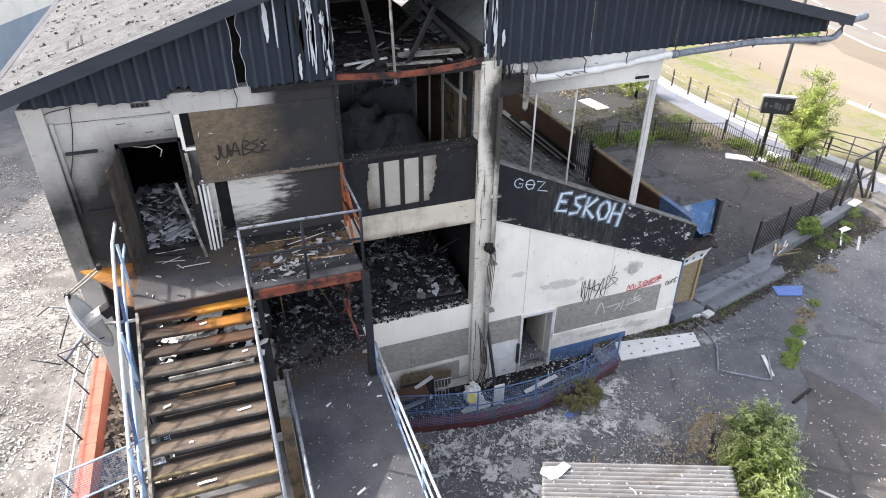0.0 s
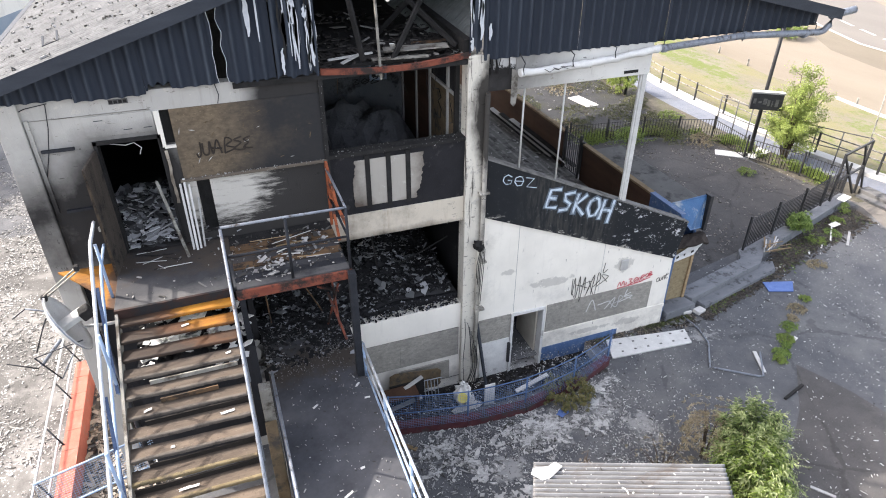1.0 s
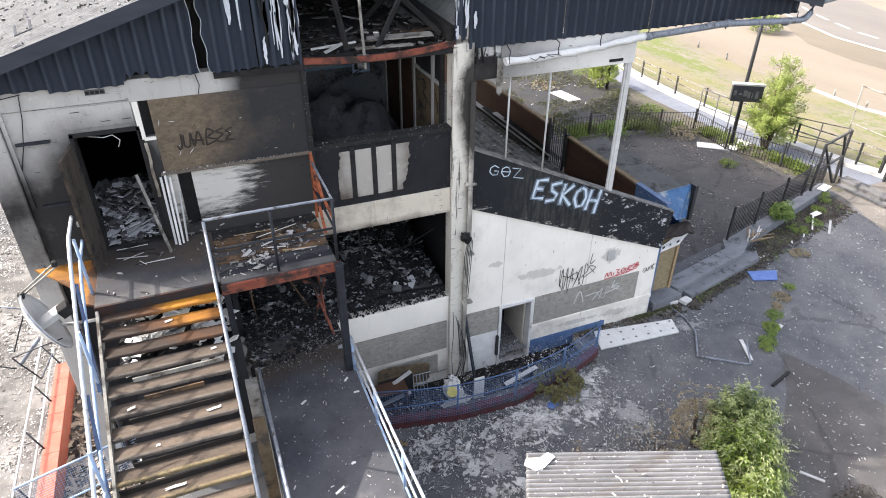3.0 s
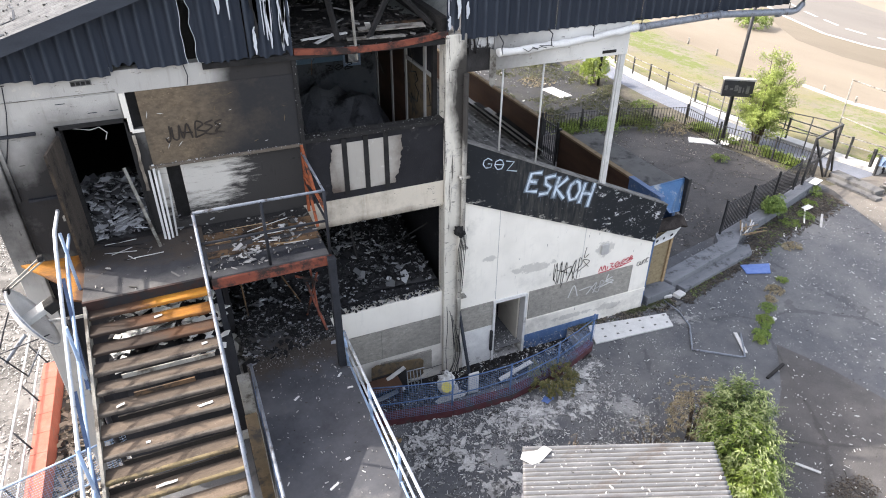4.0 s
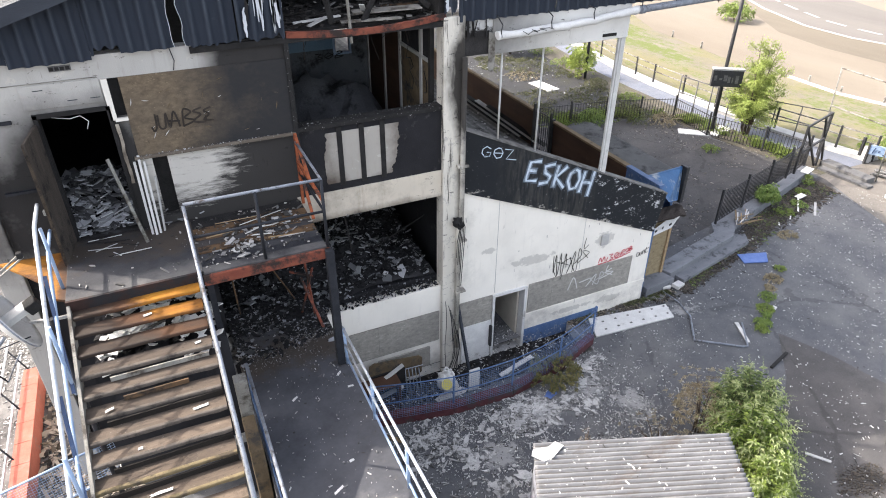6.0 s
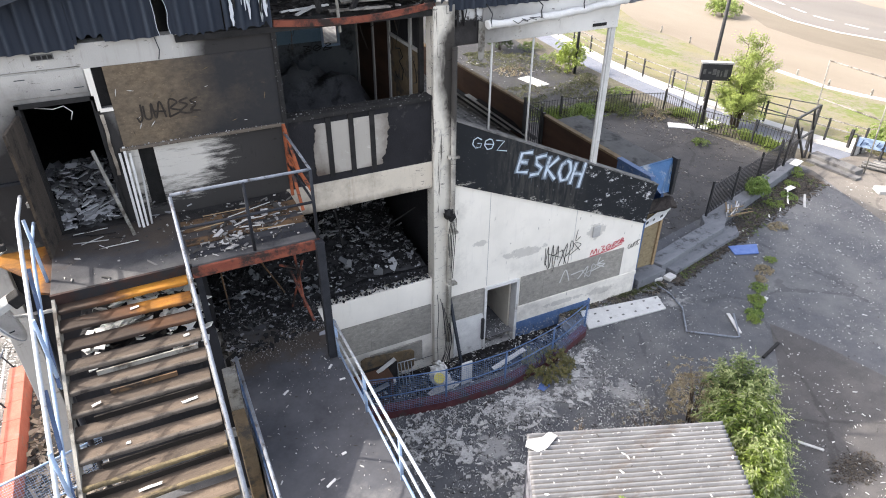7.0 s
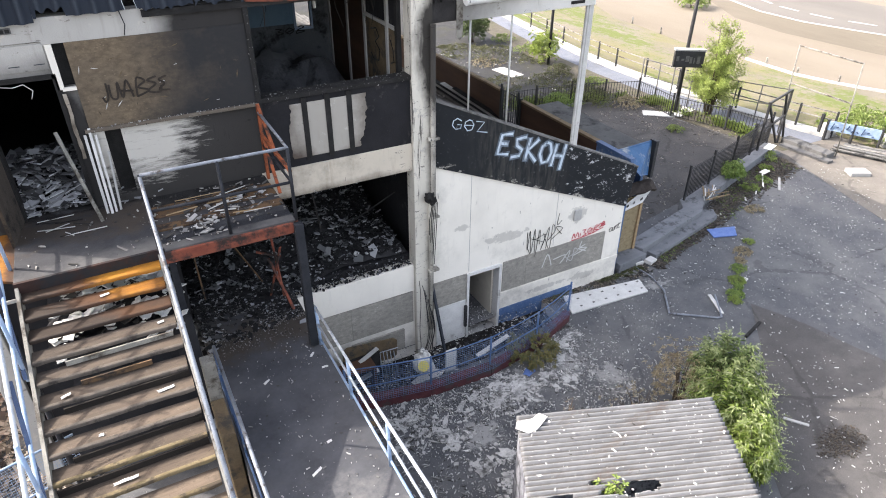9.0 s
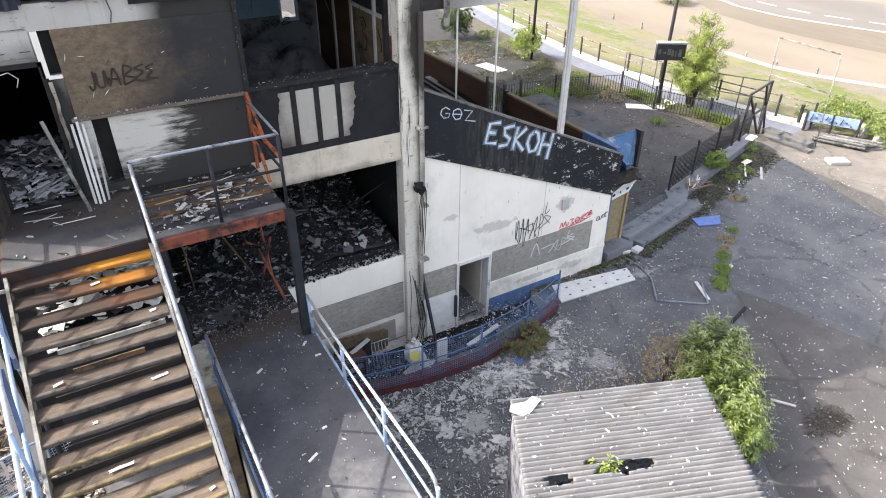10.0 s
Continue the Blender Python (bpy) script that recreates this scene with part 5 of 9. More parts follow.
for j in range(121):
    u = j / 120
    y = 0.35 + 5.0 * u
    rows.append([bm.verts.new((4.96, y, 8.41 + 0.02 * math.sin(u * 210))), bm.verts.new((7.0, y + 0.5, 9.75 + 0.02 * math.sin(u * 210)))])
for p, q in zip(rows, rows[1:]):
    bm.faces.new([p[0], p[1], q[1], q[0]])
ob = one("fallen_sheet", bm, surface("grimy_green_grey_sheet", (0.12, 0.13, 0.125), (0.22, 0.23, 0.22), 3, 40, 0.7, stretch=(2, 0.5, 1)), "grey corrugated sheet lying over the stand beside the attic", "sheet")
ob.modifiers.new("thickness", "SOLIDIFY").thickness = 0.012
bm = B()
bar(bm, (5.02, 3.5, 8.80), (5.06, -0.02, 8.62), 0.16, 0.26)
one("roof_timber", bm, M_CHAR, "charred roof timber leaning in the burnt attic", "timber", "burnt roof timbers")
bm = B()
slab(bm, [(1.9, EAVE), (5.6, EAVE), (5.6, roof_z(5.6) - 0.1), (RIDGE_X, roof_z(RIDGE_X) - 0.1), (1.9, roof_z(1.9) - 0.1)], 6.6, 6.75)
structure("wall_attic", bm, M_TERRACE, "charred partition across the attic", "wall")
for p, q, w, d, mat in (((3.5, 0.5, 8.56), (4.75, 0.30, 8.60), 0.34, 0.02, M_STRINGER), ((3.2, 0.25, 8.47), (4.3, 0.15, 8.47), 0.16, 0.02, M_STRINGER), ((3.75, 0.55, 8.5), (3.62, 0.30, 8.72), 0.10, 0.015, M_PAPER), ((2.4, 0.45, 8.48), (3.3, 0.6, 8.50), 0.06, 0.03, M_GREYBOARD), ((2.6, 0.2, 8.46), (3.0, 0.4, 8.55), 0.10, 0.015, M_GREYBOARD), ((4.2, 0.9, 8.52), (4.9, 0.7, 8.58), 0.22, 0.02, M_BURNTWOOD)):
    bm = B()
    bar(bm, p, q, w, d)
    one("torn_board", bm, mat, "torn pale board lying at the edge of the burnt attic", "board", "torn attic boards")

# ---- terrace of the stand ----
terrace = thing("terrace", "stepped grey concrete terrace of the grandstand", "terrace", (8.5, 8, 3), kind="structure")
N = 13
for k in range(N):
    x0 = 5.55 + (XR - 5.55) * k / N
    x1 = 5.55 + (XR - 5.55) * (k + 1) / N
    z = stand_top(x1) - 1.17
    step = part("step", boxed(x0, x1 + 0.06, 0.24, 22, z - 0.4, z), M_TERRACE, terrace)
    part("nosing", boxed(x1 - 0.02, x1 + 0.063, 0.25, 22, z - 0.03, z + 0.004), M_STEPNOSE, step, "worn nosing")
front = thing("terrace_front", "dark brown boarded front wall of the terrace with a worn capping", "wall", (XR, 4, 0), kind="structure")
for y0, y1 in ((0.12, 1.5), (1.5, 3.3), (3.3, 5.2), (6.35, 8.6), (8.6, 10.8), (10.8, 14.0), (14.0, 22.0)):
    part("boarding", boxed(XR, XR + 0.1, y0, y1 - 0.01, 0.0, 3.54), M_BROWN if y0 > 1 else M_BLUE, front)
    part("capping", boxed(XR - 0.03, XR + 0.13, y0, y1 - 0.004, 3.54, 3.60), M_CAP if y0 > 1 else M_BLUE, front)
for y in (5.2, 6.33):
    part("post", boxed(XR - 0.04, XR + 0.06, y - 0.03, y + 0.04, 2.5, 3.66), M_BLACKRAIL, front)
canopy = thing("front_canopy", "flat grey felt roof over the stalls before the terrace", "canopy", (12.2, 3, 3.2), kind="structure")
part("deck", boxed(XR + 0.1, 12.95, 0.95, 5.2, 3.22, 3.34), M_TERRACE, canopy, bevel=0.02)
part("wall", boxed(12.8, 12.9, 0.95, 5.2, 0.0, 3.22), M_BLUE, canopy, "blue boarded front")
# blue wing board at the foot
bm = B()
a, b, c, d = (11.56, 0.72, 3.60), (12.97, 0.93, 3.52), (12.86, 0.76, 2.55), (11.78, 0.04, 3.08)
f0 = [bm.verts.new(p) for p in (a, b, c, d)]
f1 = [bm.verts.new((p[0] + 0.02, p[1] + 0.05, p[2])) for p in (a, b, c, d)]
bm.faces.new(f0)
bm.faces.new(f1[::-1])
for i in range(4):
    bm.faces.new([f0[i], f0[(i + 1) % 4], f1[(i + 1) % 4], f1[i]])
wing = one("wing_board", bm, M_BRIGHTBLUE, "bright blue painted wing board at the foot of the terrace", "board")
part("edge", boxed(12.94, 13.04, 0.74, 0.98, 2.45, 3.56), M_BLACKRAIL, wing, "dark end edge")
kiosk = thing("lean_to", "small chipboard lean-to with a rotting roof and white sign", "lean-to", (12.2, 0.5, 0.3))
part("chipboard", boxed(11.50, 12.56, 0.55, 0.58, 0.30, 2.10), M_OSB_RAW, kiosk, "raw yellow chipboard sheet")
part("post", boxed(12.52, 12.60, 0.50, 0.58, 0.30, 2.14), M_WOOD, kiosk, "raw timber post")
bm = B()
rows = []
for i in range(7):
    u = i / 6
    x = 11.62 + 1.22 * u
    rows.append([bm.verts.new((x + 0.05 * noise.noise(Vector((i, j, 2.0))), 0.30 + 0.60 * j / 5 + 0.06 * noise.noise(Vector((i, j, 7.0))), 2.36 - 0.02 * u + 0.14 * math.sin(math.pi * j / 5) + 0.07 * noise.noise(Vector((i * 0.9, j * 0.9, 4.0))))) for j in range(6)])
for a, b in zip(rows, rows[1:]):
    for j in range(5):
        bm.faces.new([a[j], b[j], b[j + 1], a[j + 1]])
ob = part("roof", bm, M_ROT, kiosk, "dark rotting roof deck")
ob.modifiers.new("thickness", "SOLIDIFY").thickness = 0.10
bm = B()
strip = [(11.66, 0.34, 2.02), (12.90, 0.62, 2.30), (13.02, 0.60, 2.36), (12.96, 0.56, 2.24), (12.40, 0.34, 1.98), (11.70, 0.28, 1.90)]
top = [bm.verts.new(p) for p in strip]
low_ = [bm.verts.new((x, y + 0.02, z - 0.02)) for x, y, z in strip]
bm.faces.new(top)
bm.faces.new(low_[::-1])
for i in range(6):
    bm.faces.new([top[i], low_[i], low_[(i + 1) % 6], top[(i + 1) % 6]])
part("sign", bm, M_PAPER, kiosk, "torn white sign strip with dark lettering")
for k, w in enumerate((0.09, 0.06, 0.10, 0.05)):
    bm = B()
    a = Vector((11.80 + 0.24 * k, 0.322, 1.995 + 0.052 * k))
    bar(bm, a, a + Vector((w, 0.022, 0.020)), 0.012, 0.06)
    part("lettering", bm, M_SPRAY_K, kiosk)

# ---- landing, stairs and deck ----
landing = thing("landing", "soot-darkened steel landing before the upper door, half its boards burnt", "landing", (0, -1, UP), kind="structure")
part("plate", boxed(-1.95, 0.02, -1.85, 0.0, UP - 0.06, UP), M_LANDING, landing, "sooty grey floor plate", 0.01)
part("edge", boxed(-1.95, -0.02, -1.90, -1.85, UP - 0.2, UP + 0.01), surface("scorched_steel_edge", (0.014, 0.011, 0.011), (0.055, 0.026, 0.020), 4, 50, 0.8, dirt=(0.020, 0.020, 0.022), dirt_scale=2, dirt_from=0.45), landing)
for k in range(9):
    y0 = -1.93 + 0.215 * k
    mat = (M_LANDING, M_DARKSTEEL, M_LANDING, M_BURNTWOOD, M_LANDING, M_BURNTWOOD, M_BURNTWOOD, M_CHAR, M_CHAR)[k]
    part("board", boxed(0.02, 2.02, y0, y0 + 0.205, UP - 0.05, UP - 0.012 * (k % 3)), mat, landing, "burnt landing board")
part("edge_beam", boxed(0.0, 2.06, -2.0, -1.94, UP - 0.20, UP - 0.02), M_BEAM, landing, "rust-red edge beam", 0.008)
for x in (0.0, 1.0, 2.0):
    part("joist", boxed(x - 0.04, x + 0.04, -1.9, 0.0, UP - 0.24, UP - 0.06), M_CHAR, landing)
part("post", boxed(1.96, 2.10, -2.10, -1.96, DECK, UP - 0.02), M_DARKSTEEL, landing, "sooty square steel post", 0.01)
part("post", boxed(0.02, 0.12, -1.95, -1.85, 0.0, UP - 0.02), M_DARKSTEEL, landing, "sooty square steel post")
bm = B()
v0 = [(-2.95, -0.35), (-1.95, -0.25), (-1.95, -1.75), (-2.15, -1.62), (-2.25, -1.2), (-2.62, -0.72)]
flat(bm, v0, UP - 0.05, UP - 0.01)
for v in bm.verts:
    v.co.z += 0.08 * max(0, -2.1 - v.co.x) - 0.02
part("bent_plate", bm, M_ORANGE, landing, "bent orange painted plate")

landing_rail = thing("landing_railing", "sooty grey tube railing round the landing", "railing", (1, -1.88, UP))
pts = {"top": [(-0.05, -1.90, 6.60), (1.0, -1.90, 6.60), (2.04, -1.92, 6.60), (2.04, -0.3, 6.62)], "middle": [(-0.02, -1.90, 6.02), (1.0, -1.90, 6.02), (2.04, -1.92, 6.02), (2.04, -0.3, 6.02)]}
for k, p in pts.items():
    bm = B()
    tube(bm, p, 0.026, 8)
    part(k + "_rail", bm, M_DARKSTEEL if k == "middle" else M_STEEL, landing_rail)
for x, y in ((-0.05, -1.90), (1.0, -1.90), (2.04, -1.92)):
    bm = B()
    tube(bm, [(x, y, UP - 0.05), (x, y, 6.60)], 0.028, 8)
    part("post", bm, M_DARKSTEEL, landing_rail)
bm = B()
bar(bm, (2.05, -0.25, UP), (2.05, -0.25, 6.75), 0.06, 0.05)
bar(bm, (2.05, -0.25, 6.75), (2.05, -1.1, 6.15), 0.05, 0.04)
bar(bm, (2.05, -0.3, 6.2), (2.05, -1.0, 5.4), 0.05, 0.04)
bar(bm, (2.05, -0.25, 6.2), (2.05, -1.9, 6.2), 0.05, 0.04)
one("bracket_frame", bm, M_RUST, "orange rusted steel bracket frame on the landing", "frame")

# stairs: open treads between two stringers
RISE, GO, SX0, SX1 = 0.1485, 0.297, -1.90, -0.10
stairs = thing("staircase", "open-riser stair with worn brown treads and yellow nosings", "staircase", (-1, -4, DECK))


def nosing_strip(bm):
    """Worn front strip of a tread: a low lip with a rounded, chipped edge."""
    prof = [(-0.235, 0.002), (-0.240, 0.006), (-0.265, 0.006), (-0.282, 0.0), (-0.290, -0.018), (-0.288, -0.052), (-0.276, -0.054), (-0.2755, -0.004), (-0.235, -0.004)]
    rows = []
    for i in range(31):
        x = SX0 + 0.006 + (SX1 - SX0 - 0.012) * i / 30
        w = 0.010 * noise.noise(Vector((x * 4.0, 0.3, 1.0))) + 0.006 * noise.noise(Vector((x * 15.0, 2.0, 1.0)))
        rows.append([bm.verts.new((x, y + (w if 2 <= k <= 5 else 0), z + (w * 0.5 if k in (4, 5, 6) else 0))) for k, (y, z) in enumerate(prof)])
    for a, b in zip(rows, rows[1:]):
        for k in range(len(prof)):
            bm.faces.new([a[k], b[k], b[(k + 1) % len(prof)], a[(k + 1) % len(prof)]])
    bm.faces.new(rows[0])
    bm.faces.new(rows[-1][::-1])


bm = B()
box(bm, SX0, SX1, -0.275, -0.025, -0.05, 0.0)
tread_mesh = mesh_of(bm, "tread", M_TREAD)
bm = B()
box(bm, SX0, SX1, -0.275, -0.025, -0.05, 0.0)
tread_orange = mesh_of(bm, "tread", M_ORANGE)
bm = B()
nosing_strip(bm)
nosing_mesh = mesh_of(bm, "nosing", M_NOSING)
bm = B()
nosing_strip(bm)
nosing_orange = mesh_of(bm, "nosing", M_ORANGE)
bm = B()
nosing_strip(bm)
nosing_grey = mesh_of(bm, "nosing", M_NOSEGREY)
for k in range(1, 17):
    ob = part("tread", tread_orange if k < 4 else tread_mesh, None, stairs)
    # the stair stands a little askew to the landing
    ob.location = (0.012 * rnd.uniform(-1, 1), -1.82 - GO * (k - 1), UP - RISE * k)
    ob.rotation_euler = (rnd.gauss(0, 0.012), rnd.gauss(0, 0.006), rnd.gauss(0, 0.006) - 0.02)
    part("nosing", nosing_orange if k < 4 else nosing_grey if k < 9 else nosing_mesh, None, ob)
    # a few dark boards added to deepen the shaded gaps
    if k in (7, 9, 10, 14, 16):
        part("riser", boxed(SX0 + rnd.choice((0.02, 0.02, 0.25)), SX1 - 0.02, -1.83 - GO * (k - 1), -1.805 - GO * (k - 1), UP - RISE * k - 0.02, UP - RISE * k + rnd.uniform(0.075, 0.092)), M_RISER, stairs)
for x in (SX0 - 0.05, SX1 + 0.01):
    bm = B()
    p0, p1 = (-1.80, UP - 0.02), (-1.80 - GO * 16.6, UP - 0.02 - RISE * 16.6)
    a = [bm.verts.new((x, y, z + o)) for (y, z), o in ((p0, 0.02), (p1, 0.02), (p1, -0.26), (p0, -0.26))]
    b = [bm.verts.new((x + 0.045, y, z + o)) for (y, z), o in ((p0, 0.02), (p1, 0.02), (p1, -0.26), (p0, -0.26))]
    bm.faces.new(a)
    bm.faces.new(b[::-1])
    for i in range(4):
        bm.faces.new([a[i], a[(i + 1) % 4], b[(i + 1) % 4], b[i]])
    part("stringer", bm, M_STRINGER, stairs, "grimy cream stringer")
for k in (5, 6):
    x0 = SX0 + rnd.uniform(0.3, 0.5)
    part("riser_board", boxed(x0, SX1 - rnd.uniform(0.02, 0.6), -1.86 - GO * (k - 1), -1.835 - GO * (k - 1), UP - RISE * k + 0.015, UP - RISE * k + 0.09), M_BURNTWOOD if k != 5 else M_STRINGER, stairs, "leftover riser board")


def nose(k):
    return -1.82 - GO * (k - 1) - 0.26, UP - RISE * k


rail_r = thing("stair_railing", "pale tube handrail on the inner side of the stair", "railing", (0, -4, 4))
y1, z1 = nose(17)
bm = B()
tube(bm, [(-0.05, -1.90, 6.58), (-0.05, -2.2, 6.38), (-0.05, -3.6, 5.66), (-0.05, y1, z1 + 1.12)], 0.026, 10)
part("handrail", bm, M_STEEL, rail_r)
bm = B()
tube(bm, [(-0.05, -1.95, 6.05), (-0.05, y1, z1 + 0.62)], 0.02, 8)
part("middle_rail", bm, M_DARKSTEEL, rail_r)
for k in (5, 9, 13, 17):
    y, z = nose(k)
    bm = B()
    tube(bm, [(-0.05, y, z - 0.2), (-0.05, y, z + 1.12)], 0.024, 8)
    part("post", bm, M_STEEL, rail_r)
rail_l = thing("stair_railing", "pale blue double tube handrail on the outer side of the stair", "railing", (-2, -4, 4))
for dx, dz, r, mat in ((-0.07, 0.0, 0.030, M_WHITERAIL), (-0.03, -0.46, 0.026, M_PALEBLUE)):
    bm = B()
    tube(bm, [(-1.98 + dx, -0.75, 6.48 + dz), (-1.98 + dx, -1.45, 6.46 + dz), (-1.98 + dx, -1.75, 6.32 + dz), (-1.98 + dx, -4.53, 4.66 + dz), (-1.98 + dx, -7.0, 3.25 + dz)], r, 10)
    part("handrail", bm, mat, rail_l)
for y, z in ((-1.4, 5.2), (-3.0, 4.55), (-4.6, 3.75), (-6.2, 2.9)):
    bm = B()
    tube(bm, [(-2.0, y, z), (-2.0, y, z + 1.2)], 0.026, 8)
    part("post", bm, M_PALEBLUE, rail_l)
for y in (-2.0, -3.6, -5.2):
    bm = B()
    bar(bm, (-2.04, y, 4.55 + 0.55 * (y + 2.0) + 1.4), (-2.0, y - 1.1, 4.55 + 0.55 * (y + 2.0) + 0.1), 0.05, 0.02)
    part("brace", bm, M_NAVY, rail_l, "dark blue flat brace")
# supports and rubble under the stair
bm = B()
box(bm, 0.06, 0.26, -3.1, -2.9, 0, 4.0)
structure("pillar", bm, M_STRINGER, "grimy cream rendered pillar beside the stair", "pillar", 0.015)
bm = B()
box(bm, 0.05, 0.25, -4.0, -3.2, 0, 3.35)
structure("pillar", bm, M_OCHRE, "ochre stained block beside the stair", "pillar", 0.015)
bm = B()
box(bm, -1.9, 0.2, -2.88, 0.05, DECK - 0.35, DECK - 0.2)
structure("floor_understair", bm, M_CONC, "concrete shelf under the landing", "floor")
bm = B()
NX, NY = 18, 18
lo = [bm.verts.new((-1.86 + 2.0 * i / NX, -2.80 + 2.75 * j / NY, DECK - 0.2 + (1.72 * min(1.0, (j / 4.0) ** 0.7) * (0.92 + 0.16 * noise.noise(Vector((i * 0.4, j * 0.4, 2.0)))) if 0 < j else 0.0))) for i in range(NX + 1) for j in range(NY + 1)]
for i in range(NX):
    for j in range(NY):
        a = i * (NY + 1) + j
        bm.faces.new([lo[a], lo[a + NY + 1], lo[a + NY + 2], lo[a + 1]])
one("debris_mound", bm, M_CHARWALL, "dark mound of fallen debris under the landing", "rubble", kind="stuff")
scatter("mound_boards", "broken white plasterboard on the mound under the landing", "debris", 420, -1.8, 0.1, -2.55, -0.2, lambda x, y: DECK + 1.53 + rnd.uniform(-0.04, 0.08), m_flakes("broken_white_board", (0.45, 0.45, 0.44), (0.80, 0.80, 0.78), 0.12), lambda x, y: clump(x, y, 1.6, 0.40, 0.6) * (1 if y > -2.0 else 0.35 if x > -1.2 else 0.06), size=(0.03, 0.19), long=2.0, tilt=0.22)

# deck walkway
bm = B()
box(bm, 0.28, 2.18, -9.5, 0.25, DECK - 0.25, DECK)
structure("floor_deck", bm, M_DECK, "dark asphalt walkway deck with scattered chips", "floor")
bm = B()
box(bm, 0.28, 0.38, -9.5, -2.0, 0, DECK - 0.25)
box(bm, 2.06, 2.16, -9.5, -0.0, 0, DECK - 0.25)
structure("wall_deck", bm, M_CONC, "concrete side walls carrying the deck", "wall")
deck_r = thing("deck_railing", "white and pale blue tube railing along the deck", "railing", (2.14, -4.5, DECK))
bm = B()
tube(bm, [(2.12, -2.02, 3.62), (2.12, -4.5, 3.68), (2.12, -6.45, 3.82), (2.12, -6.62, 3.78), (2.12, -6.70, 3.62), (2.12, -6.72, 2.85)], 0.025, 10)
part("top_rail", bm, M_WHITERAIL, deck_r)
bm = B()
tube(bm, [(2.12, -2.02, 3.28), (2.12, -6.70, 3.38)], 0.021, 10)
part("middle_rail", bm, M_WHITERAIL, deck_r)
bm = B()
tube(bm, [(2.14, -2.02, 2.92), (2.14, -6.70, 2.92)], 0.021, 10)
part("bottom_rail", bm, M_PALEBLUE, deck_r)
for y in (-2.1, -3.62, -5.15, -6.7):
    bm = B()
    tube(bm, [(2.14, y, DECK - 0.1), (2.12, y, 3.68 + 0.03 * (-4.5 - y) / 2)], 0.028, 8)
    part("post", bm, M_PALEBLUE, deck_r)
deck_l = thing("deck_railing", "dark blue tube railing with wire mesh along the deck", "railing", (0.33, -4.5, DECK))
for z, mat in ((3.72, M_STEEL), (2.95, M_BLUE)):
    bm = B()
    tube(bm, [(0.33, -2.4, z), (0.33, -8.5, z)], 0.027, 8)
    part("rail", bm, mat, deck_l)
for y in (-2.4, -4.0, -5.6, -7.2):
    bm = B()
    tube(bm, [(0.33, y, DECK - 0.1), (0.33, y, 3.72)], 0.026, 8)
    part("post", bm, M_BLUE, deck_l)


def mesh_panel(p, q, z0, z1, step=0.05, r=0.0028):
    """Welded wire between two upright lines."""
    bm = B()
    p, q = Vector((*p, 0)), Vector((*q, 0))
    n = max(2, int((q - p).length / step))
    for i in range(n + 1):
        a = p.lerp(q, i / n)
        tube(bm, [(a.x, a.y, z0(i / n)), (a.x, a.y, z1(i / n))], r, 3)
    h = int((z1(0) - z0(0)) / step)
    for j in range(h + 1):
        tube(bm, [(p.x, p.y, z0(0) + (z1(0) - z0(0)) * j / h), (q.x, q.y, z0(1) + (z1(1) - z0(1)) * j / h)], r, 3)
    return bm


for y in (-4.0, -5.6, -7.2):
    part("mesh_panel", mesh_panel((0.33, y), (0.33, y - 1.6), lambda u: 2.95, lambda u: 3.7, 0.07), M_DARKSTEEL, deck_l, "dark wire mesh")

# ---- upper door and the timbers at it ----
door_2 = thing("door_2", "burnt door leaf hanging open on the landing", "door", (-1.81, 0, UP), kind="structure")
leaf_m = Matrix.Translation((-1.81, -0.02, UP)) @ pose(0, 0, 0, 0, 0, -98)
m_leaf_door = surface("scorched_brown_door", (0.028, 0.024, 0.021), (0.085, 0.070, 0.058), 2, 40, 0.8, stretch=(3, 3, 0.4), dirt=(0.010, 0.010, 0.010), dirt_scale=2.5, dirt_from=0.52)
m_edge = surface("worn_brown_door_edge", (0.040, 0.030, 0.022), (0.090, 0.068, 0.048), 5, 50, 0.75, dirt=(0.015, 0.013, 0.012), dirt_scale=4, dirt_from=0.5)
bm = B()
box(bm, 0, 0.80, -0.045, 0.0, 0.02, 2.10, leaf_m)
part("door_leaf", bm, m_leaf_door, door_2, "scorched brown leaf", 0.008)
for k in range(5):
    bm = B()
    box(bm, 0.02 + 0.157 * k, 0.15 + 0.157 * k, -0.058, -0.045, 0.04, 2.07 - 0.02 * (k % 2), leaf_m)
    part("board", bm, m_leaf_door, door_2)
for k in range(4):
    bm = B()
    box(bm, 0.80, 0.812, -0.044 + 0.011 * k, -0.036 + 0.011 * k, 0.03 * k, 2.08 - 0.05 * k, leaf_m)
    part("door_edge", bm, m_edge, door_2, "split brown leading edge")
for x0, x1 in ((-1.84, -1.78), (-0.81, -0.75)):
    part("jamb", boxed(x0, x1, -0.03, 0.26, UP, 7.60), M_CHAR, door_2)
part("head", boxed(-1.84, -0.75, -0.03, 0.26, 7.54, 7.61), M_CHAR, door_2)
bm = B()
box(bm, 0.70, 0.76, -0.10, -0.058, 0.92, 1.0, leaf_m)
part("handle", bm, M_STRINGER, door_2, "pale door handle")
bm = B()
tube(bm, [(-1.6, 0.1, 7.5), (-1.35, 0.05, 7.46), (-1.2, 0.02, 7.5), (-1.1, 0.0, 7.40), (-1.15, 0.0, 7.28)], 0.008, 5)
part("wire", bm, M_PAPER, door_2, "dangling white wire")
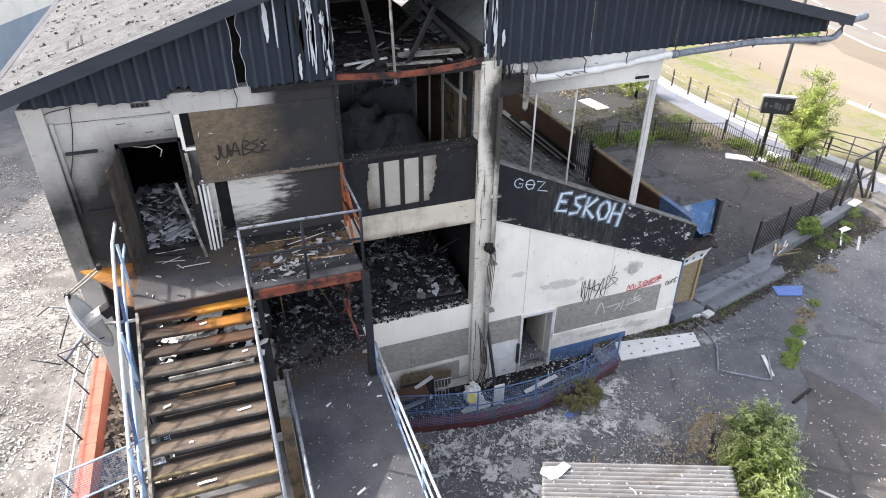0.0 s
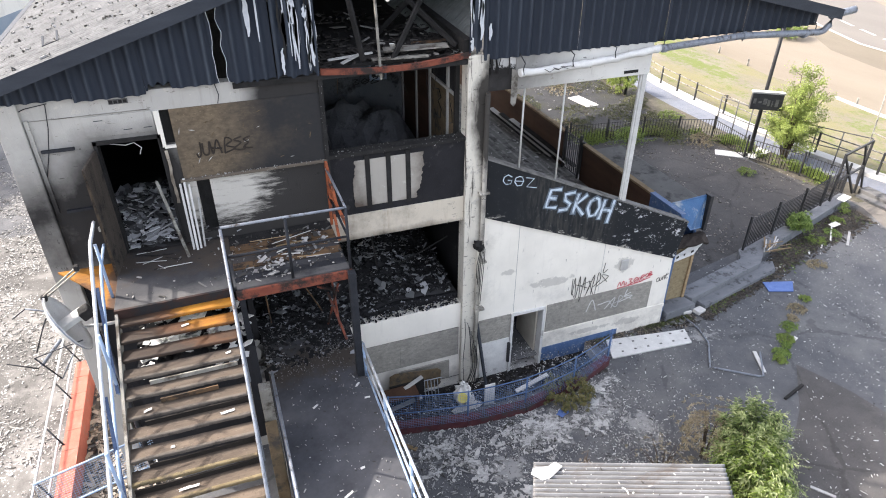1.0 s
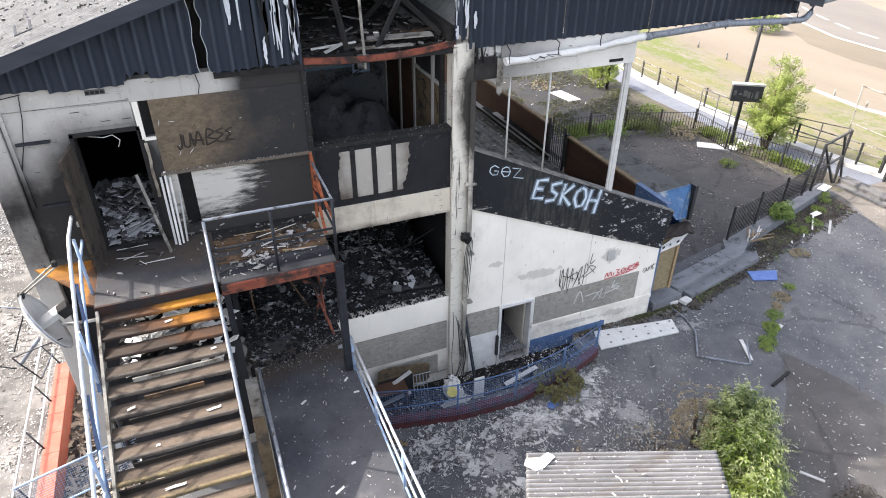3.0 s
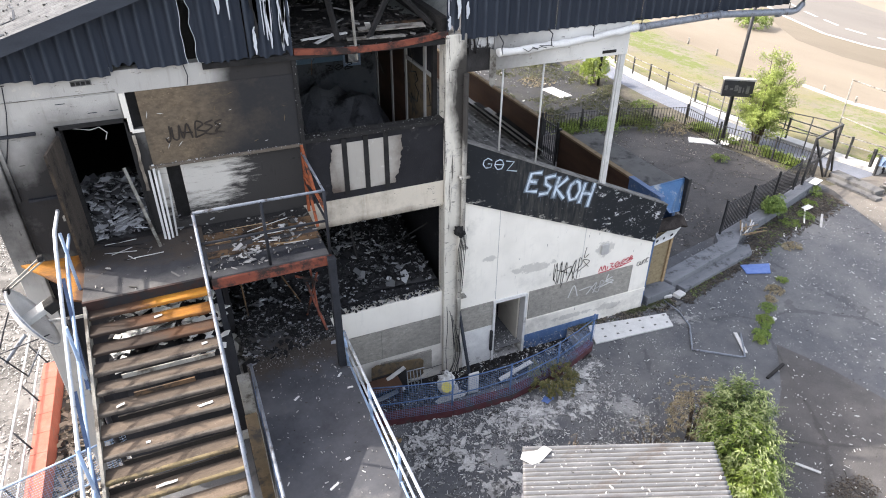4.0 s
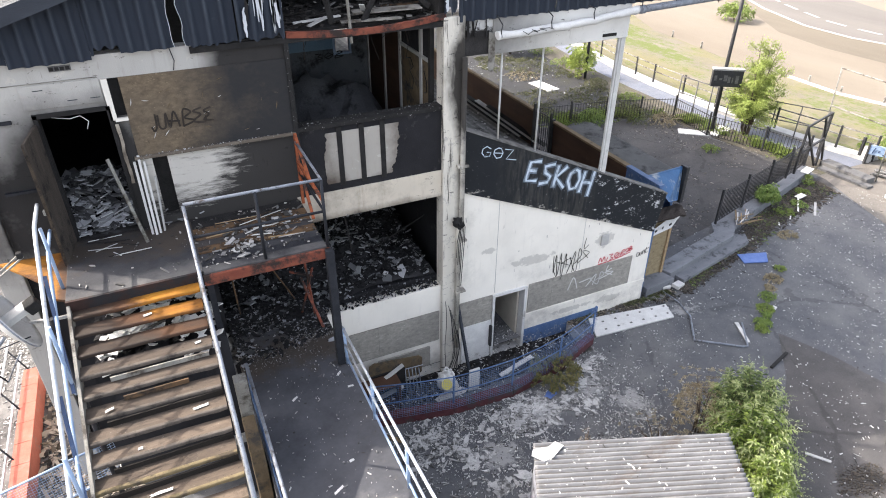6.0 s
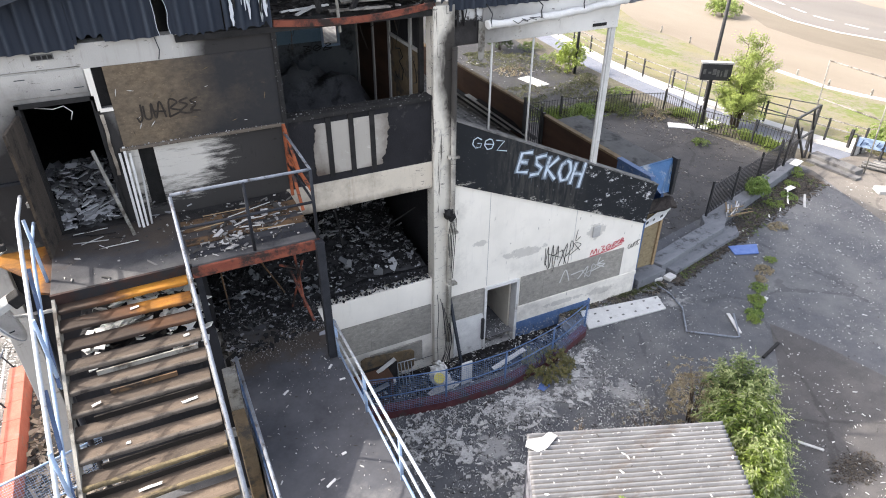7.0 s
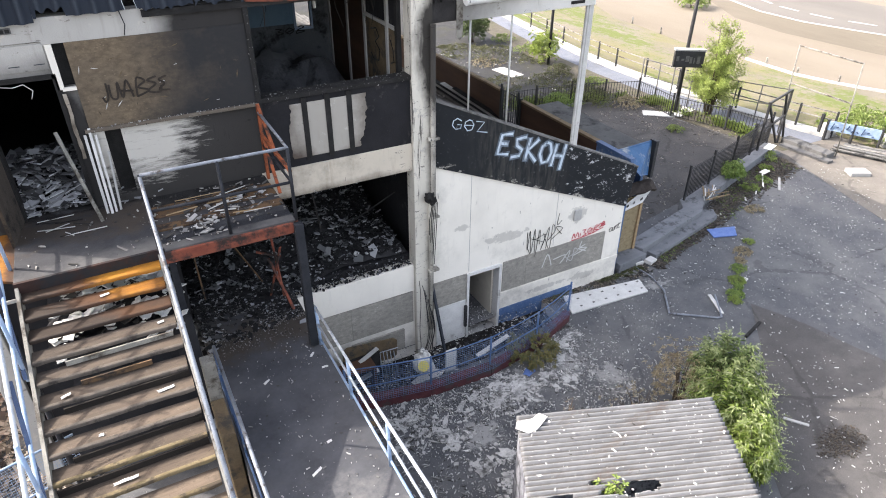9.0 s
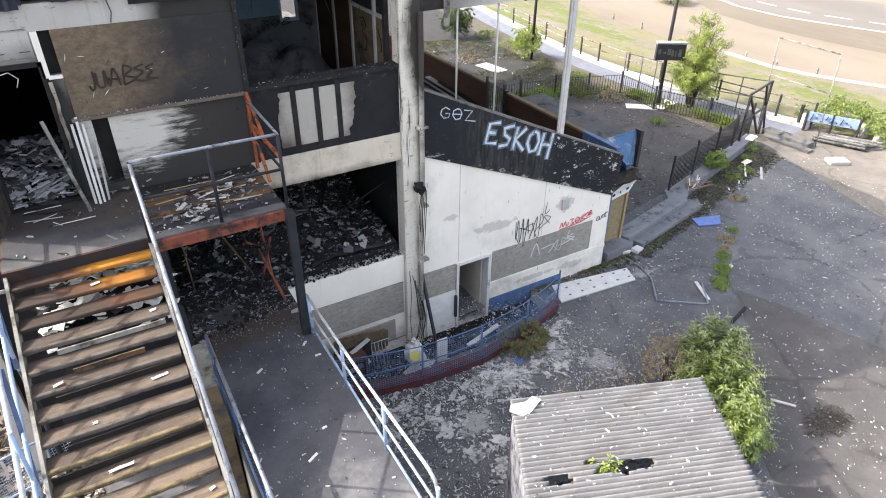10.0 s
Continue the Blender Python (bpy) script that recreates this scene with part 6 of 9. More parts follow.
for p, q, w in (((-0.72, -0.55, UP), (-1.0, -0.06, 6.75), 0.05), ((-0.62, -0.30, UP), (-0.62, -0.03, 6.62), 0.04), ((-0.555, -0.34, UP), (-0.54, -0.03, 6.72), 0.04), ((-0.49, -0.30, UP), (-0.47, -0.03, 6.60), 0.035), ((-0.42, -0.26, UP), (-0.36, -0.03, 6.30), 0.03)):
    bm = B()
    bar(bm, p, q, w, 0.03)
    one("plank", bm, M_GREYBOARD if w != 0.05 else M_STRINGER, "pale plank leaning against the wall by the burnt door", "plank", "planks by the door")
for k in range(10):
    a = Vector((rnd.uniform(-1.7, -0.4), rnd.uniform(-0.9, -0.1), UP + 0.02))
    b = a + Vector((rnd.uniform(-0.6, 0.6), rnd.uniform(-0.25, 0.25), rnd.uniform(0, 0.05)))
    bm = B()
    bar(bm, a, b, 0.012, 0.010)
    one("batten", bm, M_GREYBOARD if k % 2 else M_CHAR, "thin broken batten lying on the landing", "batten", "battens on the landing")
for k in range(13):
    a = Vector((rnd.uniform(0.05, 1.4), rnd.uniform(-1.7, -0.4), UP + 0.03))
    b = a + Vector((rnd.uniform(0.3, 0.8), rnd.uniform(-0.1, 0.25), rnd.uniform(0, 0.05)))
    bm = B()
    bar(bm, a, b, rnd.uniform(0.010, 0.030), 0.010)
    one("splinter", bm, (M_GREYBOARD, M_WOOD, M_BURNTWOOD)[k % 3], "split board lying across the burnt landing", "board", "split boards on the landing")

# ---- satellite dish ----
dish = thing("satellite_dish", "large grey satellite dish on struts beside the stair", "satellite dish", (-2.7, -1.7, 4.4))
bm = B()
R, D = 0.56, 0.19
rings = []
for i in range(9):
    r = R * i / 8
    rings.append([bm.verts.new((r * math.cos(a), r * math.sin(a), D * (r / R) ** 2)) for a in (2 * math.pi * k / 32 for k in range(32))] if i else [bm.verts.new((0, 0, 0))])
for i in range(8):
    for k in range(32):
        a, b = rings[i], rings[i + 1]
        bm.faces.new([a[0], b[k], b[(k + 1) % 32]] if i == 0 else [a[k], b[k], b[(k + 1) % 32], a[(k + 1) % 32]])
for f in bm.faces:
    f.smooth = True
dm = Matrix.Translation((-2.85, -1.79, 5.15)) @ Vector((0.89, 0.21, 0.41)).to_track_quat("Z", "Y").to_matrix().to_4x4()
bmesh.ops.transform(bm, matrix=dm, verts=bm.verts[:])
ob = part("reflector", bm, M_DISH, dish)
mod = ob.modifiers.new("rim", "SOLIDIFY")
mod.thickness = 0.03
bm = B()
bmesh.ops.create_circle(bm, segments=32, radius=R * 0.98, cap_ends=False)
ring = [tuple(v.co) for v in bm.verts]
bm.free()
bm = B()
tube(bm, [dm @ Vector((x, y, D)) for x, y, z in ring + ring[:1]], 0.014, 6)
part("rim", bm, M_STEEL, dish, "rolled steel rim")
bm = B()
box(bm, -0.10, 0.14, -0.05, 0.05, 0.02, 0.46, dm)
part("feed", bm, M_DISH, dish, "pale feed arm", 0.015)
bm = B()
box(bm, -0.16, 0.06, -0.09, 0.09, 0.42, 0.60, dm)
part("feed_head", bm, M_CHAR, dish, "dark feed head", 0.02)
bm = B()
tube(bm, [dm @ Vector((0, 0, -0.02)), (-2.75, -1.35, 4.85), (-2.28, -1.45, 4.85), (-2.02, -1.45, 4.85)], 0.03, 8)
part("arm", bm, M_DISH, dish)
bm = B()
tube(bm, [(-2.28, -1.5, 4.9), (-2.28, -1.5, 0.0)], 0.05, 8)
part("mast", bm, M_DARKSTEEL, dish)
for p, q, r in (((-2.93, -1.85, 5.46), (-3.24, -1.85, 4.84), 0.012), ((-3.31, -1.85, 4.73), (-2.51, -1.95, 4.97), 0.010), ((-3.26, -1.80, 4.52), (-2.86, -1.80, 4.96), 0.030), ((-3.16, -1.80, 5.68), (-2.90, -1.80, 5.56), 0.014), ((-3.06, -1.80, 4.15), (-2.77, -1.80, 4.61), 0.013), ((-3.71, -1.85, 4.73), (-3.31, -1.85, 4.50), 0.010), ((-3.31, -1.85, 4.73), (-3.06, -1.80, 4.15), 0.012), ((-3.16, -1.80, 5.68), (-3.40, -1.75, 5.50), 0.010)):
    bm = B()
    tube(bm, [p, ((p[0] + q[0]) / 2, (p[1] + q[1]) / 2 - 0.01, (p[2] + q[2]) / 2 + 0.01), q], r, 6)
    part("stay", bm, M_STEEL if r > 0.012 else M_DARKSTEEL, dish)
bm = B()
bar(bm, (-2.33, -1.6, 6.15), (-2.92, -1.6, 5.72), 0.025, 0.025)
bar(bm, (-2.30, -1.55, 6.08), (-2.90, -1.55, 5.66), 0.025, 0.025)
part("yoke", bm, M_STRINGER, dish, "thin pale support arms")
bm = B()
box(bm, -2.37, -2.29, -1.62, -1.53, 6.08, 6.18)
part("arm_end", bm, M_CHAR, dish, "black arm end", 0.02)
bm = B()
box(bm, -2.97, -2.88, -1.62, -1.53, 5.62, 5.73)
part("arm_end", bm, M_CHAR, dish, "black arm end", 0.02)

# ---- low red wall and rails beside the littered yard ----
red = thing("red_wall", "low red painted brick wall with a lighter coping", "wall", (-4.15, 0, 0), kind="structure")
part("wall_face", boxed(-4.24, -3.99, -9.0, 3.2, 0.0, 0.55), M_RED, red)
for k in range(20):
    y = 3.2 - 0.61 * k
    part("coping", boxed(-4.29, -3.96, y - 0.60, y, 0.55, 0.62), M_RED, red)
left_rail = thing("yard_railing", "white tube railing with raking posts beside the red wall", "railing", (-4.5, 0, 0))
for z, x in ((1.0, -4.55), (0.58, -4.42)):
    bm = B()
    tube(bm, [(x, 4.0, z), (x, -9, z)], 0.025, 8)
    part("rail", bm, M_WHITERAIL, left_rail)
for y in (3.6, 2.1, 0.6, -0.9, -2.4):
    bm = B()
    tube(bm, [(-4.22, y - 0.3, 0.55), (-4.55, y, 1.0)], 0.02, 6)
    part("post", bm, M_DARKSTEEL, left_rail)
cross_rail = thing("cross_railing", "pale blue railing with wire mesh across the passage", "railing", (-3.3, -2.6, 0.4))
for z in (0.9, 1.75):
    bm = B()
    tube(bm, [(-4.25, -1.7, z), (-2.0, -1.2, z + 0.1)], 0.022, 8)
    part("rail", bm, M_PALEBLUE, cross_rail)
part("mesh_panel", mesh_panel((-4.25, -1.7), (-2.0, -1.2), lambda u: 0.9 + 0.1 * u, lambda u: 1.75 + 0.1 * u, 0.06), M_PALEBLUE, cross_rail, "pale wire mesh")

# ---- blue mesh fence on its red brick base ----
FENCE = [(2.75, -1.30), (4.6, -1.68), (6.1, -1.76), (7.6, -1.50), (8.95, -1.00)]
fence = thing("mesh_fence", "low blue fence of sagging wire mesh on a red brick base", "fence", (6.1, -1.7, 0))
for i, (p, q) in enumerate(zip(FENCE, FENCE[1:])):
    bm = B()
    bar(bm, (*p, 0.15), (*q, 0.15), 0.16, 0.32)
    part("base", bm, M_REDBASE, fence, "dull red brick base")
    h0, h1 = (1.20, 1.10, 1.12, 1.10)[i], (1.10, 1.12, 1.10, 1.06)[i]
    part("mesh_panel", mesh_panel((p[0], p[1] - 0.085), (q[0], q[1] - 0.085), lambda u: 0.22, lambda u, a=h0, b=h1: a + (b - a) * u, 0.055, 0.0024), M_FENCEBLUE, fence, "blue wire mesh")
    for za, zb in ((h0, h1), (0.64, 0.66)):
        bm = B()
        tube(bm, [(*p, za), ((p[0] + q[0]) / 2, (p[1] + q[1]) / 2, (za + zb) / 2 - 0.03), (*q, zb)], 0.015, 8)
        part("rail", bm, M_BLUE, fence)
for (x, y), h in zip(FENCE, (1.22, 1.12, 1.14, 1.12, 1.22)):
    bm = B()
    tube(bm, [(x, y, 0), (x, y, h)], 0.024, 8)
    part("post", bm, M_BLUE, fence)

# ---- shed with a corrugated roof ----
shed = thing("shed", "small shed with a pale corrugated roof, holed and littered", "shed", (5.3, -7.2, 0))
SX = Vector((0.934, -0.357, 0.0))
SY = Vector((0.470, 0.883, 0.0))
S0 = Vector((4.45, -5.03, 2.54))


def shed_at(u, v, dz=0.0):
    return S0 + SX * u - SY * v + Vector((0, 0, dz))


def holed(u, v):
    w = 0.11 * noise.noise(Vector((u * 9, v * 9, 1)))
    return min(((u - 0.50) / 0.22) ** 2 + ((v - 1.66) / 0.10) ** 2, ((u - 1.52) / 0.46) ** 2 + ((v - 1.57) / 0.12) ** 2, ((u - 1.02) / 0.07) ** 2 + ((v - 1.42) / 0.03) ** 2) + w * 6 < 1


bm = B()
NU, NV = 56, 330
grid = [[bm.verts.new(shed_at(3.42 * i / NU, 4.2 * j / NV, 0.027 * math.sin(2 * math.pi * 4.2 * j / NV / 0.092) + 0.006 * noise.noise(Vector((i * 0.2, j * 0.1, 0))))) for j in range(NV + 1)] for i in range(NU + 1)]
for i in range(NU):
    for j in range(NV):
        if not holed(3.42 * i / NU, 4.2 * j / NV):
            f = bm.faces.new([grid[i][j], grid[i][j + 1], grid[i + 1][j + 1], grid[i + 1][j]])
            f.smooth = True
bmesh.ops.delete(bm, geom=[v for v in bm.verts if not v.link_faces], context="VERTS")
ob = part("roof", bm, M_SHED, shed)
mod = ob.modifiers.new("thickness", "SOLIDIFY")
mod.thickness = 0.012
for a, b in (((0.05, 0.08), (3.36, 0.08)), ((0.05, 0.08), (0.05, 4.15)), ((3.36, 0.08), (3.36, 4.15))):
    bm = B()
    p, q = shed_at(*a), shed_at(*b)
    vs = [bm.verts.new(v) for v in ((p.x, p.y, 0), (q.x, q.y, 0), (q.x, q.y, 2.50), (p.x, p.y, 2.50))]
    bm.faces.new(vs)
    ob = part("wall", bm, M_SHEDWALL, shed, "peeling blue and white boarded wall")
    mod = ob.modifiers.new("thickness", "SOLIDIFY")
    mod.thickness = 0.06
bm = B()
m = Matrix.Translation(shed_at(0.22, 0.22, 0.05)) @ Euler((0.12, -0.1, 0.5)).to_matrix().to_4x4()
flat(bm, [(-0.24, 0.16), (-0.20, -0.06), (-0.05, -0.14), (0.26, -0.17), (0.24, -0.02), (0.08, 0.02), (-0.12, 0.2)], 0, 0.012)
bmesh.ops.transform(bm, matrix=m, verts=bm.verts[:])
one("board_scrap", bm, M_PAPER, "white board scrap lying on the shed roof", "board")

# ---- litter, rubble ----
scatter("yard_chips", "pale chips of board and paint strewn over asphalt in the sun", "litter", 36000, -13, -4.3, -9, 20, 0.008, m_flakes("dusty_chips", (0.13, 0.128, 0.125), (0.42, 0.415, 0.405), 0.15), lambda x, y: clump(x, y, 0.6, 0.36, 0.6), size=(0.005, 0.036), long=5.0, tilt=0.12)
scatter("court_chips", "small pale chips scattered over the dark yard", "litter", 26000, 2.4, 24, -11, 2.2, 0.008, M_SLIVER, lambda x, y: (0.25 + 0.75 * clump(x, y, 0.45, 0.34, 0.75)) * (1.0 if x < 9.0 else 0.40 if x < 12 and y > -5 else 0.13), size=(0.003, 0.018), long=6.5, tilt=0.1, power=2.2)
scatter("broken_board", "broken grey board and glass heaped before the mesh fence", "debris", 900, 2.4, 8.6, -4.6, -1.85, 0.006, m_flakes("broken_grey_board", (0.07, 0.07, 0.07), (0.46, 0.46, 0.45), 0.22), lambda x, y: clump(x, y, 0.9, 0.44, 0.62) * (1.0 if y > -3.0 and x < 6 else 0.30), size=(0.008, 0.034), long=10.0, tilt=0.14, power=2.6)
scatter("deck_chips", "pale chips scattered on the deck", "litter", 420, 0.35, 2.1, -8.5, -0.1, DECK, M_FLAKE, size=(0.003, 0.018), long=4.5, tilt=0.1)
scatter("landing_papers", "torn white papers clumped among the burnt landing boards", "litter", 110, 0.1, 1.9, -1.7, -0.2, UP + 0.004, m_flakes("torn_paper", (0.12, 0.12, 0.12), (0.40, 0.40, 0.395), 0.3), lambda x, y: max(math.exp(-((x - cx) / 0.42) ** 2 - ((y - cy) / 0.20) ** 2) for cx, cy in ((0.95, -1.25), (1.25, -0.95), (0.55, -1.45), (1.6, -0.55))), size=(0.008, 0.085), long=3.6, tilt=0.12, power=2.2)
scatter("landing_chips", "pale chips and splinters on the landing", "litter", 280, -1.9, 2.0, -1.8, -0.05, UP, m_flakes("sooty_chips", (0.05, 0.048, 0.045), (0.38, 0.37, 0.35), 0.3), lambda x, y: 1.0 if x > 0 else 0.2, size=(0.004, 0.032), long=6.0, tilt=0.1)
scatter("passage_litter", "twigs, leaves and splinters along the passage floor", "litter", 5200, -3.95, -2.0, -9, 3.2, 0.02, M_TWIGS, size=(0.012, 0.10), long=4.0, tilt=0.35, thick=0.008)
scatter("understair_litter", "pale broken boards under the landing", "debris", 200, -1.85, 0.2, -1.1, 0.0, DECK - 0.17, M_FLAKE, size=(0.05, 0.30), long=2.2, tilt=0.2)
spots = [shed_at(rnd.uniform(0.1, 3.35), rnd.uniform(0.1, 4.1), 0.03) for k in range(420)]
tagged(new("roof_litter", chip_mesh("roof_litter", spots, M_SLIVER, (0.004, 0.030), 0.002, 3.2, 0.10, 2.2)), "white chips lying on the shed roof", "litter", kind="stuff")


def heap(z0, bumps):
    def f(x, y):
        z = z0 + 0.05 * rnd.random()
        for cx, cy, r, h in bumps:
            z += max(0, 1 - ((x - cx) ** 2 + (y - cy) ** 2) / r ** 2) * h * rnd.uniform(0.5, 1.0)
        return z
    return f


mid_heap = heap(MID, [(4.0, 1.6, 1.8, 0.45), (2.6, 2.8, 2.0, 0.7), (1.2, 2.2, 1.6, 0.5), (4.4, 4.5, 2.5, 0.9)])
scatter("middle_rubble", "burnt rubble covering the middle floor", "rubble", 15000, 0.1, 5.0, 0.3, 5.5, mid_heap, M_RUBBLE, size=(0.005, 0.060), long=4.0, tilt=0.35, thick=0.007, power=3.0)
scatter("fallen_slabs", "pale broken slabs of plasterboard among the rubble", "rubble", 340, 0.3, 4.9, 0.3, 3.6, mid_heap, m_rubble("ashen_board", (0.12, 0.125, 0.13), (0.48, 0.49, 0.50), 0.9), size=(0.025, 0.17), long=2.2, tilt=0.30, thick=0.010)
scatter("sill_rubble", "charred lumps spilling over the edge of the opening", "rubble", 800, 2.18, 5.0, 0.02, 0.36, lambda x, y: 2.385 + 0.14 * min(1, max(0, (y - 0.02) / 0.25)) + rnd.uniform(-0.005, 0.025), M_RUBBLE, size=(0.006, 0.05), long=2.6, tilt=0.4, thick=0.010)
scatter("doorway_rubble", "burnt debris and ash spread over the deck by the opening", "rubble", 2600, 0.3, 2.15, -2.3, 0.4, DECK, M_RUBBLE, lambda x, y: clump(x, y, 1.2, 0.35, 0.6) * min(1, max(0.02, (y + 1.5) / 1.4) ** 2), size=(0.012, 0.08), long=3.0, tilt=0.25)
scatter("upper_rubble", "pale burnt papers and plaster heaped inside the upper door", "rubble", 2300, -2.2, 0.4, 0.1, 2.3, heap(UP, [(-1.0, 1.6, 1.6, 0.45), (-1.7, 1.1, 1.0, 0.3)]), m_rubble("ashen_paper", (0.045, 0.045, 0.047), (0.60, 0.61, 0.63), 0.9), size=(0.012, 0.15), long=3.5, tilt=0.30, thick=0.008, power=2.6)
bm = B()
NX, NY = 11, 12
lo = []
for i in range(NX + 1):
    for j in range(NY + 1):
        x, y = 2.14 + 2.78 * i / NX, 0.35 + 3.8 * j / NY
        h = 1.45 * math.exp(-((x - 3.0) / 1.0) ** 2 - ((y - 3.0) / 1.1) ** 2) + 0.95 * math.exp(-((x - 4.2) / 0.55) ** 2 - ((y - 2.6) / 0.9) ** 2)
        fold = abs(noise.noise(Vector((x * 1.6 + 0.5 * y, y * 0.9, 2.0))))
        lo.append(bm.verts.new((x, y, UP + 0.03 + h * (0.85 + 0.5 * fold) + 0.16 * noise.noise(Vector((x * 2.3, y * 2.3, 1.0))))))
for i in range(NX):
    for j in range(NY):
        a = i * (NY + 1) + j
        bm.faces.new([lo[a], lo[a + NY + 1], lo[a + NY + 2], lo[a + 1]])
one("fallen_ceiling", bm, surface("smoked_ceiling_sheet", (0.032, 0.033, 0.037), (0.105, 0.108, 0.115), 1.3, 30, 0.8, depth=0.02, dirt=(0.012, 0.012, 0.013), dirt_scale=1.4, dirt_from=0.52), "sagging smoke-grey ceiling sheet fallen over the burnt room", "ceiling sheet")
scatter("room_rubble", "charred heap in the burnt-out room", "rubble", 500, 2.2, 4.9, 0.3, 2.0, heap(UP, [(3.4, 2.4, 1.6, 0.3)]), m_rubble("charred_heap", (0.006, 0.006, 0.007), (0.12, 0.12, 0.125), 0.2), size=(0.03, 0.20), long=2.4, tilt=0.5, thick=0.012)
scatter("attic_rubble", "scorched boards and insulation littering the attic floor", "rubble", 650, 2.15, 5.2, 0.15, 5.0, heap(EAVE + 0.02, [(4.2, 1.2, 1.0, 0.15)]), m_rubble("attic_scraps", (0.030, 0.027, 0.025), (0.30, 0.29, 0.275), 0.20), lambda x, y: 1.0 if y < 1.3 else 0.35, size=(0.012, 0.085), long=6.0, tilt=0.18, thick=0.010)
bm = B()
lo = [bm.verts.new((x, y, UP + 0.34 * math.exp(-((x + 1.0) ** 2 + (y - 1.9) ** 2) / 1.2) * (1 + 0.3 * noise.noise(Vector((x * 3, y * 3, 0)))) - 0.02)) for x in np.linspace(-2.3, 0.5, 15) for y in np.linspace(0.27, 4.6, 22)]
for i in range(14):
    for j in range(21):
        bm.faces.new([lo[i * 22 + j], lo[(i + 1) * 22 + j], lo[(i + 1) * 22 + j + 1], lo[i * 22 + j + 1]])
one("ash_heap", bm, M_CHARWALL, "heap of ash and burnt papers on the upper floor", "rubble", kind="stuff")
bm = B()
lo = [bm.verts.new((x, y, MID + 0.004 + sum(max(0, 1 - ((x - cx) ** 2 + (y - cy) ** 2) / r ** 2) * h * 0.6 for cx, cy, r, h in ((4.0, 1.6, 1.8, 0.45), (2.6, 2.8, 2.0, 0.7), (1.2, 2.2, 1.6, 0.5), (4.4, 4.5, 2.5, 0.9))) + 0.08 * noise.noise(Vector((x * 2.5, y * 2.5, 1))))) for x in np.linspace(0.1, 5.0, 26) for y in np.linspace(0.26, 7, 34)]
for i in range(25):
    for j in range(33):
        bm.faces.new([lo[i * 34 + j], lo[(i + 1) * 34 + j], lo[(i + 1) * 34 + j + 1], lo[i * 34 + j + 1]])
one("rubble_bed", bm, surface("damp_ash_bed", (0.012, 0.012, 0.013), (0.050, 0.050, 0.053), 2.2, 40, 0.85, depth=0.02), "bed of ash and rubble over the middle floor", "rubble", kind="stuff")

# ---- single pieces lying about ----
def scrap(x, y, z, w, d, turn, mat, label, name="board_scrap", tilt=(0.0, 0.0), thick=0.015, group=""):
    bm = B()
    pts = [(sx * w / 2 * rnd.uniform(0.78, 1.05), sy * d / 2 * rnd.uniform(0.68, 1.08)) for sx, sy in ((-1, -0.9), (-0.5, -1), (0.1, -0.9), (0.6, -1), (1, -0.7), (0.9, 0.1), (1, 0.9), (0.5, 0.8), (-0.1, 1), (-0.6, 0.7), (-1, 0.8), (-0.85, 0))]
    flat(bm, pts, 0, thick)
    bmesh.ops.transform(bm, matrix=Matrix.Translation((x, y, z)) @ Euler((tilt[0], tilt[1], radians(turn))).to_matrix().to_4x4(), verts=bm.verts[:])
    return one(name, bm, mat, label, "scrap", group)


M_YARDBOARD = surface("trodden_grey_board", (0.30, 0.30, 0.295), (0.54, 0.535, 0.52), 4, 50, 0.9, dirt=(0.10, 0.10, 0.098), dirt_scale=5, dirt_from=0.5, vary=0.25)
YARD_BOARDS = ((6.4, -2.35, 1.0, 0.55, -15), (5.8, -2.55, 0.7, 0.5, 30), (7.9, -2.1, 0.5, 0.35, 40), (7.7, -2.8, 0.55, 0.3, -10), (4.4, -3.1, 0.5, 0.38, 60), (4.6, -4.0, 0.65, 0.45, 20), (5.2, -3.9, 0.5, 0.35, -40),
                         (3.7, -2.2, 0.6, 0.3, 35), (6.0, -2.15, 0.55, 0.35, 10), (6.75, -2.5, 0.45, 0.30, -35), (5.4, -2.2, 0.50, 0.22, 25), (5.0, -2.35, 0.55, 0.20, 40), (4.5, -2.55, 0.45, 0.16, 55), (4.1, -2.7, 0.5, 0.14, 30), (4.35, -2.8, 0.34, 0.24, -20), (7.2, -2.35, 0.3, 0.2, 15), (8.25, -1.75, 0.42, 0.22, -30), (4.9, -4.5, 0.4, 0.3, 10), (3.5, -2.75, 0.5, 0.12, 48), (8.6, -1.55, 0.3, 0.16, 60), (14.6, -1.95, 0.3, 0.2, 20), (17.0, 1.1, 0.75, 0.3, 12))
for x, y, w, d, turn in YARD_BOARDS:
    scrap(x, y, 0.012, w * 0.80, d * 0.72, turn, M_YARDBOARD if y < -1.9 or x < 8 else M_GREYBOARD, "broken piece of grey board on the asphalt", group="boards in the yard", tilt=(rnd.gauss(0, 0.02), rnd.gauss(0, 0.02)))


def near_boards(x, y):
    return max(math.exp(-(((x - b[0]) / (0.5 * b[2] + 0.12)) ** 2 + ((y - b[1]) / (0.5 * b[2] + 0.05)) ** 2)) for b in YARD_BOARDS[:20])


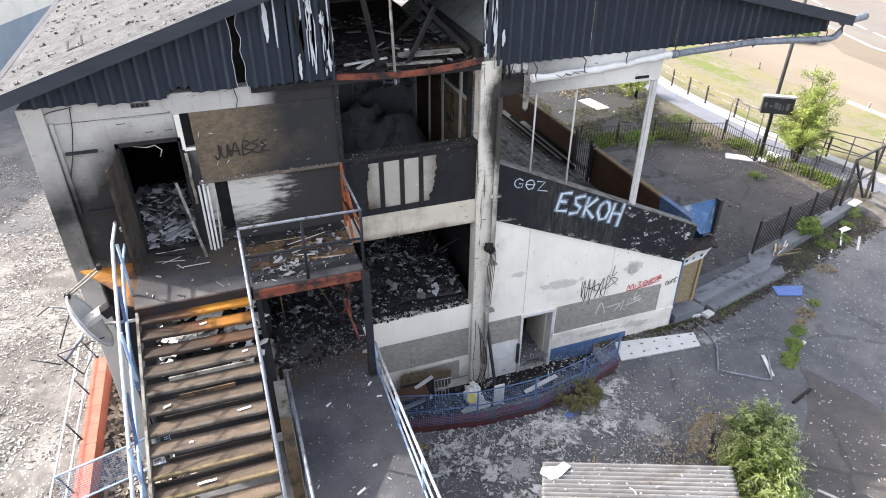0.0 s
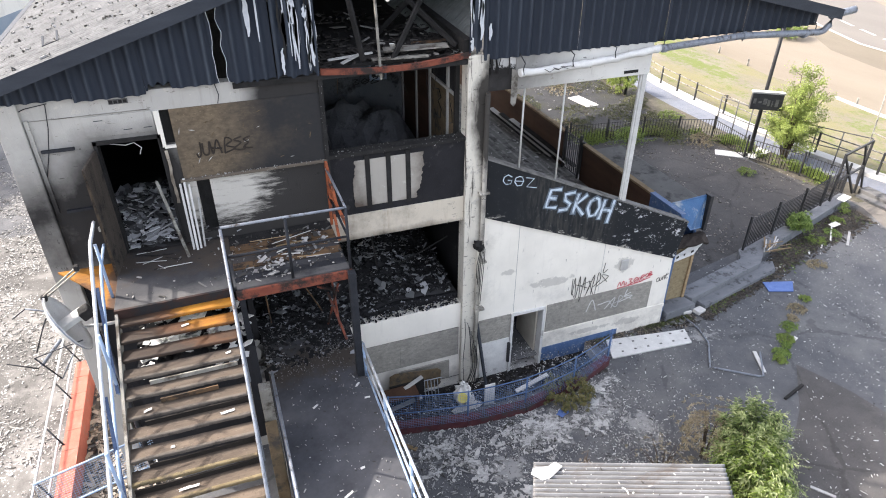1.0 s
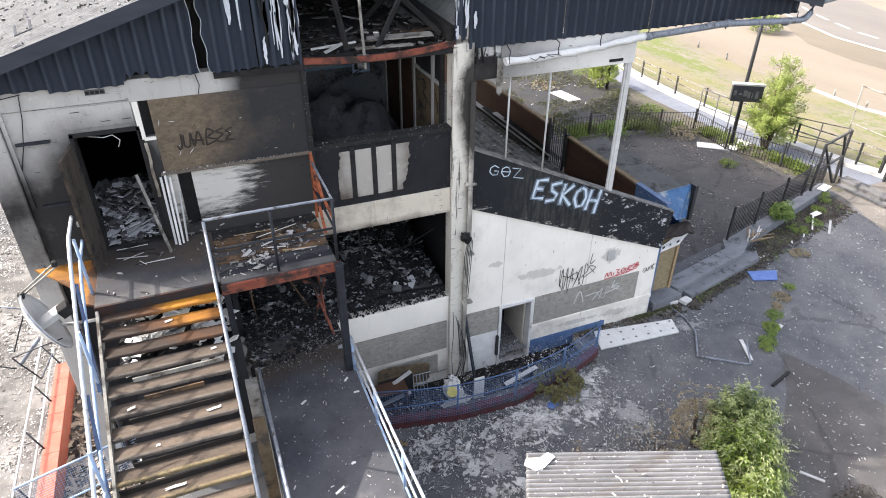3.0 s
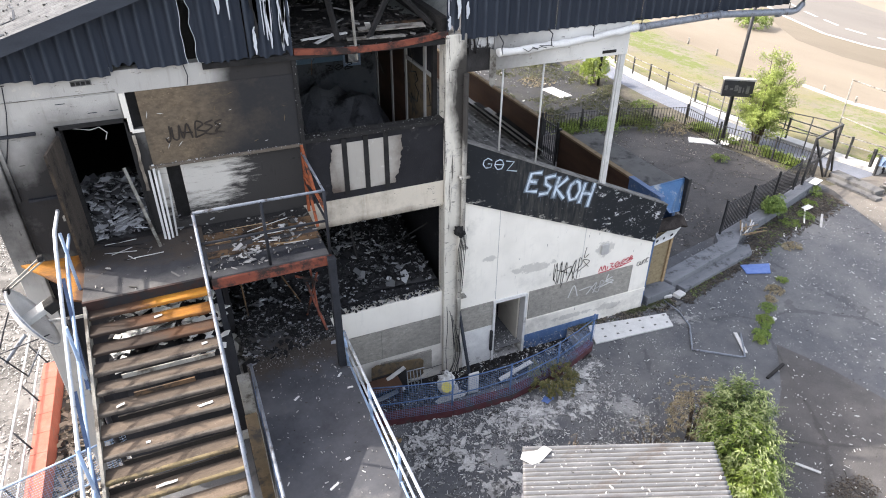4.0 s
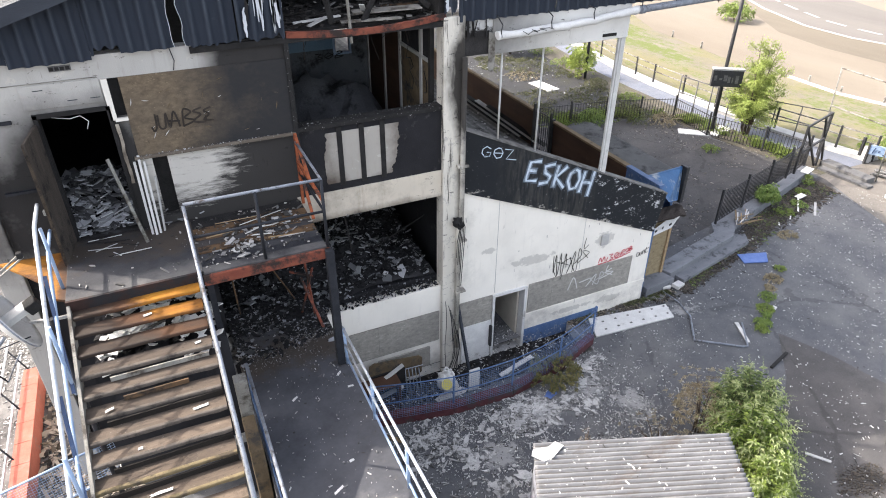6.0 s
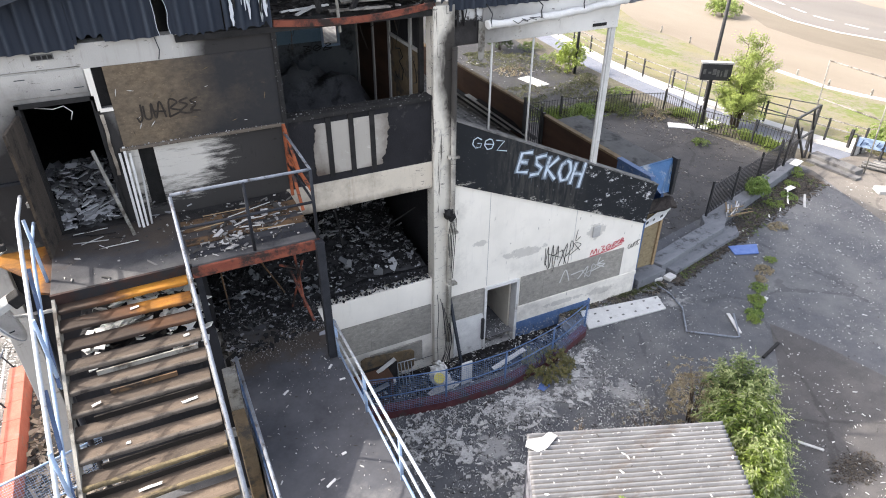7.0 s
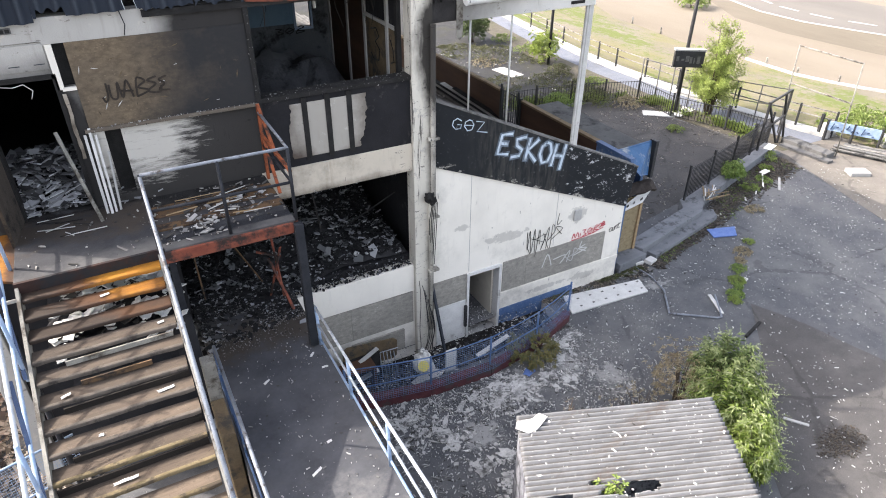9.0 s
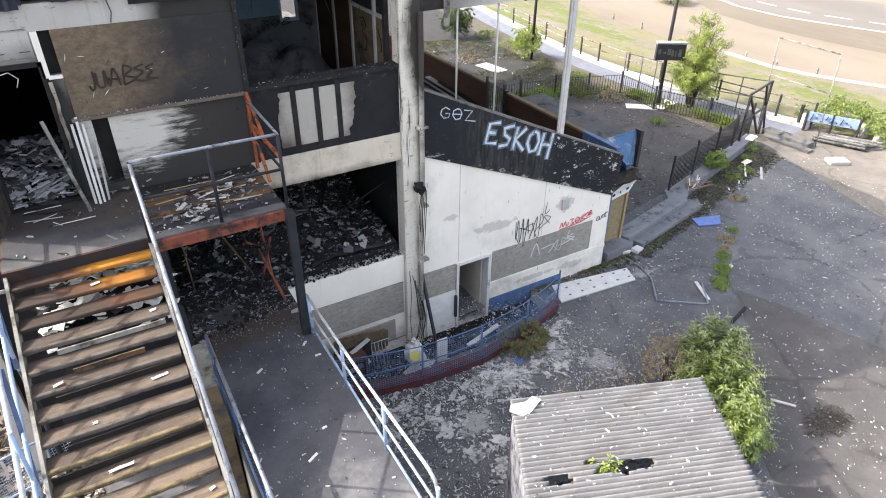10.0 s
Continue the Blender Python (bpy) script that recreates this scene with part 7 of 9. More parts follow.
scatter("board_shards", "trodden shards of grey board broken off the larger pieces", "debris", 1500, 2.6, 9.0, -4.9, -1.5, 0.008, M_YARDBOARD, lambda x, y: near_boards(x, y) * clump(x, y, 1.3, 0.35, 0.6), size=(0.008, 0.085), long=2.6, tilt=0.10, power=2.2)
scrap(6.95, -2.15, 0.02, 0.36, 0.26, 30, M_PLASTIC, "scrap of blue plastic on the asphalt")
panel = thing("panel_board", "long white panel with dark fixing marks lying on the ground", "panel", (10.5, -0.7, 0))
bm = B()
flat(bm, [(9.22, -0.90), (11.70, -1.10), (11.88, -0.55), (9.46, -0.18)], 0.015, 0.06)
part("sheet", bm, M_PAPER, panel, bevel=0.004)
for i in range(6):
    for j in range(2):
        x, y = 9.6 + 0.4 * i + 0.12 * j, -0.78 + 0.30 * j - 0.03 * i
        part("mark", boxed(x, x + 0.07, y, y + 0.05, 0.06, 0.064), M_SIGNBAR, panel, "dark fixing mark")
bm = B()
tube(bm, [(12.25, -0.02, 0.03), (12.3, -0.6, 0.03), (12.15, -1.25, 0.03), (11.5, -2.10, 0.03), (11.62, -2.16, 0.03), (12.5, -2.82, 0.03), (12.62, -2.85, 0.03), (13.22, -2.08, 0.04)], 0.028, 8)
one("bent_pipe", bm, M_STEEL, "bent grey pipe lying on the yard", "pipe")
bm = B()
bar(bm, (13.1, -2.0, 0.03), (12.75, -2.75, 0.03), 0.10, 0.03)
one("batten", bm, M_GREYBOARD, "pale grey batten lying on the yard", "batten")
bm = B()
flat(bm, [(15.62, 0.10), (16.36, -0.17), (16.75, 0.26), (15.80, 0.56)], 0.012, 0.05)
one("plastic_sheet", bm, M_PLASTIC, "blue plastic sheet lying on the asphalt", "sheet", bevel=0.01)
for x, y, s in ((12.45, 0.15, 0.32), (12.85, 0.02, 0.36)):
    bm = B()
    box(bm, -s / 2, s / 2, -s / 3, s / 3, 0, 0.12, Matrix.Translation((x, y, 0)) @ Euler((0.05, 0.1, x)).to_matrix().to_4x4())
    one("rubble_block", bm, M_GREYBOARD, "pale broken block at the corner of the stand", "block", "broken blocks", bevel=0.02)
bm = B()
bar(bm, (12.52, -3.70, 0.03), (13.31, -3.48, 0.05), 0.07, 0.05)
one("charred_beam", bm, M_CHAR, "short charred beam lying in the yard", "beam")
bm = B()
bar(bm, (11.0, -5.95, 0.03), (11.3, -6.35, 0.03), 0.07, 0.02)
one("batten", bm, M_GREYBOARD, "pale grey batten lying on the yard", "batten")
for x, y, turn in ((22.05, 9.1, -38), (23.2, 8.8, 15), (19.35, 17.6, 98)):
    bm = B()
    w = 0.7 if y < 12 else 0.85
    box(bm, -w, w, -0.6 * w + 0.12, 0.6 * w - 0.12, 0.01, 0.04, Matrix.Translation((x, y, 0)) @ Euler((0, 0, radians(turn))).to_matrix().to_4x4())
    one("white_sheet", bm, M_PAPER if y < 12 else M_GREYBOARD, "white board sheet lying by the railing", "sheet", "white sheets on the ground")
bm = B()
box(bm, -0.38, 0.38, -0.25, 0.25, 0, 0.16, Matrix.Translation((24.15, 0.85, 0)) @ Euler((0, 0, -0.5)).to_matrix().to_4x4())
one("concrete_slab", bm, M_PALECONC, "pale concrete slab on the sunlit yard", "slab", bevel=0.03)
bm = B()
bar(bm, (21.2, 2.0, 0.03), (20.3, 1.3, 0.03), 0.08, 0.02)
one("batten", bm, M_GREYBOARD, "pale grey board strip lying by the kerb", "batten")
# rubbish in the sunken strip
bag = thing("rubbish_bag", "white knotted plastic bag with a yellow lid in the sunken strip", "bag", (4.78, -0.95, -0.3))
bm = B()
bmesh.ops.create_icosphere(bm, subdivisions=4, radius=0.22)
for v in bm.verts:
    u = v.co.copy()
    pinch = 1.0 - 0.72 * min(max((u.z - 0.08) / 0.2, 0), 1)
    v.co = Vector((u.x * pinch, u.y * 0.9 * pinch, u.z * 1.5)) + u.normalized() * 0.07 * noise.fractal(u * 8, 1.0, 2.0, 3)
    v.co += Vector((4.78, -0.95, 0.30))
part("bag", bm, M_PAPER, bag)
bm = B()
tube(bm, [(4.78, -0.95, 0.56), (4.73, -0.96, 0.64), (4.68, -0.97, 0.70), (4.74, -0.98, 0.74), (4.79, -0.96, 0.66)], 0.035, 8)
part("knot", bm, M_PAPER, bag)
bm = B()
tube(bm, [Vector((4.66, -1.20, 0.42)), Vector((4.66, -1.20, 0.42)) + Vector((-0.33, -0.72, 0.62)) * 0.03], 0.125, 20)
part("lid", bm, surface("faded_yellow_plastic", (0.50, 0.42, 0.06), (0.62, 0.56, 0.16), 6, 60, 0.5), bag, "round yellow lid")
bm = B()
box(bm, 5.30, 5.58, -1.12, -1.07, -0.2, 0.52)
one("plastic_crate", bm, M_PAPER, "white plastic crate standing in the sunken strip", "crate", bevel=0.015)
scrap(4.85, -1.0, -0.2, 0.9, 0.5, 15, M_GREYBOARD, "tilted grey board in the sunken strip", tilt=(0.35, -0.2))
rack = thing("wire_rack", "white wire rack standing against the wall base", "rack", (4.2, -0.45, -0.3))
for k in range(5):
    bm = B()
    tube(bm, [(3.98 + 0.09 * k, -0.40, -0.28), (3.96 + 0.09 * k, -0.25, 0.72 - 0.04 * k)], 0.011, 6)
    part("rod", bm, M_WHITERAIL, rack)
for z in (0.1, 0.45):
    bm = B()
    tube(bm, [(3.93, -0.34, z), (4.42, -0.34, z - 0.03)], 0.011, 6)
    part("cross_rod", bm, M_WHITERAIL, rack)
for p, q, w, mat in (((2.5, -0.7, 0.25), (3.9, -0.35, 0.62), 0.10, M_GREYBOARD), ((2.6, -0.5, -0.2), (3.8, -0.6, 0.2), 0.12, M_GREYBOARD), ((6.3, -0.9, -0.2), (7.3, -0.75, -0.05), 0.12, M_PAPER), ((2.4, -1.3, 0.08), (3.2, -2.0, 0.03), 0.10, M_CAP), ((2.3, -2.6, 0.05), (2.9, -3.0, 0.02), 0.3, M_CAP)):
    bm = B()
    bar(bm, p, q, w, 0.03)
    one("plank", bm, mat, "weathered plank thrown down by the fence", "plank", "planks by the fence")
bm = B()
box(bm, 3.05, 3.95, -0.35, -0.30, -0.3, 0.5)
one("wall_opening_board", bm, M_CHAR, "dark hollow board against the wall base", "board")
# pieces on the stair and deck
for x, y, k, w in ((-0.45, 0, 7, 0.24), (-1.15, 0, 10, 0.32), (-1.6, 0, 6, 0.14), (-1.5, 0, 12, 0.12), (-0.25, 0, 12, 0.08), (-0.9, 0, 2, 0.14), (-1.3, 0, 8, 0.07), (-0.7, 0, 13, 0.09), (-0.3, 0, 4, 0.10)):
    yy, zz = nose(k)
    scrap(x, yy + 0.12, zz + 0.012, w, 0.055, rnd.uniform(-8, 20), M_PAPER if w > 0.2 else M_GREYBOARD, "pale splinter of board on a stair tread", "splinter", thick=0.008, group="splinters on the stair")
for x, y, w in ((1.50, -4.3, 0.09), (1.15, -4.75, 0.20), (1.9, -2.3, 0.14), (2.0, -2.7, 0.12), (1.0, -2.6, 0.14)):
    scrap(x, y, DECK + 0.004, w, 0.05, rnd.uniform(-30, 60), M_PAPER, "white scrap of board lying on the deck", "splinter", thick=0.008, group="scraps on the deck")

# ---- graffiti ----
GLYPH = {"G": [[(0.9, 0.8), (0.5, 1), (0.1, 0.75), (0, 0.35), (0.3, 0), (0.8, 0.1), (0.9, 0.45), (0.5, 0.45)]],
         "O": [[(0.5, 1), (0.1, 0.8), (0, 0.4), (0.3, 0), (0.75, 0.1), (0.95, 0.55), (0.75, 0.95), (0.5, 1)]],
         "Z": [[(0, 1), (0.85, 0.95), (0.1, 0.05), (1.15, 0.0)]],
         "E": [[(0.9, 1), (0.15, 0.9), (0.0, 0.0), (0.8, 0.05)], [(0.1, 0.5), (0.65, 0.52)]],
         "S": [[(0.9, 1), (0.2, 0.85), (0.3, 0.55), (0.75, 0.4), (0.6, 0.1), (0.0, 0.0)]],
         "K": [[(0.1, 1), (0.0, 0.0)], [(0.8, 1), (0.08, 0.45), (0.85, 0.0)]],
         "H": [[(0.15, 1), (0.0, 0.0)], [(0.95, 1.1), (0.8, -0.15)], [(0.08, 0.5), (0.85, 0.5)]]}


def strokes(bm, lines, o, u, v, w, y0):
    """Ribbons of paint on a wall: points (a, b) lie at o + a u + b v."""
    for line in lines:
        pts = [Vector((o[0] + a * u[0] + b * v[0], o[1] + a * u[1] + b * v[1])) for a, b in line]
        rows = []
        for i, p in enumerate(pts):
            a, b = pts[max(i - 1, 0)], pts[min(i + 1, len(pts) - 1)]
            way = (b - a).normalized() if (b - a).length > 1e-6 else Vector((1, 0))
            end = way * w * 0.3 * ((i == len(pts) - 1) - (i == 0))
            side = Vector((-way.y, way.x)) * w / 2
            y = y0 - 0.0005 * i
            rows.append([bm.verts.new((q.x, yy, q.y)) for yy in (y - 0.004, y) for q in (p + end - side, p + end + side)])
        for a, b in zip(rows, rows[1:]):
            bm.faces.new([a[0], b[0], b[1], a[1]])
            bm.faces.new([a[2], a[3], b[3], b[2]])
            bm.faces.new([a[0], a[2], b[2], b[0]])
            bm.faces.new([a[1], b[1], b[3], a[3]])
        for a in (rows[0], rows[-1]):
            bm.faces.new([a[0], a[1], a[3], a[2]])


def word(text, x0, z0, step, u, v, w, mat, label, y0=-0.042):
    t = thing("graffiti", label, "graffiti", (x0, y0, z0))
    for k, c in enumerate(text):
        o = (x0 + step[0] * k, z0 + step[1] * k)
        bm = B()
        strokes(bm, GLYPH[c][:1], o, u, v, w, y0 - 0.003)
        ob = part("letter", bm, mat, t)
        for line in GLYPH[c][1:]:
            bm = B()
            strokes(bm, [line], o, u, v, w, y0 - 0.006)
            part("stroke", bm, mat, ob)
        if w > 0.04:
            for line in GLYPH[c]:
                bm = B()
                strokes(bm, [line], o, u, v, w * 2.3, y0)
                part("overspray", bm, M_OVERSPRAY, ob)
            for i in range(2):
                xx, zz = o[0] + rnd.uniform(0.02, 0.32), o[1] - 0.05
                bm = B()
                slab(bm, [(xx, zz - rnd.uniform(0.06, 0.22)), (xx + 0.008, zz - 0.05), (xx + 0.012, zz + 0.1), (xx, zz + 0.1)], y0 - 0.002, y0 - 0.001)
                part("drip", bm, M_OVERSPRAY, ob)
    return t


word("ESKOH", 7.13, 4.70, (0.385, -0.150), (0.34, -0.10), (0.07, 0.50), 0.066, M_SPRAY_W, "white sprayed letters ESKOH on the black parapet")
w2 = word("GOZ", 5.98, 5.50, (0.29, -0.085), (0.24, -0.05), (0.0, 0.24), 0.024, M_SPRAY_W, "thin white sprayed letters GOZ on the black parapet")
bm = B()
strokes(bm, [[(0.1, 0.5), (0.9, 0.5)]], (6.27, 5.415), (0.24, -0.05), (0, 0.24), 0.02, -0.0425)
part("letter_bar", bm, M_SPRAY_W, w2)


def tag(lines, x0, x1, z0, z1, w, mat, label, y0, drop=0.0, steps=5):
    """A hand-drawn tag: each line is a smooth stroke through points of a unit box."""
    t = thing("graffiti", label, "graffiti", (x0, y0, z0))
    for k, line in enumerate(lines):
        pts = []
        n = len(line)
        for i in range(n - 1):
            p0, p1, p2, p3 = (line[max(min(i + d, n - 1), 0)] for d in (-1, 0, 1, 2))
            for j in range(steps):
                u = j / steps
                pts.append(tuple(0.5 * (2 * b + (c - a) * u + (2 * a - 5 * b + 4 * c - d) * u * u + (3 * b - a - 3 * c + d) * u ** 3) for a, b, c, d in zip(p0, p1, p2, p3)))
        pts.append(line[-1])
        bm = B()
        strokes(bm, [[(x0 + (x1 - x0) * a, z0 + (z1 - z0) * b - drop * a) for a, b in pts]], (0, 0), (1, 0), (0, 1), w, y0 - 0.002 * (k % 2))
        part("stroke", bm, mat, t)
    return t


JAGGED = [[(0.0, 0.9), (0.02, 0.15), (0.07, 0.95), (0.13, 0.0), (0.20, 1.0), (0.24, -0.2), (0.33, 0.95), (0.36, 0.35)], [(0.24, 0.55), (0.52, 0.70), (0.40, 0.05), (0.60, 1.0), (0.55, 0.1)], [(0.46, 0.75), (0.66, 0.05), (0.70, 1.05), (0.78, 0.80), (0.60, 0.45)], [(0.70, 0.45), (1.0, 0.85), (0.80, 0.95), (0.98, 0.62)], [(0.86, 1.5), (0.83, 1.05), (0.95, 1.2)], [(0.04, 0.2), (0.22, -0.25), (0.46, 0.0), (0.62, -0.05)], [(0.10, 0.62), (0.44, 0.42)]]
ROUND = [[(0.0, 0.1), (0.05, 0.8), (0.10, 0.15), (0.16, 0.85), (0.20, 0.1)], [(0.25, 0.1), (0.26, 0.55)], [(0.32, 0.9), (0.42, 0.85), (0.36, 0.5), (0.44, 0.25), (0.33, 0.05)], [(0.55, 0.95), (0.48, 0.5), (0.54, 0.1), (0.62, 0.5), (0.55, 0.95)], [(0.50, 0.3), (0.64, 0.7)], [(0.66, 0.1), (0.72, 1.0), (0.80, 0.85), (0.68, 0.5), (0.81, 0.3), (0.66, 0.05)], [(0.82, 0.8), (0.88, 1.1), (0.92, 0.7), (0.84, 0.5), (0.95, 0.9)], [(0.94, 0.6), (0.95, 1.25), (1.01, 1.05), (0.95, 0.9), (1.03, 0.75), (0.94, 0.6)], [(0.0, -0.12), (0.5, -0.05), (0.98, 0.35)]]
SCRAWL = [[(0.20, 0.75), (0.05, 0.7), (0.02, 0.2), (0.20, 0.1), (0.28, 0.75), (0.28, 0.2), (0.42, 0.2), (0.45, 0.8)], [(0.55, 0.1), (0.57, 0.75), (0.70, 0.7), (0.72, 0.1)], [(0.85, 1.1), (0.83, 0.2), (0.98, 0.2)], [(0.72, 0.8), (1.04, 0.9)]]
CURLY = [[(0.0, 0.2), (0.03, -0.05), (0.08, 0.2), (0.09, 0.95)], [(0.13, 0.85), (0.13, 0.15), (0.22, 0.1), (0.26, 0.95), (0.30, 0.05), (0.40, 1.0), (0.46, 0.05)], [(0.28, 0.45), (0.47, 0.35)], [(0.52, 0.0), (0.56, 1.0), (0.68, 0.8), (0.56, 0.5), (0.72, 0.25), (0.52, 0.0)], [(0.86, 0.95), (0.72, 0.8), (0.84, 0.55), (0.70, 0.2), (0.88, 0.05), (0.92, 0.4)], [(1.02, 0.9), (0.90, 0.75), (0.98, 0.5), (0.88, 0.2), (1.04, 0.1)]]
tag(JAGGED, 8.20, 9.30, 1.72, 2.42, 0.016, M_SPRAY_K, "black jagged unreadable tag on the white wall", -0.004, 0.14)
tag(ROUND, 9.66, 10.72, 1.72, 1.93, 0.022, M_SPRAY_R, "red rounded unreadable tag on the white wall", -0.004, -0.03)
tag(SCRAWL, 10.94, 11.32, 1.58, 1.76, 0.015, M_SPRAY_K, "small black scrawl on the white wall", -0.004, -0.05)
tag([[(a * 1.0, b * 0.8) for a, b in line] for line in JAGGED[1:5]] + [[(0.0, 0.1), (0.10, 0.9), (0.2, 0.1)]], 8.75, 10.2, 1.10, 1.56, 0.030, M_GREYBOARD, "faded pale tag on the boarded window", -0.024, 0.08)
tag(CURLY, -0.22, 0.72, 7.10, 7.38, 0.030, surface("faded_black_spray", (0.014, 0.012, 0.011), (0.050, 0.040, 0.032), 9, 90, 0.7), "black curly tag on the smoke-darkened chipboard", -0.024, -0.02)
tag(ROUND[2:6], 3.2, 4.6, 6.72, 6.88, 0.022, M_SPRAY_K, "black tag on the back wall of the burnt room", Y1 - 0.03, 0.0)

# ---- kerb, railings, gate ----
bm = B()
flat(bm, [(13.10, 0.05), (16.6, 0.86), (16.9, 1.30), (16.5, 1.45), (13.0, 0.55)], 0.0, 0.15)
structure("kerb", bm, M_KERB, "worn concrete kerb step along the terrace yard", "kerb", 0.015)
bm = B()
flat(bm, [(12.76, 0.30), (16.15, 1.14), (16.9, 1.72), (23.0, 3.68), (23.0, 4.22), (16.1, 2.08), (15.75, 1.60), (12.55, 0.80)], 0.0, 0.34)
structure("kerb", bm, M_KERB, "upper concrete kerb step carrying the railing", "kerb", 0.02)
bm = B()
flat(bm, [(11.6, -0.02), (12.74, 0.10), (12.53, 0.85), (11.6, 0.85)], 0.0, 0.30)
structure("kerb", bm, M_KERB, "grey concrete pad at the foot of the stand wall", "kerb", 0.02)


def rail_fence(name, pts, h, z0, label, gap=0.125, mat=M_BLACKRAIL):
    t = thing(name, label, "railing", (*pts[0], z0))
    bm = B()
    tube(bm, [(0, 0, 0.06), (0, 0, h - 0.02)], 0.014, 5)
    bar_mesh = mesh_of(bm, "bar", mat)
    bm = B()
    box(bm, -0.03, 0.03, -0.03, 0.03, -0.05, h + 0.12)
    post_mesh = mesh_of(bm, "post", mat)
    for (p, q) in zip(pts, pts[1:]):
        p, q = Vector((*p, z0)), Vector((*q, z0))
        n = max(1, round((q - p).length / 1.9))
        for i in range(n + 1):
            ob = part("post", post_mesh, None, t)
            ob.location = p.lerp(q, i / n)
        for z in (0.08, h - 0.06):
            bm = B()
            bar(bm, p + Vector((0, 0, z)), q + Vector((0, 0, z)), 0.03, 0.02)
            part("rail", bm, mat, t)
        n = max(2, round((q - p).length / gap))
        for i in range(1, n):
            ob = part("bar", bar_mesh, None, t)
            ob.location = p.lerp(q, i / n)
    return t


rail_fence("railing", [(16.18, 1.98), (19.6, 2.98), (22.9, 4.02)], 1.17, 0.34, "black bar railing on the kerb", 0.11)
rail_fence("railing", [(15.6, 12.6), (19.3, 12.1), (22.5, 11.0)], 1.0, 0.0, "black bar railing across the terrace yard", 0.14)
rail_fence("railing", [(22.5, 11.0), (22.3, 8.6), (23.2, 6.3), (23.7, 4.6)], 1.0, 0.0, "black bar railing along the path", 0.14)
rail_fence("railing", [(11.42, 5.3), (11.42, 6.28)], 1.42, 2.30, "short black gate railing at the terrace gap", 0.12)
gate = thing("gate_frame", "dark leaning gate frame at the end of the railing", "gate", (23.4, 4.4, 0))
for p, q in (((21.9, 3.66, 0.2), (21.9, 3.66, 2.3)), ((24.04, 4.3, 0.0), (24.04, 4.3, 2.3)), ((21.9, 3.66, 2.27), (24.04, 4.3, 2.27)), ((21.95, 3.7, 2.2), (23.8, 4.2, 0.1)), ((23.5, 4.14, 2.2), (24.75, 4.56, 0.05)), ((21.9, 3.66, 1.2), (24.04, 4.3, 1.2))):
    bm = B()
    bar(bm, p, q, 0.07, 0.07)
    part("bar", bm, M_BLACKRAIL, gate)
goal = thing("goal_frame", "tall white tube frame standing on the sunlit yard", "frame", (25, 2.3, 0))
for p, q in (((24.9, 2.25, 0), (24.75, 2.35, 3.75)), ((25.0, 5.0, 0), (24.9, 5.1, 3.75)), ((24.75, 2.35, 3.72), (24.9, 5.1, 3.72)), ((24.82, 2.3, 2.2), (24.95, 5.05, 2.2))):
    bm = B()
    tube(bm, [p, q], 0.028, 8)
    part("tube", bm, M_STRINGER, goal)
track_rail = thing("track_railing", "grey post-and-rail fence along the track wall", "railing", (25, 10, 0))
along = [Vector((x + 1.45, y, 0)) for x, y in PATHX[0:7]]
for p, q in zip(along, along[1:]):
    n = max(1, round((q - p).length / 2.0))
    for i in range(n):
        bm = B()
        a = p.lerp(q, i / n)
        box(bm, a.x - 0.035, a.x + 0.035, a.y - 0.035, a.y + 0.035, 0, 1.15)
        part("post", bm, M_BLACKRAIL, track_rail)
    for z in (0.75, 1.08):
        bm = B()
        bar(bm, p + Vector((0, 0, z)), q + Vector((0, 0, z)), 0.035, 0.05)
        part("rail", bm, M_STRINGER, track_rail)
mesh_rail = thing("frame_fence", "open grey steel frame fence beside the path", "fence", (23.5, 8, 0))
fpts = [Vector((23.43, 11.85, 0)), Vector((23.58, 10.9, 0)), Vector((23.71, 10.1, 0)), Vector((23.95, 9.2, 0)), Vector((24.23, 8.36, 0)), Vector((24.66, 7.28, 0)), Vector((25.15, 6.4, 0)), Vector((25.70, 5.45, 0))]
for a in fpts:
    bm = B()
    tube(bm, [a, a + Vector((0, 0, 1.7))], 0.03, 6)
    part("post", bm, M_TERRACE, mesh_rail)
for a, b in zip(fpts, fpts[1:]):
    for z in (1.68, 0.9):
        bm = B()
        tube(bm, [a + Vector((0, 0, z)), b + Vector((0, 0, z))], 0.022, 6)
        part("rail", bm, M_TERRACE, mesh_rail)
barrier = thing("barrier_board", "pale blue painted board on dark posts by the track", "barrier", (26.5, 2.8, 0))
p0, p1 = Vector((26.05, 3.60, 0)), Vector((26.95, 1.85, 0))
bm = B()
bar(bm, p0 + Vector((0, 0, 0.66)), p1 + Vector((0, 0, 0.66)), 0.05, 0.40)
board = part("board", bm, M_PALEBLUE, barrier, "pale blue board with dark scribbles")
for j in range(9):
    c = p0.lerp(p1, 0.08 + 0.095 * j)
    bm = B()
    bar(bm, c + Vector((-0.035, -0.015, 0.52 + 0.1 * (j % 2))), c + Vector((-0.035, -0.10, 0.80 - 0.12 * (j % 3))), 0.012, 0.04)
    part("paint_mark", bm, M_NAVY, board, "dark blue paint mark")
for u in (0.0, 0.5, 1.0):
    c = p0.lerp(p1, u)
    part("post", boxed(c.x - 0.04, c.x + 0.04, c.y - 0.04, c.y + 0.04, 0, 0.9), M_BLACKRAIL, barrier)
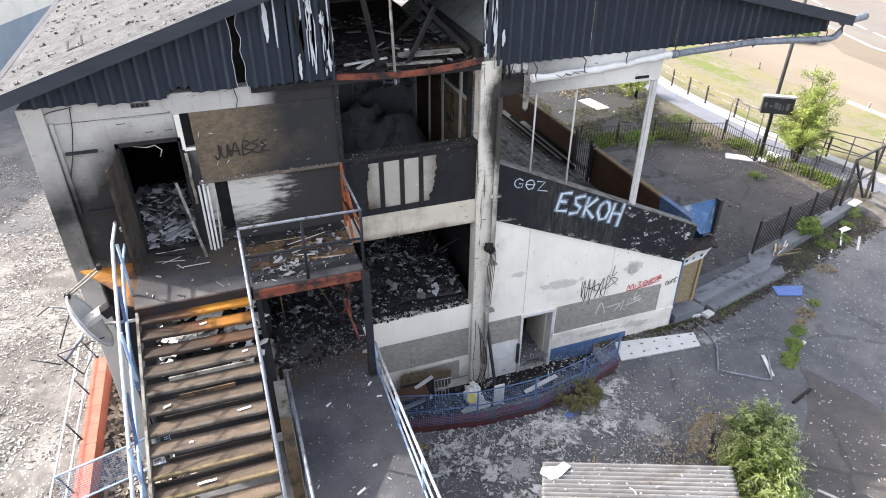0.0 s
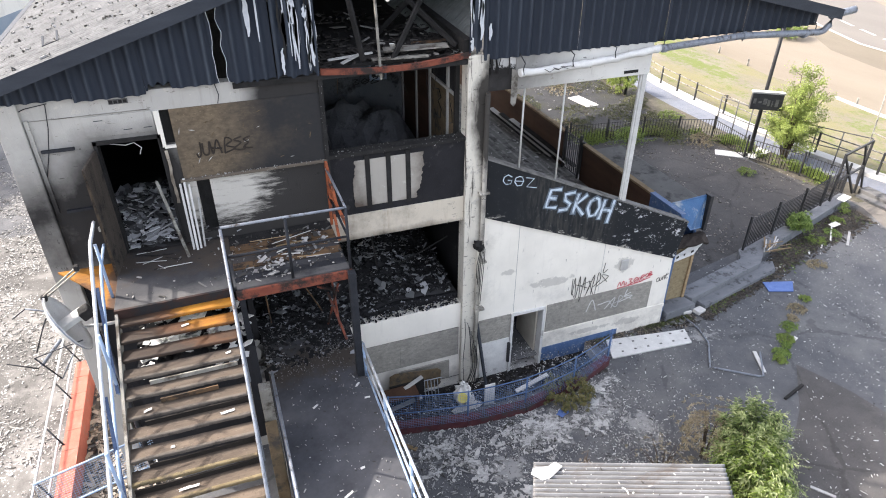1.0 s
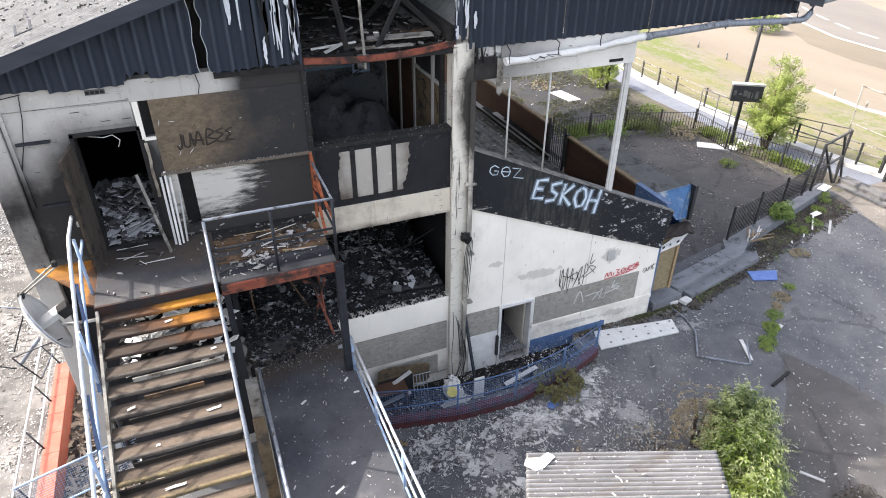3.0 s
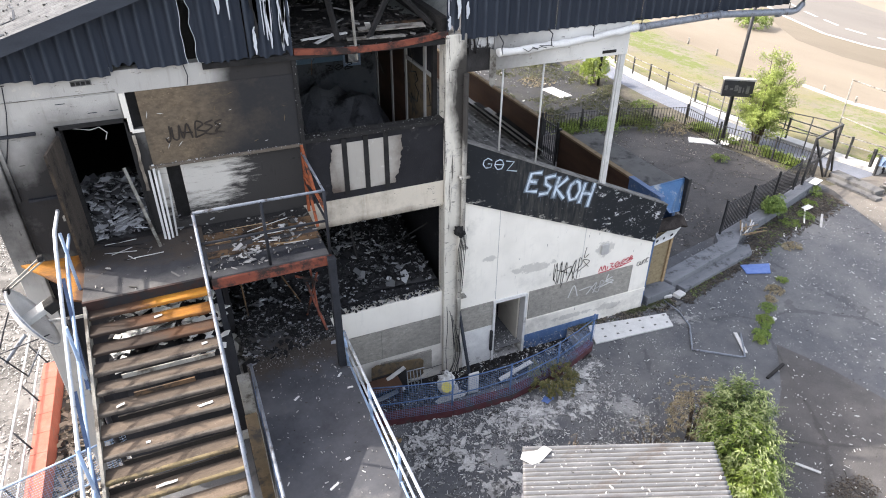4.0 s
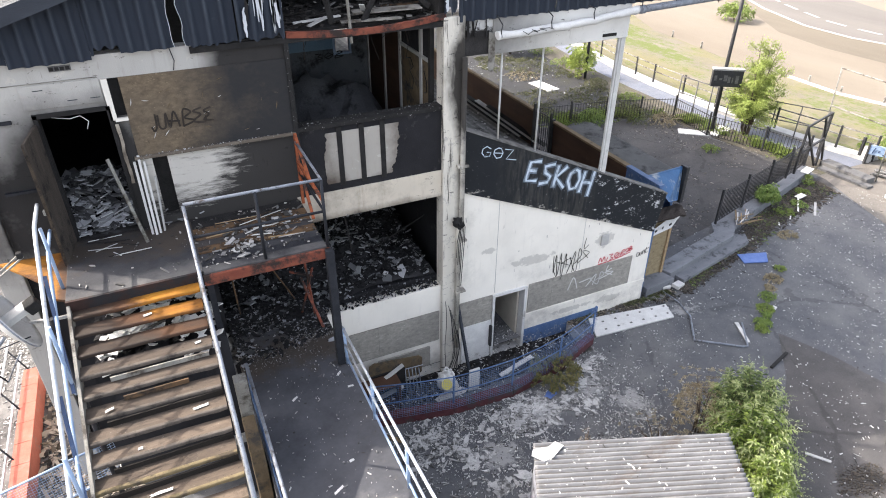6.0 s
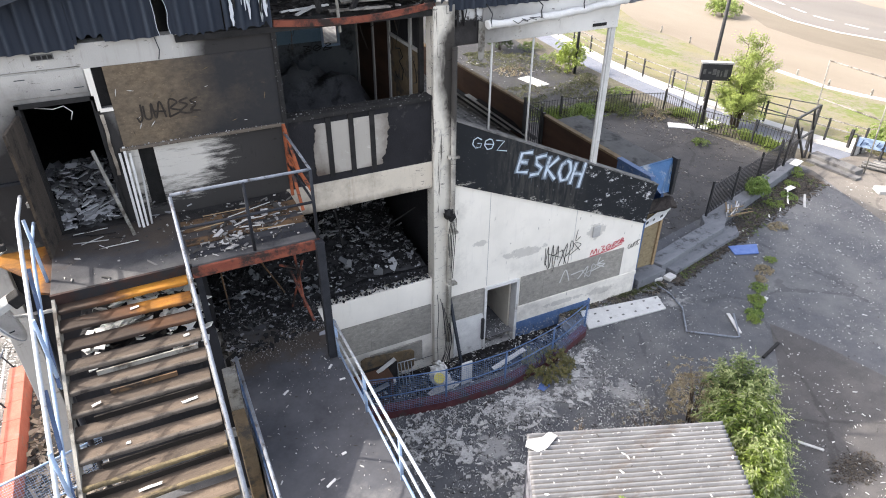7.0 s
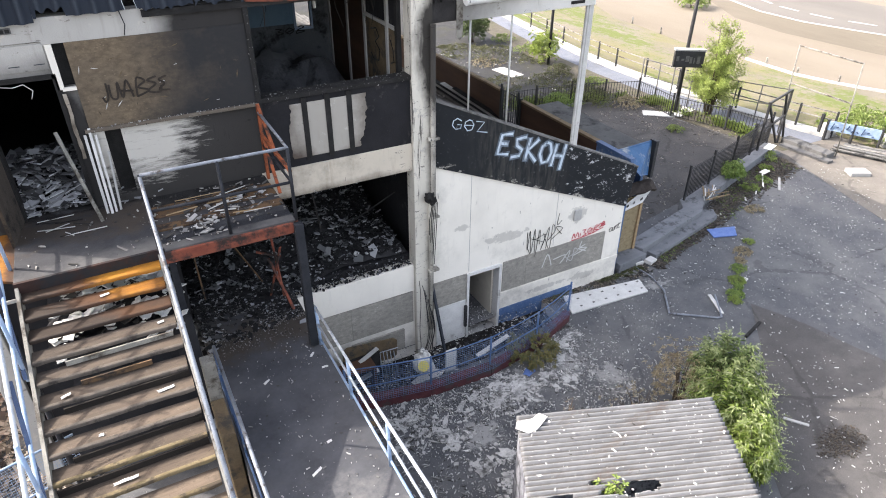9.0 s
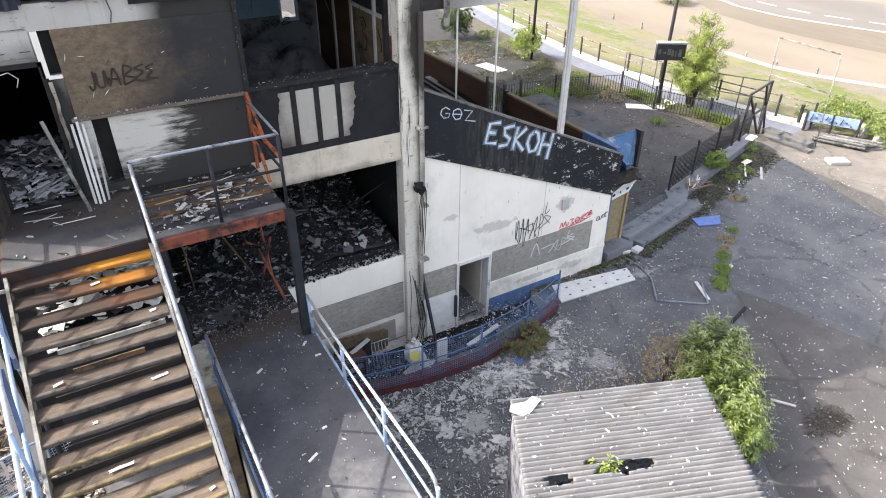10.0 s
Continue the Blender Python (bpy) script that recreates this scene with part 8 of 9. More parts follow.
# stack of old slats before the barrier
srnd = random.Random(44)
for k in range(18):
    row, high = k % 6, k // 6
    a = Vector((25.30 + 0.16 * row, 2.75 - 0.05 * row, 0.04 + 0.09 * high)) + Vector((srnd.uniform(-0.05, 0.05), srnd.uniform(-0.15, 0.15), 0))
    b = a + Vector((0.85, -1.65, 0)) + Vector((srnd.uniform(-0.08, 0.08), srnd.uniform(-0.1, 0.1), srnd.uniform(0, 0.03)))
    bm = B()
    bar(bm, a, b, 0.11, 0.05)
    one("slat", bm, (M_STEPNOSE, M_TERRACE, M_STRINGER)[k % 3], "weathered grey slat stacked before the barrier", "slat", "stack of slats")
for x, y, sx, sy, h in ((27.6, 1.95, 0.42, 0.30, 0.55), (27.45, 1.20, 0.30, 0.30, 0.35), (26.30, 3.75, 0.50, 0.16, 0.62)):
    bm = B()
    box(bm, -sx / 2, sx / 2, -sy / 2, sy / 2, 0, h, Matrix.Translation((x, y, 0)) @ Euler((0, 0, 1.1)).to_matrix().to_4x4())
    one("concrete_block", bm, M_PALECONC, "chipped pale concrete block by the barrier", "block", "blocks by the barrier", bevel=0.05)
part("post", boxed(26.28, 26.38, 4.0, 4.1, 0, 0.95), M_BLACKRAIL, barrier, "dark end post")
for a, b, w, h in (((23.98, 4.05), (24.15, 1.95), 0.40, 0.10), ((24.45, 4.25), (24.55, 2.25), 0.55, 0.22)):
    bm = B()
    bar(bm, (*a, h / 2), (*b, h / 2), w, h)
    structure("kerb", bm, M_TERRACE, "worn concrete step by the gate", "kerb", 0.02)
# pole with a sign box
pole = thing("sign_pole", "dark pole carrying a black sign box with a white top", "sign", (22.9, 8.9, 0))
bm = B()
tube(bm, [(22.9, 8.9, 0), (22.92, 8.95, 3.0), (23.0, 9.0, 7.5)], 0.09, 10, 0.07)
part("pole", bm, M_BLACKRAIL, pole)
bm = B()
m = Matrix.Translation((22.85, 8.72, 2.55)) @ pose(0, 0, 0, 0, 0, -32)
box(bm, -0.64, 0.64, -0.12, 0.12, -0.36, 0.36, m)
box_ob = part("sign_box", bm, M_BLACKRAIL, pole, "black sign box", 0.015)
bm = B()
box(bm, -0.67, 0.67, -0.15, 0.15, 0.36, 0.43, m)
part("top", bm, M_PALECONC, box_ob, "white top")
srnd = random.Random(5)
x = -0.56
while x < 0.44:
    w = srnd.uniform(0.05, 0.16)
    bm = B()
    box(bm, x, x + w, -0.126, -0.121, srnd.uniform(-0.22, -0.05), srnd.uniform(0.02, 0.16), m)
    part("lettering", bm, M_SIGNBAR, box_ob)
    x += w + srnd.uniform(0.02, 0.10)
bm = B()
tube(bm, [(31.5, 31.0, 0), (31.6, 31.2, 6)], 0.1, 8)
one("lamp_pole", bm, M_BLACKRAIL, "thin dark pole beyond the path", "pole")
bm = B()
tube(bm, [(22.2, 17.8, 0), (22.3, 17.9, 5.5)], 0.08, 8)
one("lamp_pole", bm, M_BLACKRAIL, "thin dark pole beside the path", "pole")

# ---- plants ----
def leaf(verts, faces, base, way, length, width, droop=0.3):
    way = way.normalized()
    side = way.cross(Vector((0, 0, 1)))
    side = side.normalized() if side.length > 0.1 else Vector((1, 0, 0))
    mid = base + way * length * 0.5 + Vector((0, 0, 0.05 * length))
    tip = base + way * length - Vector((0, 0, droop * length))
    k = len(verts)
    verts += [tuple(base), tuple(mid + side * width / 2), tuple(tip), tuple(mid - side * width / 2)]
    faces += [(k, k + 1, k + 2), (k, k + 2, k + 3)]


def foliage(name, sprigs, mat, per, length, width, seed, spread=1.0):
    r = random.Random(seed)
    verts, faces = [], []
    for base, way in sprigs:
        for i in range(per):
            a = 2.4 * i
            u = way.normalized()
            s = u.cross(Vector((0.3, 0.2, 1))).normalized()
            t = u.cross(s)
            d = (s * math.cos(a) + t * math.sin(a)) * spread + u * r.uniform(0.3, 0.9)
            l = length * r.uniform(0.6, 1.3)
            leaf(verts, faces, base + u * l * 0.5 * (i / per), d, l, width * r.uniform(0.7, 1.3))
    me = bpy.data.meshes.new(name)
    me.from_pydata(verts, [], faces)
    me.materials.append(mat)
    return me


def shrub(name, label, at, radius, height, n, per, length, width, mat, seed, stems=9, category="bush"):
    r = random.Random(seed)
    t = thing(name, label, category, at)
    at = Vector(at)
    sprigs = []
    for k in range(n):
        a, u = r.uniform(0, 6.283), r.random() ** 0.5
        lump = 1 + 0.45 * noise.noise(Vector((math.cos(a) * 1.5, math.sin(a) * 1.5, seed)))
        rr = radius * u * lump
        top = height * (1 - 0.55 * u ** 2) * (1 + 0.3 * noise.noise(Vector((rr * math.cos(a), rr * math.sin(a), seed + 5)) * 2))
        z = top * (1 - 0.75 * r.random() ** 2)
        p = at + Vector((rr * math.cos(a), rr * math.sin(a), z))
        sprigs.append((p, Vector((math.cos(a) * u, math.sin(a) * u, 0.9)) + Vector((r.gauss(0, 0.4), r.gauss(0, 0.4), r.gauss(0, 0.3)))))
    for k in range(stems):
        a = r.uniform(0, 6.283)
        q = at + Vector((math.cos(a) * radius * r.uniform(0.2, 0.8), math.sin(a) * radius * r.uniform(0.2, 0.8), height * r.uniform(0.6, 1.05)))
        bm = B()
        tube(bm, [at + Vector((math.cos(a) * 0.08, math.sin(a) * 0.08, 0)), at.lerp(q, 0.5) + Vector((0, 0, 0.12 * height)), q], 0.016, 5, 0.004)
        part("stem", bm, M_BARK, t)
    for k in range(n // 14):
        # long shoots that stand out of the outline
        a, u = r.uniform(0, 6.283), r.uniform(0.5, 1.0)
        way = Vector((math.cos(a) * u, math.sin(a) * u, r.uniform(0.5, 1.3))).normalized()
        p = at + Vector((math.cos(a) * radius * u * 0.8, math.sin(a) * radius * u * 0.8, height * (0.75 - 0.4 * u * u)))
        for i in range(4):
            sprigs.append((p + way * height * 0.13 * i, way))
    part("foliage", foliage("foliage", sprigs, mat, per, length, width, seed), None, t)
    return t


def arching_bush(label, at, radius, height, shoots, mat, tip_mat, seed):
    """Self-sown shrub of arching shoots: narrow leaves in pairs along each, a pale leafy tip."""
    r = random.Random(seed)
    t = thing("bush", label, "bush", at)
    at = Vector(at)
    green, pale = ([], []), ([], [])
    for k in range(shoots):
        a = r.uniform(0, 6.283)
        u = r.random() ** 0.6
        root = at + Vector((math.cos(a) * radius * 0.75 * u, math.sin(a) * radius * 0.75 * u, 0))
        out = radius * (0.25 + 0.45 * r.random()) * (0.4 + u)
        h = height * (1.06 - 0.45 * u ** 2) * r.uniform(0.5, 1.0)
        line = []
        for i in range(9):
            f = i / 8
            line.append(root + Vector((math.cos(a) * out * f ** 1.6 + 0.05 * math.sin(3 * f + k), math.sin(a) * out * f ** 1.6 + 0.05 * math.cos(4 * f + k), h * (1 - (1 - f) ** 1.7) - 0.10 * height * f ** 3)))
        if k % 7 == 0:
            bm = B()
            tube(bm, line, 0.011, 4, 0.003)
            part("stem", bm, M_BARK, t)
        pairs = 17
        for i in range(pairs):
            f = 0.22 + 0.78 * i / (pairs - 1)
            p = line[min(int(f * 8), 7)].lerp(line[min(int(f * 8) + 1, 8)], f * 8 - int(f * 8))
            way = (line[min(int(f * 8) + 1, 8)] - line[max(int(f * 8) - 1, 0)]).normalized()
            side = way.cross(Vector((0.2, 0.1, 1)))
            side = side.normalized() if side.length > 0.05 else Vector((1, 0, 0))
            up = side.cross(way)
            b = 1.57 * (i % 2) + r.uniform(-0.4, 0.4)
            size = (0.185 - 0.10 * f ** 3) * r.uniform(0.7, 1.2)
            v, fc = pale if (f > 0.84 or r.random() < 0.08) else green
            for sgn in (1, -1):
                d = (side * math.cos(b) + up * math.sin(b)) * sgn + way * 0.55
                leaf(v, fc, p, d, size, size * 0.24, 0.35)
        if r.random() < 0.5:
            tip = line[-1]
            way = (line[-1] - line[-3]).normalized()
            for i in range(12):
                q = tip + way * 0.018 * i
                d = Vector((r.gauss(0, 1), r.gauss(0, 1), r.gauss(0, 0.6)))
                leaf(pale[0], pale[1], q, d, 0.030, 0.014, 0.1)
    for name, (v, fc), m in (("foliage", green, mat), ("tip_foliage", pale, tip_mat)):
        me = bpy.data.meshes.new(name)
        me.from_pydata(v, [], fc)
        me.materials.append(m)
        part(name, me, None, t, "" if name == "foliage" else "silvery young leaf tips and faded flower spikes")
    return t


M_LEAF_TIP = m_leaf("silvery_leaf_tip", (0.14, 0.20, 0.06), (0.38, 0.42, 0.22))
M_LEAF_SAGE = m_leaf("grey_green_leaf", (0.035, 0.065, 0.016), (0.22, 0.29, 0.10))
M_LEAF_BUSH = m_leaf("lush_bush_leaf", (0.032, 0.068, 0.012), (0.25, 0.34, 0.075))
arching_bush("lush green self-sown bush growing beside the shed", (9.32, -5.72, 0), 0.64, 2.05, 225, M_LEAF_BUSH, M_LEAF_TIP, 11)
arching_bush("fresh yellow-green bush crowding the side of the shed", (8.86, -6.45, 0), 0.50, 1.75, 157, M_LEAF_PALE, M_LEAF_TIP, 12)
arching_bush("grey-green bush rising among dry stalks", (9.90, -5.02, 0), 0.58, 2.15, 195, M_LEAF_SAGE, M_LEAF_TIP, 13)
shrub("dry_weeds", "dry brown weed stalks with pale seed heads", (9.35, -4.45, 0), 0.60, 1.45, 200, 7, 0.09, 0.016, M_LEAF_DRY, 14, 12, "weeds")
shrub("dry_weeds", "thin dry weed stalks on the yard", (8.1, -4.55, 0), 0.75, 0.7, 90, 6, 0.07, 0.014, M_LEAF_DRY, 15, 20, "weeds")
shrub("weed_clump", "green and rusty weeds growing through the mesh fence", (7.35, -1.7, 0), 0.62, 0.5, 210, 9, 0.08, 0.03, m_leaf("rusty_green_leaf", (0.06, 0.07, 0.02), (0.20, 0.17, 0.06)), 16, 6, "weeds")
shrub("shrub", "green weeds growing through the hole in the shed roof", tuple(shed_at(1.28, 1.60, -0.55)), 0.14, 0.62, 60, 8, 0.08, 0.03, M_LEAF_PALE, 17, 3, "weeds")
for x, y, rad, h, n, mat, s in ((20.5, 2.15, 0.26, 0.14, 34, M_LEAF, 21), (19.5, 1.95, 0.30, 0.10, 34, M_LEAF_PALE, 22), (21.4, 2.75, 0.24, 0.14, 26, M_LEAF_PALE, 23), (14.35, -1.88, 0.20, 0.10, 40, M_LEAF_PALE, 24), (14.85, -1.5, 0.22, 0.08, 34, M_LEAF, 25), (13.75, -2.35, 0.20, 0.12, 44, M_LEAF, 26), (13.5, -2.52, 0.14, 0.10, 24, M_LEAF_PALE, 44), (14.1, -2.1, 0.12, 0.07, 18, M_LEAF, 46), (15.3, -1.2, 0.14, 0.06, 16, M_LEAF_DRY, 47), (16.4, -0.6, 0.16, 0.07, 18, M_LEAF_PALE, 48), (15.75, -0.9, 0.24, 0.08, 30, M_LEAF_DRY, 42), (18.3, 0.75, 0.3, 0.10, 40, M_LEAF_DRY, 43),
                                (20.5, 11.6, 1.0, 0.6, 160, M_WEED, 27), (18.3, 11.8, 0.7, 0.8, 160, M_LEAF, 28), (21.6, 10.6, 0.7, 0.4, 110, M_LEAF_DRY, 29), (22.3, 3.3, 0.26, 0.30, 40, M_LEAF_PALE, 30), (21.2, 7.2, 0.35, 0.25, 50, M_LEAF_PALE, 31), (22.0, 16.5, 0.6, 0.35, 110, M_WEED, 32), (16.0, 14.5, 1.2, 0.15, 90, M_LEAF_DRY, 33), (18.5, 16.0, 1.3, 0.14, 120, M_WEED, 34), (20.2, 20.5, 1.4, 0.25, 200, M_WEED, 35), (20.6, 15.6, 1.0, 0.18, 120, M_WEED, 72), (22.6, 20.6, 0.7, 0.35, 110, M_LEAF_PALE, 73), (22.4, 14.0, 0.6, 0.25, 90, M_LEAF_PALE, 74), (19.2, 19.6, 1.0, 0.14, 90, M_LEAF_DRY, 75), (22.7, 23.2, 0.7, 0.4, 110, M_LEAF_PALE, 76)):
    shrub("weed_clump", "clump of green and dry weeds on the cracked ground", (x, y, 0), rad, h, int(n * 1.5), 7, 0.075, 0.022, mat, s, 4, "weeds")
shrub("shrub", "bright green shrub growing on the kerb at the railing", (19.1, 2.45, 0.30), 0.34, 0.60, 220, 10, 0.10, 0.035, M_LEAF, 45, 6)
shrub("shrub", "round green shrub beside the path", (22.25, 18.3, 0), 0.78, 1.75, 420, 12, 0.12, 0.03, M_LEAF_TREE, 36, 8)
shrub("shrub", "sunlit green shrub behind the barrier board", (27.9, 3.1, 0), 1.15, 1.15, 520, 10, 0.10, 0.035, M_LEAF_PALE, 37, 8)
shrub("weed_clump", "tall yellow-green weed standing by the gate", (26.9, 4.3, 0), 0.22, 0.8, 50, 7, 0.10, 0.025, M_LEAF_PALE, 71, 3, "weeds")
shrub("shrub", "low green shrub growing in the sand of the track", (40.8, 24.8, 0), 1.2, 1.3, 260, 9, 0.16, 0.06, M_LEAF_PALE, 66, 5)
shrub("shrub", "sunlit green shrub behind the barrier board", (28.3, 1.3, 0), 1.1, 1.0, 420, 10, 0.10, 0.035, M_LEAF_PALE, 38, 8)
shrub("shrub", "dark green shrub at the far end of the terrace", (20.9, 23.9, 0), 0.85, 1.9, 420, 10, 0.14, 0.045, M_LEAF_DEEP, 39, 8)


def tree(at, height, radius, n, seed):
    r = random.Random(seed)
    t = thing("tree", "young yellow-green tree with several stems and an airy crown", "tree", at)
    at = Vector(at)
    sprigs = []
    for k in range(9):
        a = 2.4 * k + r.uniform(-0.3, 0.3)
        lean = radius * (0.15 + 0.85 * (k / 8)) * r.uniform(0.75, 1.1)
        h = height * (1.0 - 0.45 * (k / 8) ** 1.3) * r.uniform(0.9, 1.05)
        tip = at + Vector((math.cos(a) * lean, math.sin(a) * lean, h))
        mid = at + Vector((math.cos(a) * lean * 0.35, math.sin(a) * lean * 0.35, h * 0.5))
        bm = B()
        tube(bm, [at + Vector((math.cos(a) * 0.12, math.sin(a) * 0.12, 0)), mid, tip], 0.045, 6, 0.006)
        trunk = part("trunk", bm, M_BARK, t)
        for j in range(11):
            u = 0.15 + 0.85 * j / 11
            p0 = (at + (mid - at) * (u * 2)) if u < 0.5 else mid + (tip - mid) * (u * 2 - 1)
            b = a + 2.1 * j + r.uniform(-0.5, 0.5)
            reach = radius * 0.62 * (1.15 - u) * r.uniform(0.6, 1.3) + 0.12
            p1 = p0 + Vector((math.cos(b) * reach, math.sin(b) * reach, reach * r.uniform(0.4, 0.9)))
            bm = B()
            tube(bm, [p0, p0.lerp(p1, 0.5) + Vector((0, 0, -0.03)), p1], 0.011, 4, 0.003)
            part("limb", bm, M_BARK, trunk)
            for i in range(max(3, int(n / 99 * (reach / radius) * 2.6))):
                f = 0.2 + 0.85 * r.random()
                q = p0.lerp(p1, f) + Vector((r.gauss(0, 0.10), r.gauss(0, 0.10), r.gauss(0, 0.10)))
                sprigs.append((q, Vector((math.cos(b), math.sin(b), 0.9)) + Vector((r.gauss(0, 0.5), r.gauss(0, 0.5), r.gauss(0, 0.4)))))
    part("crown", foliage("crown", sprigs, M_LEAF_TREE, 10, 0.045, 0.020, seed), None, t)


sprigs = []
wr = random.Random(77)
while len(sprigs) < 2600:
    x, y = wr.uniform(13.5, 22.2), wr.uniform(12.3, 24)
    if wr.random() < clump(x, y, 0.5, 0.42, 0.66) ** 2:
        sprigs.append((Vector((x, y, 0.01)), Vector((wr.gauss(0, 0.5), wr.gauss(0, 0.5), 1))))
tagged(new("low_weeds", foliage("low_weeds", sprigs, m_leaf("dusty_weed_leaf", (0.045, 0.055, 0.018), (0.15, 0.155, 0.062)), 6, 0.10, 0.028, 78)), "low green weeds spreading over the dusty ground", "weeds", kind="stuff")
sprigs = []
while len(sprigs) < 520:
    u = wr.random()
    x = 13.2 + 9.5 * u
    y = -0.06 + 0.30 * (x - 13.0) + wr.gauss(0, 0.12 + 0.22 * (x > 17)) + 0.15 * (x > 17)
    if wr.random() < clump(x, y, 0.9, 0.40, 0.6):
        sprigs.append((Vector((x, y, 0.01)), Vector((wr.gauss(0, 0.5), wr.gauss(0, 0.5), 1))))
tagged(new("kerb_weeds", foliage("kerb_weeds", sprigs, M_LEAF, 7, 0.065, 0.012, 80)), "small weeds growing along the foot of the kerb", "weeds", kind="stuff")
sprigs = []
while len(sprigs) < 2200:
    u = wr.random()
    if wr.random() < 0.55:
        x, y = 15.6 + 6.8 * u, 12.9 - 1.4 * u + wr.gauss(0.15, 0.35)
    else:
        x, y = 22.65 + 0.9 * u + wr.gauss(0.2, 0.25), 10.9 - 5.6 * u
    if wr.random() < clump(x, y, 0.8, 0.38, 0.6):
        sprigs.append((Vector((x, y, 0.01 + 0.25 * wr.random() ** 2)), Vector((wr.gauss(0, 0.4), wr.gauss(0, 0.4), 1))))
tagged(new("railing_weeds", foliage("railing_weeds", sprigs, M_LEAF_PALE, 7, 0.11, 0.022, 83)), "yellow-green weeds grown along the foot of the railings", "weeds", kind="stuff")
tree((24.0, 8.0, 0), 4.4, 1.55, 9500, 41)

# ---- distant building past the littered yard ----
far = thing("far_building", "long pale building with a blue-grey lower wall", "building", (-12, 34, 0))
fdir = Vector((0.34, 0.94, 0)).normalized()
fm = Matrix.Translation((-13.6, 30.2, 0)) @ Matrix.Rotation(math.atan2(fdir.y, fdir.x), 4, "Z")
bm = B()
box(bm, -14, 40, 0, 8, 0, 2.7, fm)
part("lower_wall", bm, surface("blue_grey_wall", (0.22, 0.27, 0.32), (0.32, 0.37, 0.42), 0.6, 20, 0.8), far, "blue-grey painted lower wall")
bm = B()
box(bm, -14, 40, 0.02, 8, 2.7, 9.5, fm)
part("upper_wall", bm, M_WALL, far, "pale upper wall")
bm = B()
box(bm, 14, 14.5, -0.4, 0.0, 2.9, 3.4, fm)
part("wall_lamp", bm, M_BLACKRAIL, far, "dark wall lamp")

# ---- more wreckage ----
scatter("well_rubble", "dark rubble and leaves in the sunken strip", "rubble", 900, 2.5, 8.8, -1.2, -0.05, -0.29, m_rubble("damp_rubble", (0.014, 0.012, 0.011), (0.16, 0.15, 0.13), 0.25), size=(0.015, 0.09), long=3.5, tilt=0.3)
scatter("terrace_litter", "splinters and dust on the terrace steps", "litter", 500, 5.7, 11.3, 0.4, 10, lambda x, y: stand_top(5.55 + (XR - 5.55) * (int((x - 5.55) / (XR - 5.55) * 13) + 1) / 13) - 1.15, M_FLAKE, size=(0.015, 0.08), long=4.0, tilt=0.15)
for k in range(5):
    a = Vector((10.3 + 0.15 * k, 11.0 - 0.6 * k, 3.22 - 0.03 * k))
    b = a + Vector((0.75, -4.0 + 0.3 * k, -0.62))
    bm = B()
    bar(bm, a, b, 0.22, 0.012)
    one("fallen_strip", bm, M_GREYBOARD if k % 2 else M_CHAR, "long torn roof strip fallen along the terrace front", "strip", "fallen strips")

# wires and joints on the walls
for pts in (((-3.01, -0.03, 7.42), (-2.96, -0.03, 7.9), (-2.90, -0.04, 8.2), (-2.65, -0.03, 8.30), (-2.31, -0.03, 8.35)), ((-2.34, -0.03, 8.33), (-2.40, -0.04, 7.95), (-2.52, -0.03, 7.5), (-2.66, -0.03, 7.1)), ((0.30, -0.04, 8.42), (0.34, -0.05, 8.2), (0.30, -0.04, 8.05))):
    bm = B()
    tube(bm, list(pts), 0.008, 5)
    one("cable", bm, M_DARKSTEEL, "thin dark cable sagging down the gable wall", "cable", "cables on the gable")
# hanging wires and studs in the burnt bay
for k in range(14):
    x, y = rnd.uniform(2.3, 4.9), rnd.uniform(0.32, 0.7)
    z = rnd.choice((8.35, 8.35, 5.07))
    h = rnd.uniform(0.2, 0.9)
    bm = B()
    tube(bm, [(x, y, z), (x + rnd.uniform(-0.08, 0.08), y, z - h * 0.5), (x + rnd.uniform(-0.2, 0.2), y - 0.03, z - h)], 0.005, 5)
    one("hanging_wire", bm, M_BURNTWOOD if k % 3 == 0 else M_CHAR, "burnt wire hanging from the ceiling of the bay", "wire", "hanging wires")
for p, q in (((2.4, 0.5, 6.3), (3.1, 0.25, 5.9)), ((3.6, 0.6, 6.1), (4.5, 0.3, 6.75)), ((2.3, 0.8, 6.9), (2.5, 0.4, 5.5)), ((1.0, 0.6, 4.4), (1.7, 0.2, 2.9)), ((3.0, 0.5, 4.7), (3.1, 0.4, 3.6)), ((0.5, 0.3, 4.9), (0.55, 0.2, 2.85)), ((3.8, 1.0, 3.2), (4.9, 0.6, 4.0))):
    bm = B()
    bar(bm, p, q, 0.03, 0.02)
    one("burnt_stud", bm, M_CHAR if p[0] > 1 else M_BURNTWOOD, "charred stud hanging loose in the burnt bay", "stud", "burnt studs")
# heap of split sticks by the railing, dark soil drifts along the kerb
for k in range(16):
    a = Vector((16.95 + rnd.uniform(-0.3, 0.3), 1.60 + rnd.uniform(-0.15, 0.25), 0.38 + 0.012 * k))
    b = a + Vector((rnd.uniform(0.3, 0.8), rnd.uniform(-0.1, 0.6), rnd.uniform(-0.05, 0.06)))
    bm = B()
    bar(bm, a, b, rnd.uniform(0.02, 0.05), 0.015)
    one("split_stick", bm, M_WOOD if k % 3 else M_GREYBOARD, "split pale stick heaped on the kerb by the railing", "stick", "sticks on the kerb")
M_SOIL = m_flakes("dark_soil_crumbs", (0.022, 0.018, 0.015), (0.10, 0.085, 0.068), 0.3)
